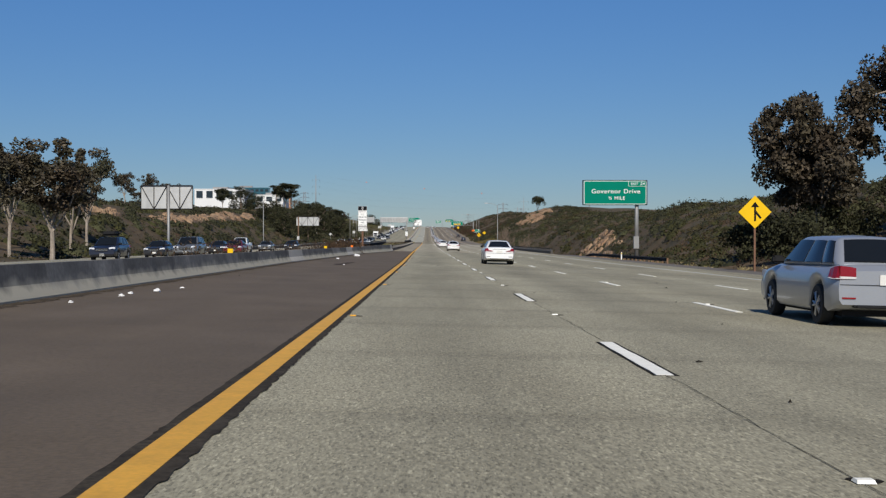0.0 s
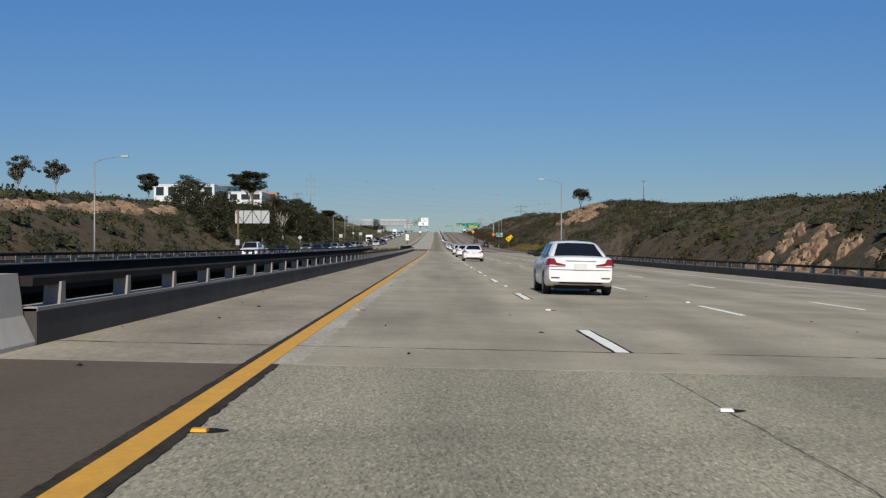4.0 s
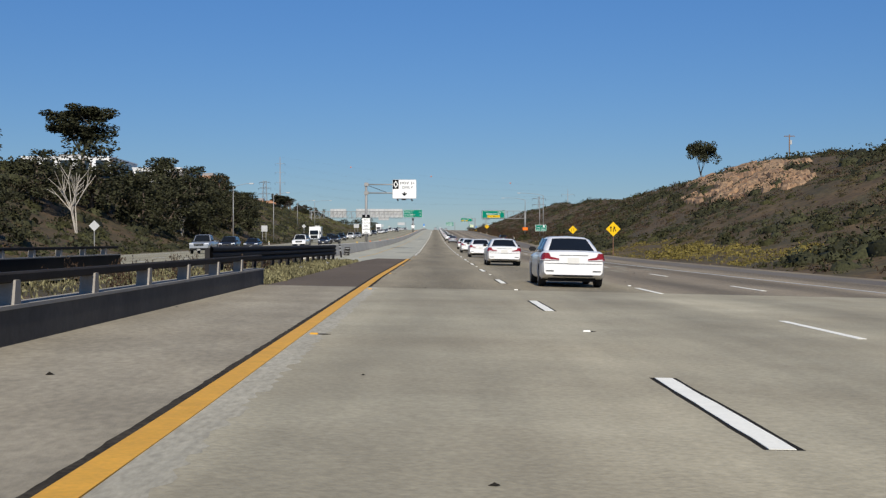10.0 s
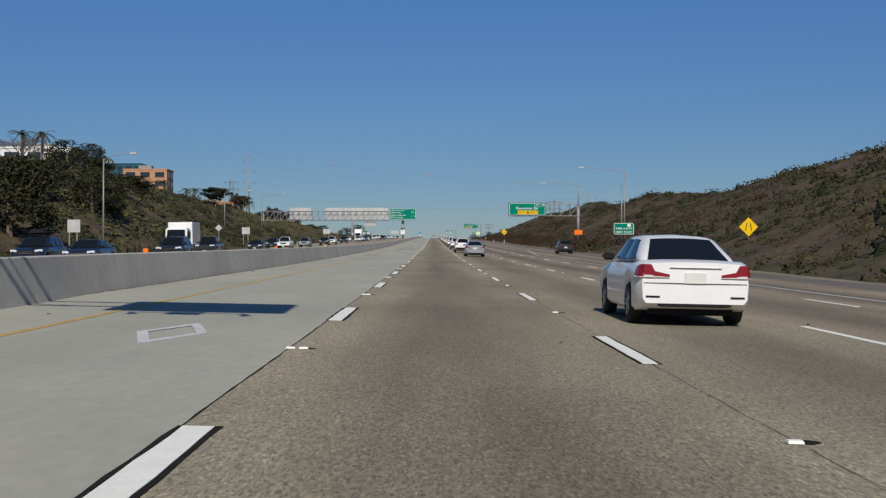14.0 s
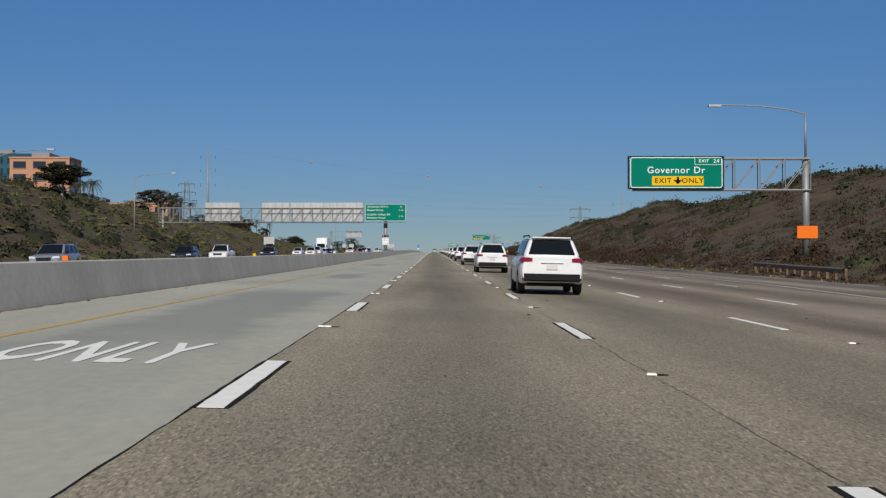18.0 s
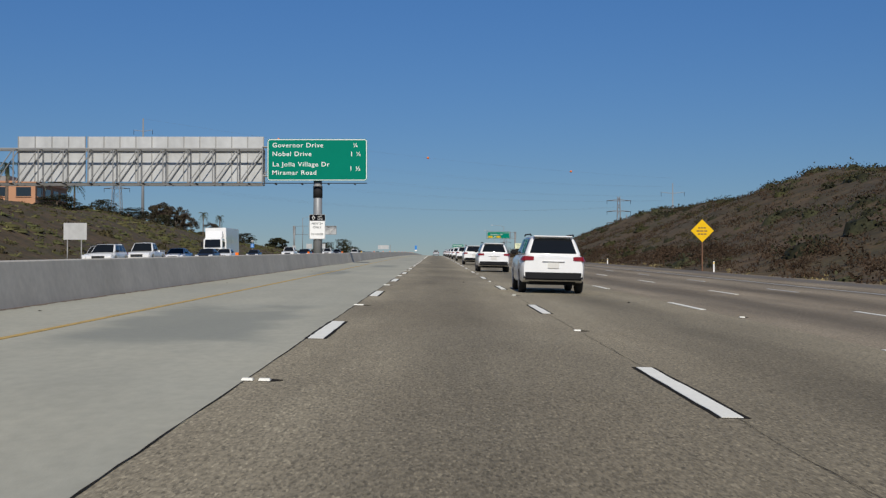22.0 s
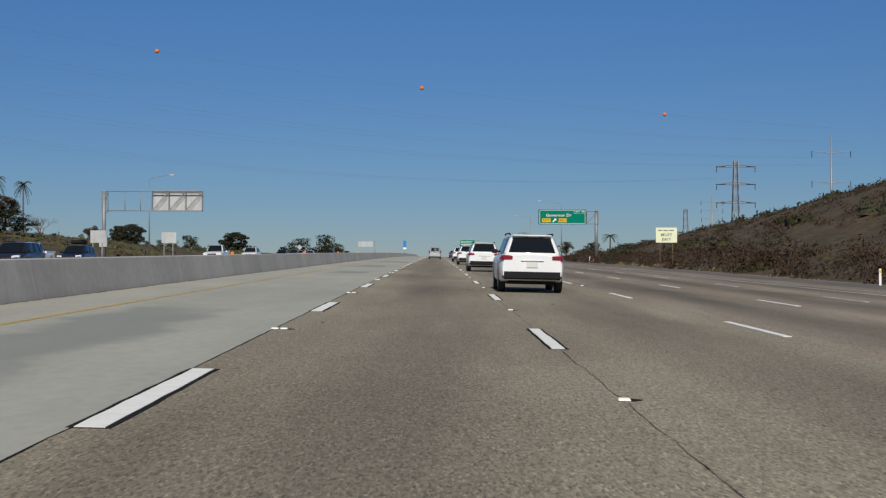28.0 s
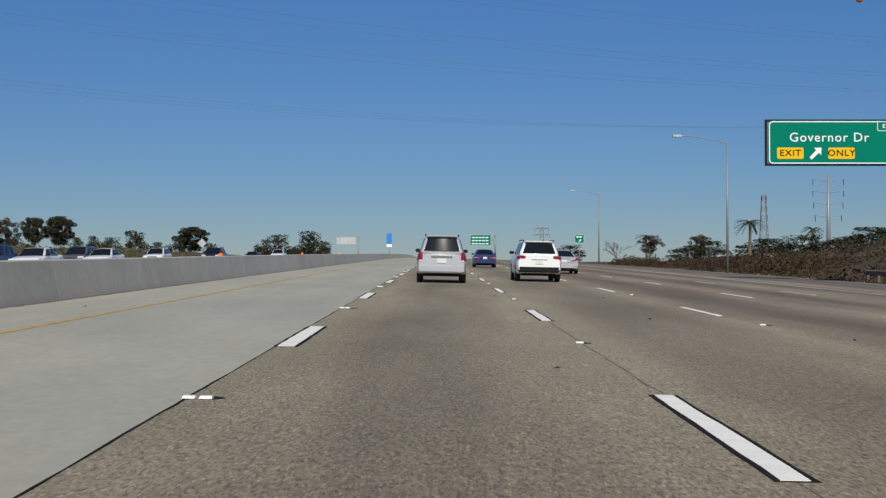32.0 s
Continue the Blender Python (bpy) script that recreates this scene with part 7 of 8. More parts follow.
# ---- vehicles ----
PAINTS = {"white": (0.86, 0.85, 0.82), "silver": (0.36, 0.375, 0.40), "grey": (0.17, 0.175, 0.18), "black": (0.018, 0.018, 0.02), "navy": (0.012, 0.017, 0.036), "maroon": (0.16, 0.015, 0.02), "red": (0.50, 0.02, 0.02), "blue": (0.02, 0.03, 0.13), "pearl": (0.55, 0.555, 0.56)}
RUBBER = material("tyre_rubber", (0.02, 0.02, 0.02), rough=0.85, vary=0.15)
ALLOY = material("alloy_wheel", (0.45, 0.45, 0.46), rough=0.3, metal=0.8, vary=0.05)
GLASS = clear("tinted_car_glass")
BLACKTRIM = material("black_plastic_trim", (0.016, 0.016, 0.017), rough=0.7, vary=0.1, spec=0.15)
TAIL = material("red_tail_lens", (0.24, 0.006, 0.010), rough=0.15, vary=0.05, spec=0.7)
TAILWHITE = material("clear_tail_lens", (0.65, 0.62, 0.60), rough=0.15, vary=0.05)
HEAD = material("clear_headlamp", (0.75, 0.77, 0.80), rough=0.1, vary=0.05, spec=0.8)
CHROME = material("bright_chrome", (0.75, 0.75, 0.76), rough=0.15, metal=1.0, vary=0.02)
PLATE = material("licence_plate_face", (0.72, 0.70, 0.64), rough=0.5, vary=0.05)

KINDS = {
    # length, width, height, belt, hood, deck, rear glass base, roof rear, roof front, screen base, wheel radius, wheelbase, clearance
    "sedan": (4.58, 1.80, 1.44, 0.95, 0.90, 1.00, -1.76, -0.92, 0.30, 1.10, 0.325, 2.68, 0.22),
    "suv": (4.62, 1.86, 1.67, 1.08, 1.02, 1.08, -2.18, -1.86, 0.42, 1.22, 0.36, 2.72, 0.30),
    "boxy_suv": (4.45, 1.82, 1.74, 1.08, 1.04, 1.08, -2.14, -1.94, 0.40, 1.10, 0.355, 2.62, 0.30),
    "hatch": (4.42, 1.76, 1.47, 0.93, 0.89, 0.96, -2.04, -1.40, 0.35, 1.15, 0.325, 2.64, 0.22),
    "pickup": (5.60, 1.96, 1.84, 1.16, 1.10, 1.12, -0.78, -0.62, 0.62, 1.15, 0.39, 3.45, 0.38),
}


def finish(ob, angle=38):
    ob.data.polygons.foreach_set("use_smooth", [True] * len(ob.data.polygons))
    ob.data.set_sharp_from_angle(angle=radians(angle))
    return ob


def loft(rings):
    k = len(rings[0])
    vs = [p for r in rings for p in r]
    fs = [(i * k + j, i * k + (j + 1) % k, (i + 1) * k + (j + 1) % k, (i + 1) * k + j) for i in range(len(rings) - 1) for j in range(k)]
    fs += [tuple(range(k))[::-1], tuple((len(rings) - 1) * k + j for j in range(k))]
    return vs, fs


def slab_on(name, corners, mat, parent, out=0.012, depth=0.05, m=(0.04, 0.04, 0.04, 0.04)):
    """A pane set into a four-cornered face; m: margins as shares (start, end of u; start, end of v)."""
    a, b, c, d = (Vector(p) for p in corners)
    n = (b - a).cross(d - a).normalized()
    f = lambda u, v: a.lerp(b, u).lerp(d.lerp(c, u), v)
    u0, u1, v0, v1 = m[0], 1 - m[1], m[2], 1 - m[3]
    pts, nu, nv = [], 4, 2
    for j in range(nv + 1):
        for i in range(nu + 1):
            u, v = u0 + (u1 - u0) * i / nu, v0 + (v1 - v0) * j / nv
            bulge = 0.02 * (1 - (2 * i / nu - 1) ** 2)
            pts.append(f(u, v) + n * (out + bulge))
    k = len(pts)
    back = [p - n * depth for p in pts]
    w = nu + 1
    fs = [(j * w + i, j * w + i + 1, (j + 1) * w + i + 1, (j + 1) * w + i) for j in range(nv) for i in range(nu)]
    rim = [i for i in range(w)] + [j * w + nu for j in range(1, nv + 1)] + [nv * w + i for i in range(nu - 1, -1, -1)] + [j * w for j in range(nv - 1, 0, -1)]
    fs += [(rim[i], k + rim[i], k + rim[(i + 1) % len(rim)], rim[(i + 1) % len(rim)]) for i in range(len(rim))]
    ob = solid(name, [tuple(p) for p in pts + back], fs, mat, parent, True)
    ob.data.set_sharp_from_angle(angle=radians(40))
    return ob


def wheel_part(parent, x, y, r, side):
    bm = bmesh.new()
    prof = [(0.0, 0.62), (0.0, 0.93), (0.035, 1.0), (0.17, 1.0), (0.205, 0.93), (0.205, 0.62)]
    n = 20
    rings = []
    for i in range(n):
        a = 6.2832 * i / n
        rings.append([bm.verts.new((side * (p - 0.205), math.cos(a) * r * q, math.sin(a) * r * q)) for p, q in prof])
    for i in range(n):
        j = (i + 1) % n
        for k in range(len(prof) - 1):
            bm.faces.new((rings[i][k], rings[i][k + 1], rings[j][k + 1], rings[j][k]))
    bmesh.ops.recalc_face_normals(bm, faces=bm.faces)
    w = part("wheel", bm, RUBBER, parent, "black tyre")
    finish(w)
    w.location = (x, y, r)
    bm = bmesh.new()
    tube(bm, (side * -0.05, 0, 0), (side * -0.02, 0, 0), r * 0.64, r * 0.62, 20)
    rim = part("rim", bm, BLACKTRIM, w)
    bm = bmesh.new()
    for i in range(5):
        a = 6.2832 * i / 5
        c, s_ = math.cos(a), math.sin(a)
        for da in (-0.16, 0.16):
            tube(bm, (side * -0.008, c * r * 0.1, s_ * r * 0.1), (side * -0.012, math.cos(a + da) * r * 0.62, math.sin(a + da) * r * 0.62), r * 0.07, r * 0.06, 5)
    tube(bm, (side * -0.03, 0, 0), (side * 0.0, 0, 0), r * 0.16, r * 0.14, 10)
    part("spokes", bm, ALLOY, rim)


def vehicle(kind, colour, label, extra=""):
    L, W, H, belt, hood, deck, yrb, yrr, yfr, yfb, r, wb, zb = KINDS[kind]
    paint = material("car_paint_" + colour, PAINTS[colour], rough=0.35, metal=0.35 if colour in ("silver", "grey", "pearl") else 0.0, vary=0.03, coat=0.6)
    nm = {"sedan": "sedan_car", "suv": "suv_car", "boxy_suv": "suv_car", "hatch": "hatchback_car", "pickup": "pickup_truck"}[kind]
    t = thing(nm, None, label, "pickup" if kind == "pickup" else "car", "traffic on the freeway")
    w, h = W / 2, L / 2
    ya = (-wb / 2 - 0.05, wb / 2 - 0.05)
    ra = r + 0.07
    st = []
    for y in sorted([-h, -h + 0.06, -h + 0.22, yrb, yrb + 0.3, 0.0, yfb - 0.3, yfb, h - 0.45, h - 0.15, h] + [c + ra * math.cos(a * math.pi / 6) for c in ya for a in range(7)] + [c + s_ * (ra + 0.004) for c in ya for s_ in (-1, 1)]):
        if y < -h or y > h or (st and y - st[-1] < 0.003):
            continue
        st.append(y)
    rings = []
    for y in st:
        end = max(0.0, abs(y) - (h - 0.5)) / 0.5
        ww = w * (1 - 0.10 * end ** 2.2)
        zt = lerp(y, [-h, -h + 0.22, yrb, yrb + 0.35, yfb - 0.25, yfb, h - 0.5, h - 0.1, h], [deck - (0.04 if kind == "sedan" else 0.10), deck, deck, belt + 0.01, belt, hood + 0.04, hood - 0.04, hood - 0.14, hood - 0.24])
        b = zb + 0.10 * end + (0.03 if abs(y) > h - 0.08 else 0)
        for c in ya:
            if abs(y - c) < ra:
                b = max(b, r + math.sqrt(max(0, ra * ra - (y - c) ** 2)))
        b = min(b, zt - 0.2)
        sh = zt - b
        half = [(0.0, b), (ww * 0.92, b), (ww * 0.985, b + min(0.07, sh * 0.25)), (ww, b + sh * 0.5), (ww * 0.985, zt - min(0.16, sh * 0.35)), (ww * 0.93, zt - 0.035), (ww * 0.84, zt), (ww * 0.45, zt + 0.018), (0.0, zt + 0.024)]
        if y < -h + 0.1:
            shift = lambda z: 0.05 * max(0.0, z - 0.62) + 0.16 * max(0.0, 0.42 - z)
        else:
            shift = lambda z: 0.0
        rings.append([(x, y + shift(z), z) for x, z in half] + [(-x, y + shift(z), z) for x, z in half[-2:0:-1]])
    vs, fs = loft(rings)
    body = finish(solid("body", vs, fs, paint, t), 46)
    bm = bmesh.new()
    box(bm, -w * 0.72, w * 0.72, -h + 0.3, h - 0.35, zb - 0.06, 0.62)
    part("underbody", bm, BLACKTRIM, t)
    # cabin
    wb_, wr = w * 0.885, w * (0.665 if kind in ("sedan", "hatch") else 0.70)
    zr = H - 0.05
    low = deck if kind not in ("pickup",) else belt
    B = [(-wb_, yrb, low - 0.03), (wb_, yrb, low - 0.03), (wb_, yfb, belt - 0.01), (-wb_, yfb, belt - 0.01)]
    T = [(-wr * 0.94, yrr, zr - 0.02), (wr * 0.94, yrr, zr - 0.02), (wr, yfr, zr), (-wr, yfr, zr)]
    ym = (yrr + yfr) / 2
    vs = B + T + [(-wr * 0.975, ym, zr + 0.006), (wr * 0.975, ym, zr + 0.006), (0, yrr + 0.04, zr + 0.0), (0, ym, zr + 0.035), (0, yfr - 0.03, zr + 0.015)]
    fs = [(0, 1, 5, 10, 4), (2, 3, 7, 12, 6), (1, 2, 6, 9, 5), (3, 0, 4, 8, 7), (4, 10, 11, 8), (10, 5, 9, 11), (11, 9, 6, 12), (8, 11, 12, 7), (0, 3, 2, 1)]
    bm = bm_from(vs, fs)
    bmesh.ops.recalc_face_normals(bm, faces=bm.faces)
    sharp = [e for e in bm.edges if e.is_manifold and e.calc_face_angle() > 0.5]
    bmesh.ops.bevel(bm, geom=sharp, offset=0.115, segments=4, affect="EDGES", profile=0.5)
    cabin = finish(part("cabin", bm, paint, t), 30)
    slab_on("rear_window", (B[0], B[1], T[1], T[0]), GLASS, cabin, 0.012, 0.05, (0.09, 0.09, 0.08, 0.10) if kind == "sedan" else (0.08, 0.08, 0.16, 0.10))
    slab_on("windscreen", (B[2], B[3], T[3], T[2]), GLASS, cabin, 0.012, 0.05, (0.06, 0.06, 0.05, 0.06))
    cuts = {"sedan": ((0.14, 0.50), (0.52, 0.93)), "hatch": ((0.06, 0.22), (0.25, 0.54), (0.56, 0.93)), "pickup": ((0.08, 0.40), (0.44, 0.92))}.get(kind, ((0.06, 0.24), (0.27, 0.56), (0.58, 0.93)))
    for a, b in cuts:
        slab_on("side_window", (B[1], B[2], T[2], T[1]), GLASS, cabin, 0.012, 0.05, (a, 1 - b, 0.12, 0.13))
        slab_on("side_window", (B[3], B[0], T[0], T[3]), GLASS, cabin, 0.012, 0.05, (1 - b, a, 0.12, 0.13))
    for s_ in (-1, 1):
        bm = bmesh.new()
        v = box(bm, s_ * (w * 0.88), s_ * (w + 0.10), yfb - 0.40, yfb - 0.26, belt + 0.02, belt + 0.15)
        bmesh.ops.recalc_face_normals(bm, faces=bm.faces)
        bmesh.ops.bevel(bm, geom=list(bm.edges), offset=0.03, segments=2, affect="EDGES")
        finish(part("mirror", bm, BLACKTRIM, t))
        # rear lamps wrap round the corner of the body
        lo, hi, inner = {"sedan": (0.735, 0.945, 0.44), "suv": (0.93, 1.06, 0.60), "boxy_suv": (0.76, 1.10, 0.76), "pickup": (0.72, 1.05, 0.78)}.get(kind, (0.74, 0.95, 0.60))
        # across, round the corner, pinch, share of the height that the top keeps
        way = [(inner, 0.0, 0.30, 1.0), (0.70, 0.0, 0.12, 1.0), (0.88, 0.0, 0.0, 1.0), (0.925, 0.055, 0.0, 1.0), (0.962, 0.14, 0.05, 1.0), (0.985, 0.27, 0.30, 1.0)]
        if kind == "sedan":
            way = [(inner, 0.0, 0.25, 0.40), (0.69, 0.0, 0.05, 0.52), (0.75, 0.0, 0.0, 0.98)] + way[2:]
        way = [p for p in way if p[0] >= inner]

        def lens(name, z0, z1, mat, parent, out, label=""):
            vs, k = [], len(way)
            for xs, yy, pinch, share in way:
                m = (z1 - z0) * 0.5 * pinch
                top_in = -0.5 * (lerp(yy, [0.0, 0.3], [0.0, 0.03]))
                for o in (out, -0.05):
                    for z in (z0 + m * 0.6, z0 + (z1 - z0) * share - m + top_in):
                        vs.append((s_ * (w * xs * (0.95 if yy > 0.02 and z > z0 + (z1 - z0) * 0.6 else 1.0) + (o if yy > 0.02 else 0)), -h + yy + 0.05 * max(0.0, z - 0.62) - o, z))
            fs = []
            for i in range(k - 1):
                p, q = 4 * i, 4 * i + 4
                fs += [(p, q, q + 1, p + 1), (p + 2, p + 3, q + 3, q + 2), (p + 1, q + 1, q + 3, p + 3), (p, p + 2, q + 2, q)]
            fs += [(0, 1, 3, 2), (4 * k - 4, 4 * k - 2, 4 * k - 1, 4 * k - 3)]
            bm = bm_from(vs, fs)
            bmesh.ops.recalc_face_normals(bm, faces=bm.faces)
            return part(name, bm, mat, parent, label)

        lamp = lens("tail_lamp", lo, hi, TAIL, t, 0.016, "red tail lamp")
        if kind != "suv":
            lens("reversing_lens", lo + 0.008, lo + (hi - lo) * 0.22, TAILWHITE, lamp, 0.022)
        # front lamps
        bm = bmesh.new()
        zl = hood - 0.26
        box(bm, s_ * w * 0.52, s_ * w * 0.93, h - 0.32, h - 0.005, zl, zl + 0.15)
        for v in bm.verts:
            if abs(v.co.x) > w * 0.8:
                v.co.y -= 0.12
                v.co.z += 0.03
        bmesh.ops.recalc_face_normals(bm, faces=bm.faces)
        bmesh.ops.bevel(bm, geom=list(bm.edges), offset=0.02, segments=2, affect="EDGES")
        finish(part("headlamp", bm, HEAD, t, "clear headlamp"))
        for y in ya:
            wheel_part(t, s_ * (w - 0.012), y, r, s_)
    for y, z, dy in ((-h - 0.018, 0.74 if kind in ("sedan", "hatch") else 0.80, 1), (h - 0.02, 0.42, 1)):
        bm = bmesh.new()
        box(bm, -0.16, 0.16, y, y + 0.03, z - 0.08, z + 0.08)
        pl = part("licence_plate", bm, PLATE, t, "pale licence plate")
        bm = bmesh.new()
        for i in range(3):
            box(bm, -0.12 + i * 0.09, -0.06 + i * 0.09, yy, yy + 0.004, z - 0.03, z + 0.03)
        part("plate_bars", bm, BLACKTRIM, pl)
    # bumpers and grille
    lowc = BLACKTRIM
    bm = bmesh.new()
    bwide, bup = {"suv": (0.90, 0.34), "boxy_suv": (0.90, 0.34), "pickup": (0.9, 0.2)}.get(kind, (0.62, 0.13))
    box(bm, -w * bwide, w * bwide, -h - 0.025, -h + 0.25, zb + 0.08, zb + bup)
    bmesh.ops.bevel(bm, geom=list(bm.edges), offset=0.04, segments=2, affect="EDGES")
    finish(part("rear_bumper", bm, lowc if kind != "boxy_suv" else paint, t))
    bm = bmesh.new()
    box(bm, -w * 0.45, w * 0.45, h - 0.06, h + 0.02, hood - 0.36, hood - 0.16)
    gr = part("grille", bm, BLACKTRIM, t)
    for i in range(2):
        bm = bmesh.new()
        box(bm, -w * 0.43, w * 0.43, h + 0.018, h + 0.03, hood - 0.31 + i * 0.08, hood - 0.28 + i * 0.08)
        part("grille_bar", bm, CHROME, gr)
    bm = bmesh.new()
    box(bm, -w * 0.84, w * 0.84, h - 0.2, h + 0.01, zb + 0.02, zb + 0.16)
    part("front_bumper", bm, BLACKTRIM, t)
    if kind in ("suv", "boxy_suv"):
        for s_ in (-1, 1):
            bm = bmesh.new()
            pipe(bm, [(s_ * wr * 0.93, yrr + 0.15, zr + 0.02), (s_ * wr * 0.95, yrr + 0.25, zr + 0.06), (s_ * wr * 0.97, yfr - 0.2, zr + 0.065), (s_ * wr * 0.97, yfr - 0.05, zr + 0.03)], 0.022)
            part("roof_rail", bm, BLACKTRIM, t)
        bm = bmesh.new()
        box(bm, -wr * 0.86, wr * 0.86, yrr - 0.16, yrr + 0.1, zr - 0.02, zr + 0.025)
        bmesh.ops.bevel(bm, geom=list(bm.edges), offset=0.02, segments=2, affect="EDGES")
        finish(part("rear_spoiler", bm, paint, t))
    if kind in ("sedan", "hatch"):
        for s_ in (-1, 1):
            bm = bmesh.new()
            box(bm, s_ * w * 0.60, s_ * w * 0.84, -h - 0.012, -h + 0.05, 0.44, 0.465)
            bmesh.ops.recalc_face_normals(bm, faces=bm.faces)
            part("bumper_slot", bm, BLACKTRIM if kind == "sedan" else TAIL, t)
        bm = bmesh.new()
        box(bm, -w * 0.88, w * 0.88, -h - 0.004, -h + 0.03, 0.655, 0.663)
        part("bumper_seam", bm, BLACKTRIM, t)
    if kind == "sedan":
        bm = bmesh.new()
        box(bm, -w * 0.44, w * 0.44, -h - 0.004, -h + 0.04, 0.885, 0.9)
        part("boot_trim", bm, CHROME, t)
    if kind == "suv":
        bm = bmesh.new()
        box(bm, -w * 0.34, w * 0.34, -h - 0.014, -h + 0.03, 0.895, 0.912)
        part("tailgate_trim", bm, CHROME, t)
    if kind == "boxy_suv":
        bm = bmesh.new()
        box(bm, -w * 0.42, w * 0.42, -h - 0.02, -h + 0.04, 0.93, 0.99)
        part("tailgate_trim", bm, CHROME, t)
    if kind == "pickup":
        bm = bmesh.new()
        box(bm, -w * 0.80, w * 0.80, -h + 0.12, yrb - 0.1, belt - 0.02, belt + 0.02)
        part("bed_floor", bm, BLACKTRIM, t)
        for s_ in (-1, 1):
            bm = bmesh.new()
            box(bm, s_ * w * 0.84, s_ * w * 0.94, -h + 0.05, yrb - 0.05, belt - 0.1, belt + 0.06)
            bmesh.ops.recalc_face_normals(bm, faces=bm.faces)
            part("bed_rail", bm, paint, t)
    if extra == "roof_box":
        bm = bmesh.new()
        box(bm, -0.5, 0.5, -1.2, 0.4, H + 0.06, H + 0.38)
        bmesh.ops.bevel(bm, geom=list(bm.edges), offset=0.12, segments=3, affect="EDGES")
        finish(part("roof_box", bm, BLACKTRIM, t, "black roof box"))
    return t


def lorry(label, box_len, box_high, semi=False):
    """A truck with a boxy cab and a plain white cargo box."""
    t = thing("box_truck" if not semi else "semi_truck", None, label, "truck", "traffic on the freeway")
    paint = material("car_paint_white", PAINTS["white"], coat=0.6)
    cab_y, wd = box_len / 2, 1.15
    bm = bmesh.new()
    v = box(bm, -1.08, 1.08, cab_y + 0.1, cab_y + 2.3, 0.6, 2.75)
    for p in v:
        if p.co.z > 2 and p.co.y > cab_y + 1:
            p.co.y -= 0.35
    bmesh.ops.bevel(bm, geom=list(bm.edges), offset=0.12, segments=3, affect="EDGES")
    cab = finish(part("cab", bm, paint, t))
    slab_on("windscreen", ((1.0, cab_y + 2.22, 1.65), (-1.0, cab_y + 2.22, 1.65), (-0.95, cab_y + 2.0, 2.6), (0.95, cab_y + 2.0, 2.6)), GLASS, cab, 0.03, 0.05)
    for s_ in (-1, 1):
        bm = bmesh.new()
        box(bm, s_ * 1.075, s_ * 1.095, cab_y + 0.9, cab_y + 1.8, 1.65, 2.4)
        bmesh.ops.recalc_face_normals(bm, faces=bm.faces)
        part("side_window", bm, GLASS, cab)
        bm = bmesh.new()
        box(bm, s_ * 1.2, s_ * 1.4, cab_y + 1.9, cab_y + 2.0, 1.7, 2.3)
        bmesh.ops.recalc_face_normals(bm, faces=bm.faces)
        part("mirror", bm, BLACKTRIM, t)
        bm = bmesh.new()
        box(bm, s_ * 0.7, s_ * 1.02, cab_y + 2.24, cab_y + 2.34, 0.85, 1.05)
        bmesh.ops.recalc_face_normals(bm, faces=bm.faces)
        part("headlamp", bm, HEAD, t)
        for y in (cab_y + 1.2, -box_len / 2 + 1.0) + ((-box_len / 2 + 2.2,) if semi else ()):
            wheel_part(t, s_ * 1.12, y, 0.46, s_)
    bm = bmesh.new()
    box(bm, -0.75, 0.75, cab_y + 2.28, cab_y + 2.36, 0.9, 1.5)
    part("grille", bm, BLACKTRIM, t)
    bm = bmesh.new()
    box(bm, -1.05, 1.05, cab_y + 2.2, cab_y + 2.42, 0.45, 0.8)
    part("front_bumper", bm, CHROME, t)
    bm = bmesh.new()
    box(bm, -1.22, 1.22, -box_len / 2, box_len / 2, 1.05, 1.05 + box_high)
    bmesh.ops.bevel(bm, geom=list(bm.edges), offset=0.04, segments=2, affect="EDGES")
    part("cargo_box", bm, paint, t)
    bm = bmesh.new()
    box(bm, -0.5, 0.5, -box_len / 2, box_len / 2 + 2.0, 0.55, 1.05)
    part("chassis", bm, BLACKTRIM, t)
    if semi:
        bm = bmesh.new()
        v = box(bm, -0.95, 0.95, cab_y + 0.3, cab_y + 1.5, 2.7, 3.6)
        for p in v:
            if p.co.z > 3 and p.co.y > cab_y + 1:
                p.co.y -= 0.7
        bmesh.ops.bevel(bm, geom=list(bm.edges), offset=0.08, segments=2, affect="EDGES")
        finish(part("wind_deflector", bm, paint, t))
    return t


NAMES = {"sedan": "saloon car", "suv": "sport utility car", "pickup": "pickup truck"}
parked = {}


def park(kind, colour, x, y, rz=0.0):
    """A vehicle on the pavement: built once of each kind and colour, then copied."""
    key = (kind, colour)
    if key not in parked:
        if kind == "boxtruck":
            ob = lorry("white box truck on the opposite carriageway", 4.2, 2.3)
        elif kind == "semi":
            ob = lorry("white semi truck on the opposite carriageway", 9.5, 2.9, True)
        else:
            ob = vehicle(kind, colour, f"{colour} {NAMES[kind]} on the opposite carriageway", "roof_box" if key == ("suv", "navy") else "")
        ob.matrix_basis = at(x, y, 0.004, rz)
        parked[key] = ob
        return ob
    return copy_thing(parked[key], at(x, y, 0.004, rz))


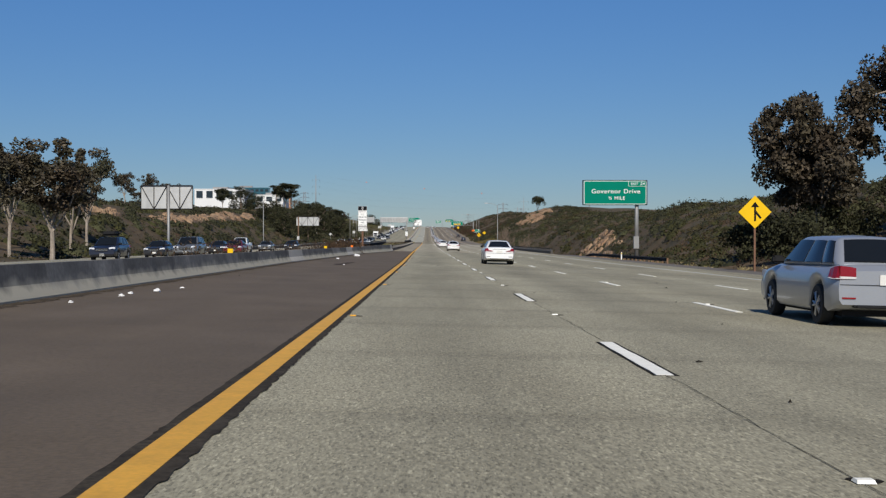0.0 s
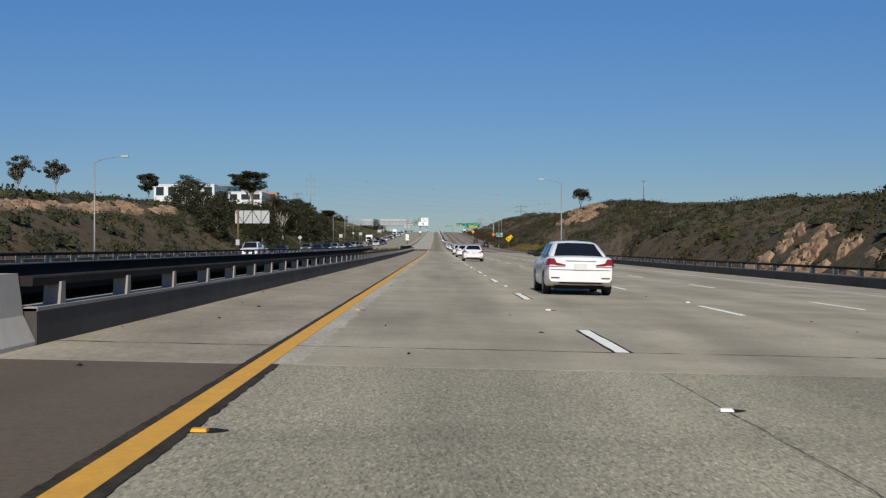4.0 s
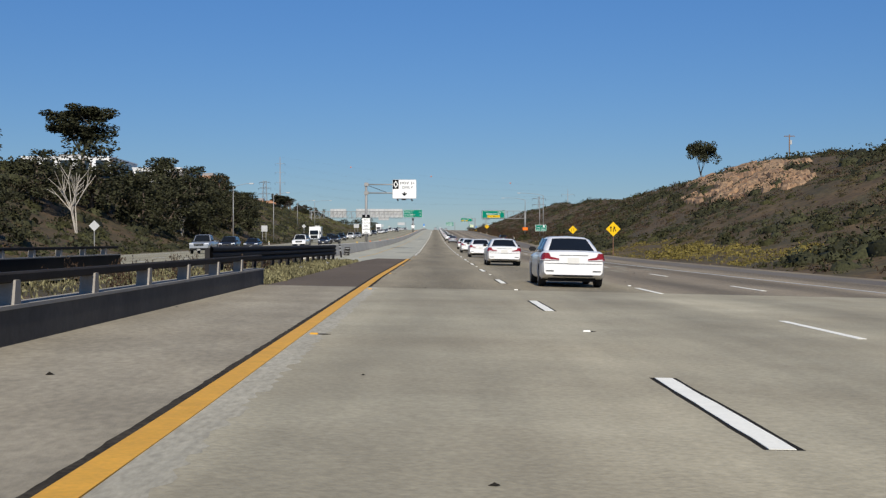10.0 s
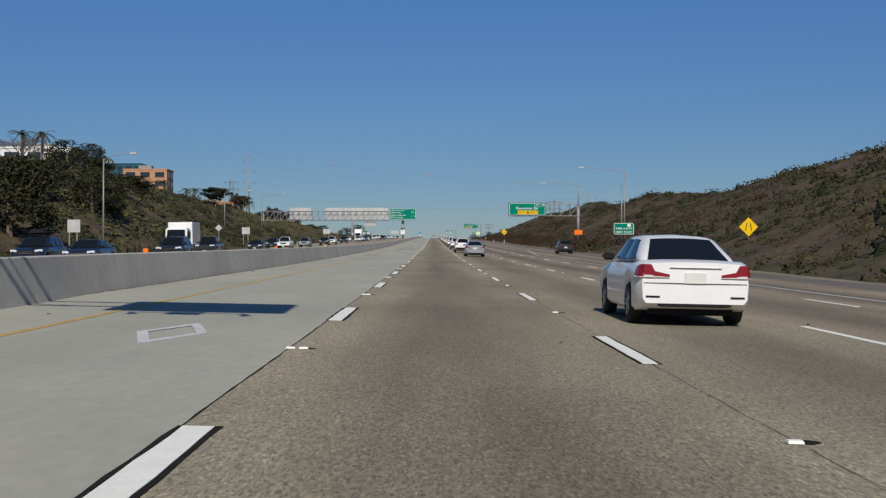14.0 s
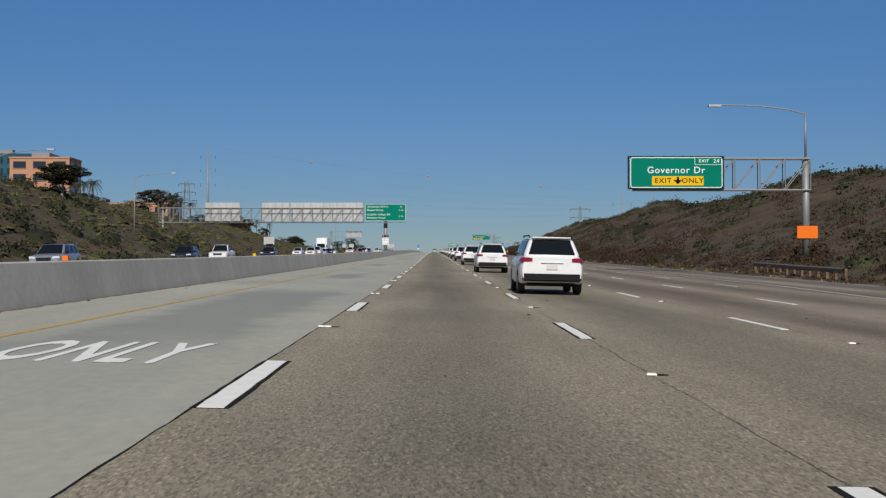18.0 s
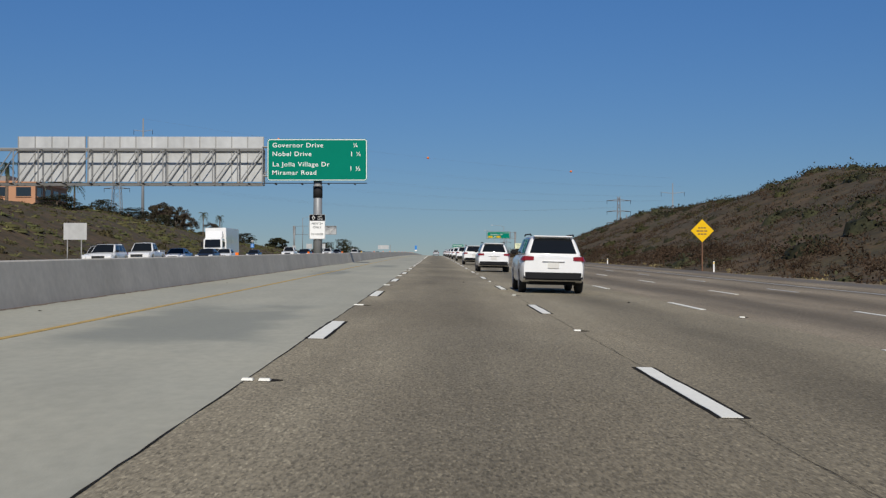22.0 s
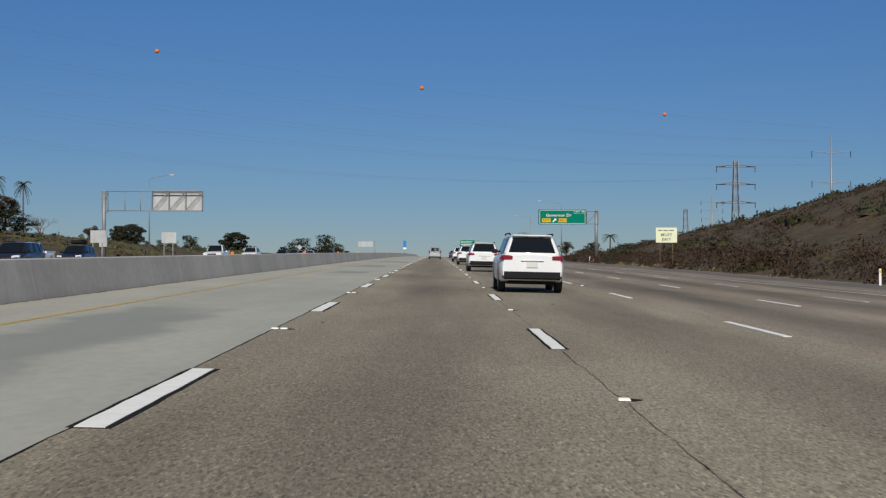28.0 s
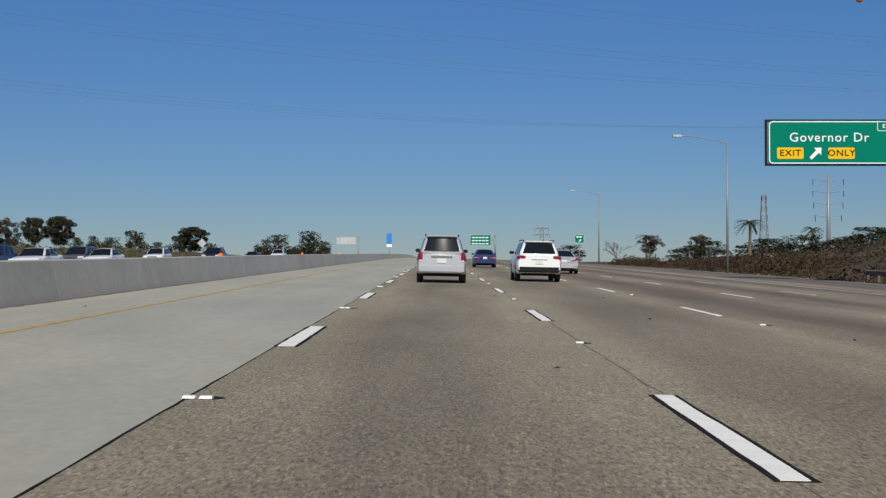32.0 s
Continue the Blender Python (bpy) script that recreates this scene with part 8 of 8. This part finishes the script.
ONCOMING = [(-22.35, 96, 'suv', 'navy'), (-18.7, 106, 'suv', 'grey'), (-22.35, 112, 'sedan', 'black'), (-18.7, 129, 'sedan', 'maroon'), (-22.35, 141, 'sedan', 'black'), (-22.35, 157, 'pickup', 'white'), (-18.7, 179, 'sedan', 'black'), (-22.35, 180, 'sedan', 'grey'), (-18.7, 277, 'suv', 'white'), (-20.5, 294, 'sedan', 'white'), (-22.35, 330, 'sedan', 'navy'), (-18.7, 346, 'sedan', 'navy'), (-18.7, 363, 'suv', 'navy'), (-22.35, 365, 'suv', 'grey'), (-18.7, 378, 'suv', 'silver'), (-18.7, 393, 'sedan', 'white'), (-18.7, 412, 'suv', 'black'), (-22.35, 484, 'pickup', 'silver'), (-22.35, 499, 'suv', 'black'), (-22.35, 516, 'sedan', 'black'), (-18.7, 536, 'pickup', 'white'), (-18.7, 572, 'sedan', 'navy'), (-22.35, 575, 'suv', 'navy'), (-18.7, 594, 'suv', 'black'), (-22.35, 628, 'pickup', 'black'), (-26, 634, 'boxtruck', 'white'), (-22.35, 661, 'sedan', 'black'), (-22.35, 691, 'pickup', 'white'), (-26, 705, 'suv', 'black'), (-22.35, 720, 'suv', 'silver'), (-22.35, 758, 'suv', 'black'), (-22.35, 777, 'pickup', 'white'), (-22.35, 814, 'suv', 'navy'), (-22.35, 871, 'suv', 'white'), (-22.35, 882, 'pickup', 'white'), (-26, 883, 'suv', 'white'), (-22.35, 894, 'sedan', 'white'), (-22.35, 908, 'sedan', 'black'), (-22.35, 918, 'sedan', 'white'), (-18.7, 963, 'sedan', 'black'), (-26, 964, 'sedan', 'black'), (-22.35, 976, 'pickup', 'white'), (-26, 938, 'semi', 'white'), (-26, 1033, 'sedan', 'navy'), (-22.35, 1043, 'pickup', 'white'), (-26, 1052, 'sedan', 'red'), (-22.35, 1068, 'suv', 'black'), (-26, 1081, 'pickup', 'white'), (-26, 1092, 'suv', 'navy'), (-22.35, 1129, 'pickup', 'white'), (-22.35, 1153, 'suv', 'white'), (-22.35, 1210, 'sedan', 'white'), (-26, 1213, 'suv', 'navy'), (-22.35, 1224, 'sedan', 'white'), (-26, 1231, 'suv', 'grey'), (-26, 1256, 'suv', 'white'), (-22.35, 1265, 'suv', 'black'), (-26, 1315, 'sedan', 'black'), (-22.35, 1315, 'suv', 'white')]
for x, y, kind, colour in ONCOMING:
    park(kind, colour, x, y, 180)

# same carriageway; the second lane's white saloon and SUV are single cars, added repeatedly along it
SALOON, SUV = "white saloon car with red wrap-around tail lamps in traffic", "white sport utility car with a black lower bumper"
AHEAD = [("hatch", "silver", 6.78, 30.7, "silver hatchback with roof bars in the third lane"), ("boxy_suv", "pearl", 0.1, 1187.8, "boxy silver sport utility car with roof rails"),
         ("sedan", "silver", 3.42, 619.1, "silver-white saloon car passing close in the second lane"), ("suv", "black", 15.95, 659.9, "black sport utility car in the merging lane"),
         ("suv", "navy", 15.0, 533.5, "dark blue sport utility car in the outer lane"),
         ("sedan", "blue", 3.64, 1239.7, "dark blue saloon car far ahead"), ("sedan", "pearl", 7.4, 1216.0, "pale saloon car in the third lane ahead")]
AHEAD += [("sedan", "white", x, y, SALOON) for x, y in ((3.6, 526.7), (3.9, 84.5), (3.4, 187.0), (2.9, 261.0), (2.9, 296.0), (3.0, 331.7), (3.45, 368.0), (3.6, 401.0), (3.4, 431.3), (3.3, 461.7), (3.3, 491.9))]
# one SUV repeated, roughly a copy for each second of the drive
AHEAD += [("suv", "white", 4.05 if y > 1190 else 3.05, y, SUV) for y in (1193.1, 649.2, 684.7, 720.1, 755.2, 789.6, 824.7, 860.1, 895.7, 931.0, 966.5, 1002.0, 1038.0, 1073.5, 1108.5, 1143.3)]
built = {}
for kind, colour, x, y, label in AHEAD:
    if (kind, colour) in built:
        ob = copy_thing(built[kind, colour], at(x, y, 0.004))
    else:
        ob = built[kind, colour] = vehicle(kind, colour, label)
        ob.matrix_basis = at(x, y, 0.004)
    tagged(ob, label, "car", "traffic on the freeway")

# ---- buildings, pylons and cables ----
PLASTER = material("white_render_wall", (0.78, 0.77, 0.74), rough=0.8, vary=0.05, scale=0.1)
BRICKWALL = material("tan_stucco_wall", (0.52, 0.27, 0.15), rough=0.85, vary=0.08, scale=0.2)
TEAL = material("teal_curtain_glass", (0.03, 0.10, 0.13), rough=0.15, vary=0.1, scale=0.1, spec=0.7)
DARKGLASS = material("dark_window_glass", (0.02, 0.028, 0.035), rough=0.12, vary=0.1, spec=0.7)
ROOFMAT = material("grey_roofing", (0.28, 0.27, 0.26), rough=0.9, vary=0.1)


def office(name, label, x0, x1, y0, y1, top, storeys, wall, bay=4.0, band=None, faces="yx", ground=None, wh=2.1):
    """A block with storeys of recessed windows on the sides that look at the road."""
    z0 = min(ground_z(x, y) for x in (x0, x1) for y in (y0, y1)) - 0.5 if ground is None else ground
    b = thing(name, pose(x0, y0, z0), label, "building")
    h, w, d = top - z0, x1 - x0, y1 - y0
    bm = bmesh.new()
    box(bm, 0, w, 0, d, 0, h)
    part("wall", bm, wall, b)
    bm = bmesh.new()
    box(bm, -0.2, w + 0.2, -0.2, d + 0.2, h, h + 0.5)
    part("parapet", bm, wall, b)
    bm = bmesh.new()
    box(bm, w * 0.3, w * 0.6, d * 0.3, d * 0.6, h, h + 2.2)
    part("roof_plant", bm, ROOFMAT, b)
    sh = 3.9
    for face in faces:
        run = w if face == "y" else d
        n = max(2, int(run / bay))
        for s in range(storeys):
            zt = h - 0.9 - s * sh
            if zt - wh < 0:
                continue
            for i in range(n):
                a = run * (i + 0.18) / n
                c = run * (i + 0.82) / n
                bm = bmesh.new()
                if face == "y":
                    box(bm, a, c, -0.06, 0.06, zt - wh, zt)
                else:
                    box(bm, w - 0.06, w + 0.06, a, c, zt - wh, zt)
                win = part("window", bm, DARKGLASS, b)
                bm = bmesh.new()
                if face == "y":
                    box(bm, a - 0.1, c + 0.1, -0.22, -0.02, zt - wh - 0.15, zt - wh)
                else:
                    box(bm, w + 0.02, w + 0.22, a - 0.1, c + 0.1, zt - wh - 0.15, zt - wh)
                part("sill", bm, wall, win)
    return b


office("office_building", "white office block with dark square openings above the trees", -152, -119.5, 821, 862, 35.6, 1, PLASTER, 6.4, wh=4.6)
office("office_building", "lower white office wing behind the trees on the bank", -114, -95.5, 832, 866, 32.2, 1, PLASTER, 6.0, wh=3.0)
office("office_tower", "tan four-storey office building with square windows", -131, -112.6, 1030, 1043, 41.0, 4, BRICKWALL, 5.2)
office("glass_office", "teal glass office block behind the tan building", -176, -138.5, 1096, 1106, 48.5, 4, TEAL, 4.0, faces="y")
office("low_building", "low tan building on the bank", -111, -90, 1066, 1090, 29.0, 1, BRICKWALL, 5.0)
office("low_building", "low teal glazed building on the bank", -128, -112.5, 1090, 1110, 30.5, 1, TEAL, 4.0)
office("low_building", "small white building low on the horizon", -132, -118, 300, 350, 14.5, 1, PLASTER, 6.0)


def lattice(name, label, x, y, top, arms, half=1.9, mat=None):
    """A four-legged lattice pylon with crossarms."""
    z0 = ground_z(x, y)
    h = top - z0
    t = thing(name, pose(x, y, z0), label, "pylon")
    bm = bmesh.new()
    n = 9
    lv = [(h * i / n, half * (1 - 0.66 * (i / n) ** 0.8)) for i in range(n + 1)]
    for (za, ra), (zb, rb) in zip(lv[:-1], lv[1:]):
        ca = [(ra, ra), (-ra, ra), (-ra, -ra), (ra, -ra)]
        cb = [(rb, rb), (-rb, rb), (-rb, -rb), (rb, -rb)]
        for i in range(4):
            j = (i + 1) % 4
            tube(bm, (*ca[i], za), (*cb[j], zb), 0.055, sides=4)
            tube(bm, (*ca[j], za), (*cb[i], zb), 0.055, sides=4)
    tagged(part("bracing", bm, GREYPOLE, t), kind="stuff")
    for sx, sy in ((1, 1), (-1, 1), (-1, -1), (1, -1)):
        bm = bmesh.new()
        pipe(bm, [(sx * r, sy * r, z) for z, r in lv], 0.14, 4)
        part("leg", bm, GREYPOLE, t)
    for f, reach in arms:
        bm = bmesh.new()
        z = h * f
        for s in (-1, 1):
            tube(bm, (0, 0, z + 0.6), (s * reach, 0, z), 0.11, sides=4)
            tube(bm, (0, 0, z - 0.1), (s * reach, 0, z), 0.11, sides=4)
        part("crossarm", bm, GREYPOLE, t)
        for s in (-1, 1):
            bm = bmesh.new()
            tube(bm, (s * reach, 0, z), (s * reach, 0, z - 1.5), 0.09, sides=5)
            tube(bm, (s * reach * 1.02, 0, z), (s * reach * 0.55, 0, z - 0.02), 0.13, sides=5)
            part("insulator", bm, RAILMETAL, t)
    return t


def steel_pole(x, y, top, arms, label, r=0.75):
    z0 = ground_z(x, y)
    h = top - z0
    t = thing("transmission_pole", pose(x, y, z0), label, "pylon")
    post(t, (0, 0, -0.5), (0, 0, h), r, r * 0.35, GREYPOLE, "shaft")
    for f, reach in arms:
        bm = bmesh.new()
        for s in (-1, 1):
            tube(bm, (0, 0, h * f), (s * reach, 0, h * f + 0.5), 0.14, 0.08, 6)
        part("crossarm", bm, GREYPOLE, t)
        for s in (-1, 1):
            bm = bmesh.new()
            tube(bm, (s * reach, 0, h * f + 0.5), (s * reach, 0, h * f - 1.2), 0.09, sides=5)
            part("insulator", bm, RAILMETAL, t)


steel_pole(-112.5, 1264, 69, ((0.62, 3.6), (0.77, 3.6), (0.90, 3.6)), "tall tapered steel transmission pole with three crossarms")
lattice("lattice_tower", "grey lattice transmission tower on the bank", -125, 1274, 52.5, ((0.70, 5.0), (0.83, 4.5), (0.96, 4.0)), 2.8)
lattice("lattice_tower", "grey lattice transmission tower on the hill", 81, 1334, 43.6, ((0.56, 5.2), (0.75, 5.2), (0.93, 5.2)), 1.35)
steel_pole(102, 1319, 48.5, ((0.62, 5.0), (0.86, 5.0)), "slim transmission pole with wide crossarms on the hill", 0.5)
steel_pole(107, 1480, 43, ((0.55, 3.6), (0.68, 4.0), (0.8, 4.2), (0.92, 4.2)), "pale transmission pole with many crossarms")
lattice("lattice_tower", "slim twin-legged tower far along the exit", 121, 1600, 45, ((0.97, 1.0),), 2.2)
lattice("lattice_tower", "distant lattice tower beyond the hill", 62, 1880, 44, ((0.7, 4.5), (0.85, 4.5), (0.96, 4.0)), 2.4)
s = thing("utility_pole", pose(85.5, 664, ground_z(85.5, 664)), "wooden utility pole with a crossarm on the ridge", "utility pole")
up_h = 29.6 - ground_z(85.5, 664)
post(s, (0, 0, -0.5), (0, 0, up_h), 0.18, 0.13, WOODPOLE, "pole")
bm = bmesh.new()
box(bm, -1.3, 1.3, -0.07, 0.07, up_h - 0.5, up_h - 0.32)
part("crossarm", bm, WOODPOLE, s)
bm = bmesh.new()
tube(bm, (0.35, 0, up_h - 2.4), (0.35, 0, up_h - 1.4), 0.28)
part("transformer", bm, SIGNBACK, s)


WIRE = material("dull_aluminium_wire", (0.17, 0.18, 0.19), rough=0.6, metal=0.2, vary=0.05)


def cable(a, b, sag, balls=(), r=0.035):
    """A hanging cable between two towers; balls: marker spheres at shares of its run."""
    t = thing("power_cable", pose(*a), "thin power cable hanging across the freeway", "power cable", "cables across the freeway")
    a, b = Vector(a), Vector(b)
    pts = [a.lerp(b, i / 40) - Vector((0, 0, 4 * sag * (i / 40) * (1 - i / 40))) - a for i in range(41)]
    bm = bmesh.new()
    pipe(bm, pts, r, 4)
    part("wire", bm, WIRE, t)
    for f in balls:
        c = a.lerp(b, f) - Vector((0, 0, 4 * sag * f * (1 - f))) - a
        bm = bmesh.new()
        bmesh.ops.create_icosphere(bm, subdivisions=3, radius=0.48, matrix=Matrix.Translation(c))
        ob = part("marker_ball", bm, SIGNORANGE, t, "red-orange marker ball")
        for p in ob.data.polygons:
            p.use_smooth = True


cable((-112.5, 1264, 69), (102, 1319, 50.5), 3.0, (0.235, 0.51, 0.79), 0.013)
for za, zb, ya in ((63, 47, 0), (57, 43, 1.5), (51, 41, -1.5)):
    for sx in (-3.6, 3.6):
        cable((-112.5 + sx, 1264 + ya, za), (102 + sx * 1.3, 1319 + ya, zb), 5.0, (), 0.010)
for k in range(3):
    cable((-130 + 5 * k, 1274, 47), (76 + 5 * k, 1334, 39), 6.0, (), 0.009)

# ---- concrete slabs of the nearest lane, each a piece ----
SLABMAT = material("grooved_concrete_slab", (0.368, 0.338, 0.238), rough=0.88, spec=0.3, gravel=85, joints=0.12, tracks=0.12, vary=0.10, scale=0.35, fine=42, speck=0.30, stretch=(1.0, 0.3, 1.0), bump=0.4, bump_scale=60, tint=(0.310, 0.280, 0.192), streak=0.16, streak_axis=1, obj=0.04)
SLABWORN = material("worn_concrete_slab", (0.334, 0.289, 0.200), rough=0.88, spec=0.3, gravel=80, tracks=0.19, vary=0.11, scale=0.35, fine=40, speck=0.32, stretch=(1.0, 0.3, 1.0), bump=0.45, bump_scale=60, tint=(0.266, 0.224, 0.150), streak=0.22, streak_axis=1, obj=0.03)
slab_me = bpy.data.meshes.new("slab")
bm = bmesh.new()
SL = 4.6
v = box(bm, -1.88, 1.88, 0.004, SL - 0.004, -0.25, 0.0)
bm.to_mesh(slab_me)
bm.free()
slab_me.materials.append(SLABMAT)
worn_me = slab_me.copy()
worn_me.materials[0] = SLABWORN
beside_me = worn_me.copy()
for v in beside_me.vertices:
    if v.co.x < 0:
        v.co.x -= 0.25
for a, b in ((-5.0, Y_DECK0), (Y_DECK1, 1230.0)):
    n = round((b - a) / SL)
    step = (b - a) / n
    for i in range(n):
        y = a + i * step
        rise = math.degrees(math.atan((along(y + step) - along(y)) / step))
        ob = new("slab", slab_me if y < Y_DECK0 else worn_me if y < Y_HOV else beside_me)
        ob.parent = northbound
        ob.matrix_basis = pose(-0.05, y, surf(-0.05, y), rise, math.degrees(math.atan(FALL)), 0) @ Matrix.Diagonal((1, step / SL, 1, 1))
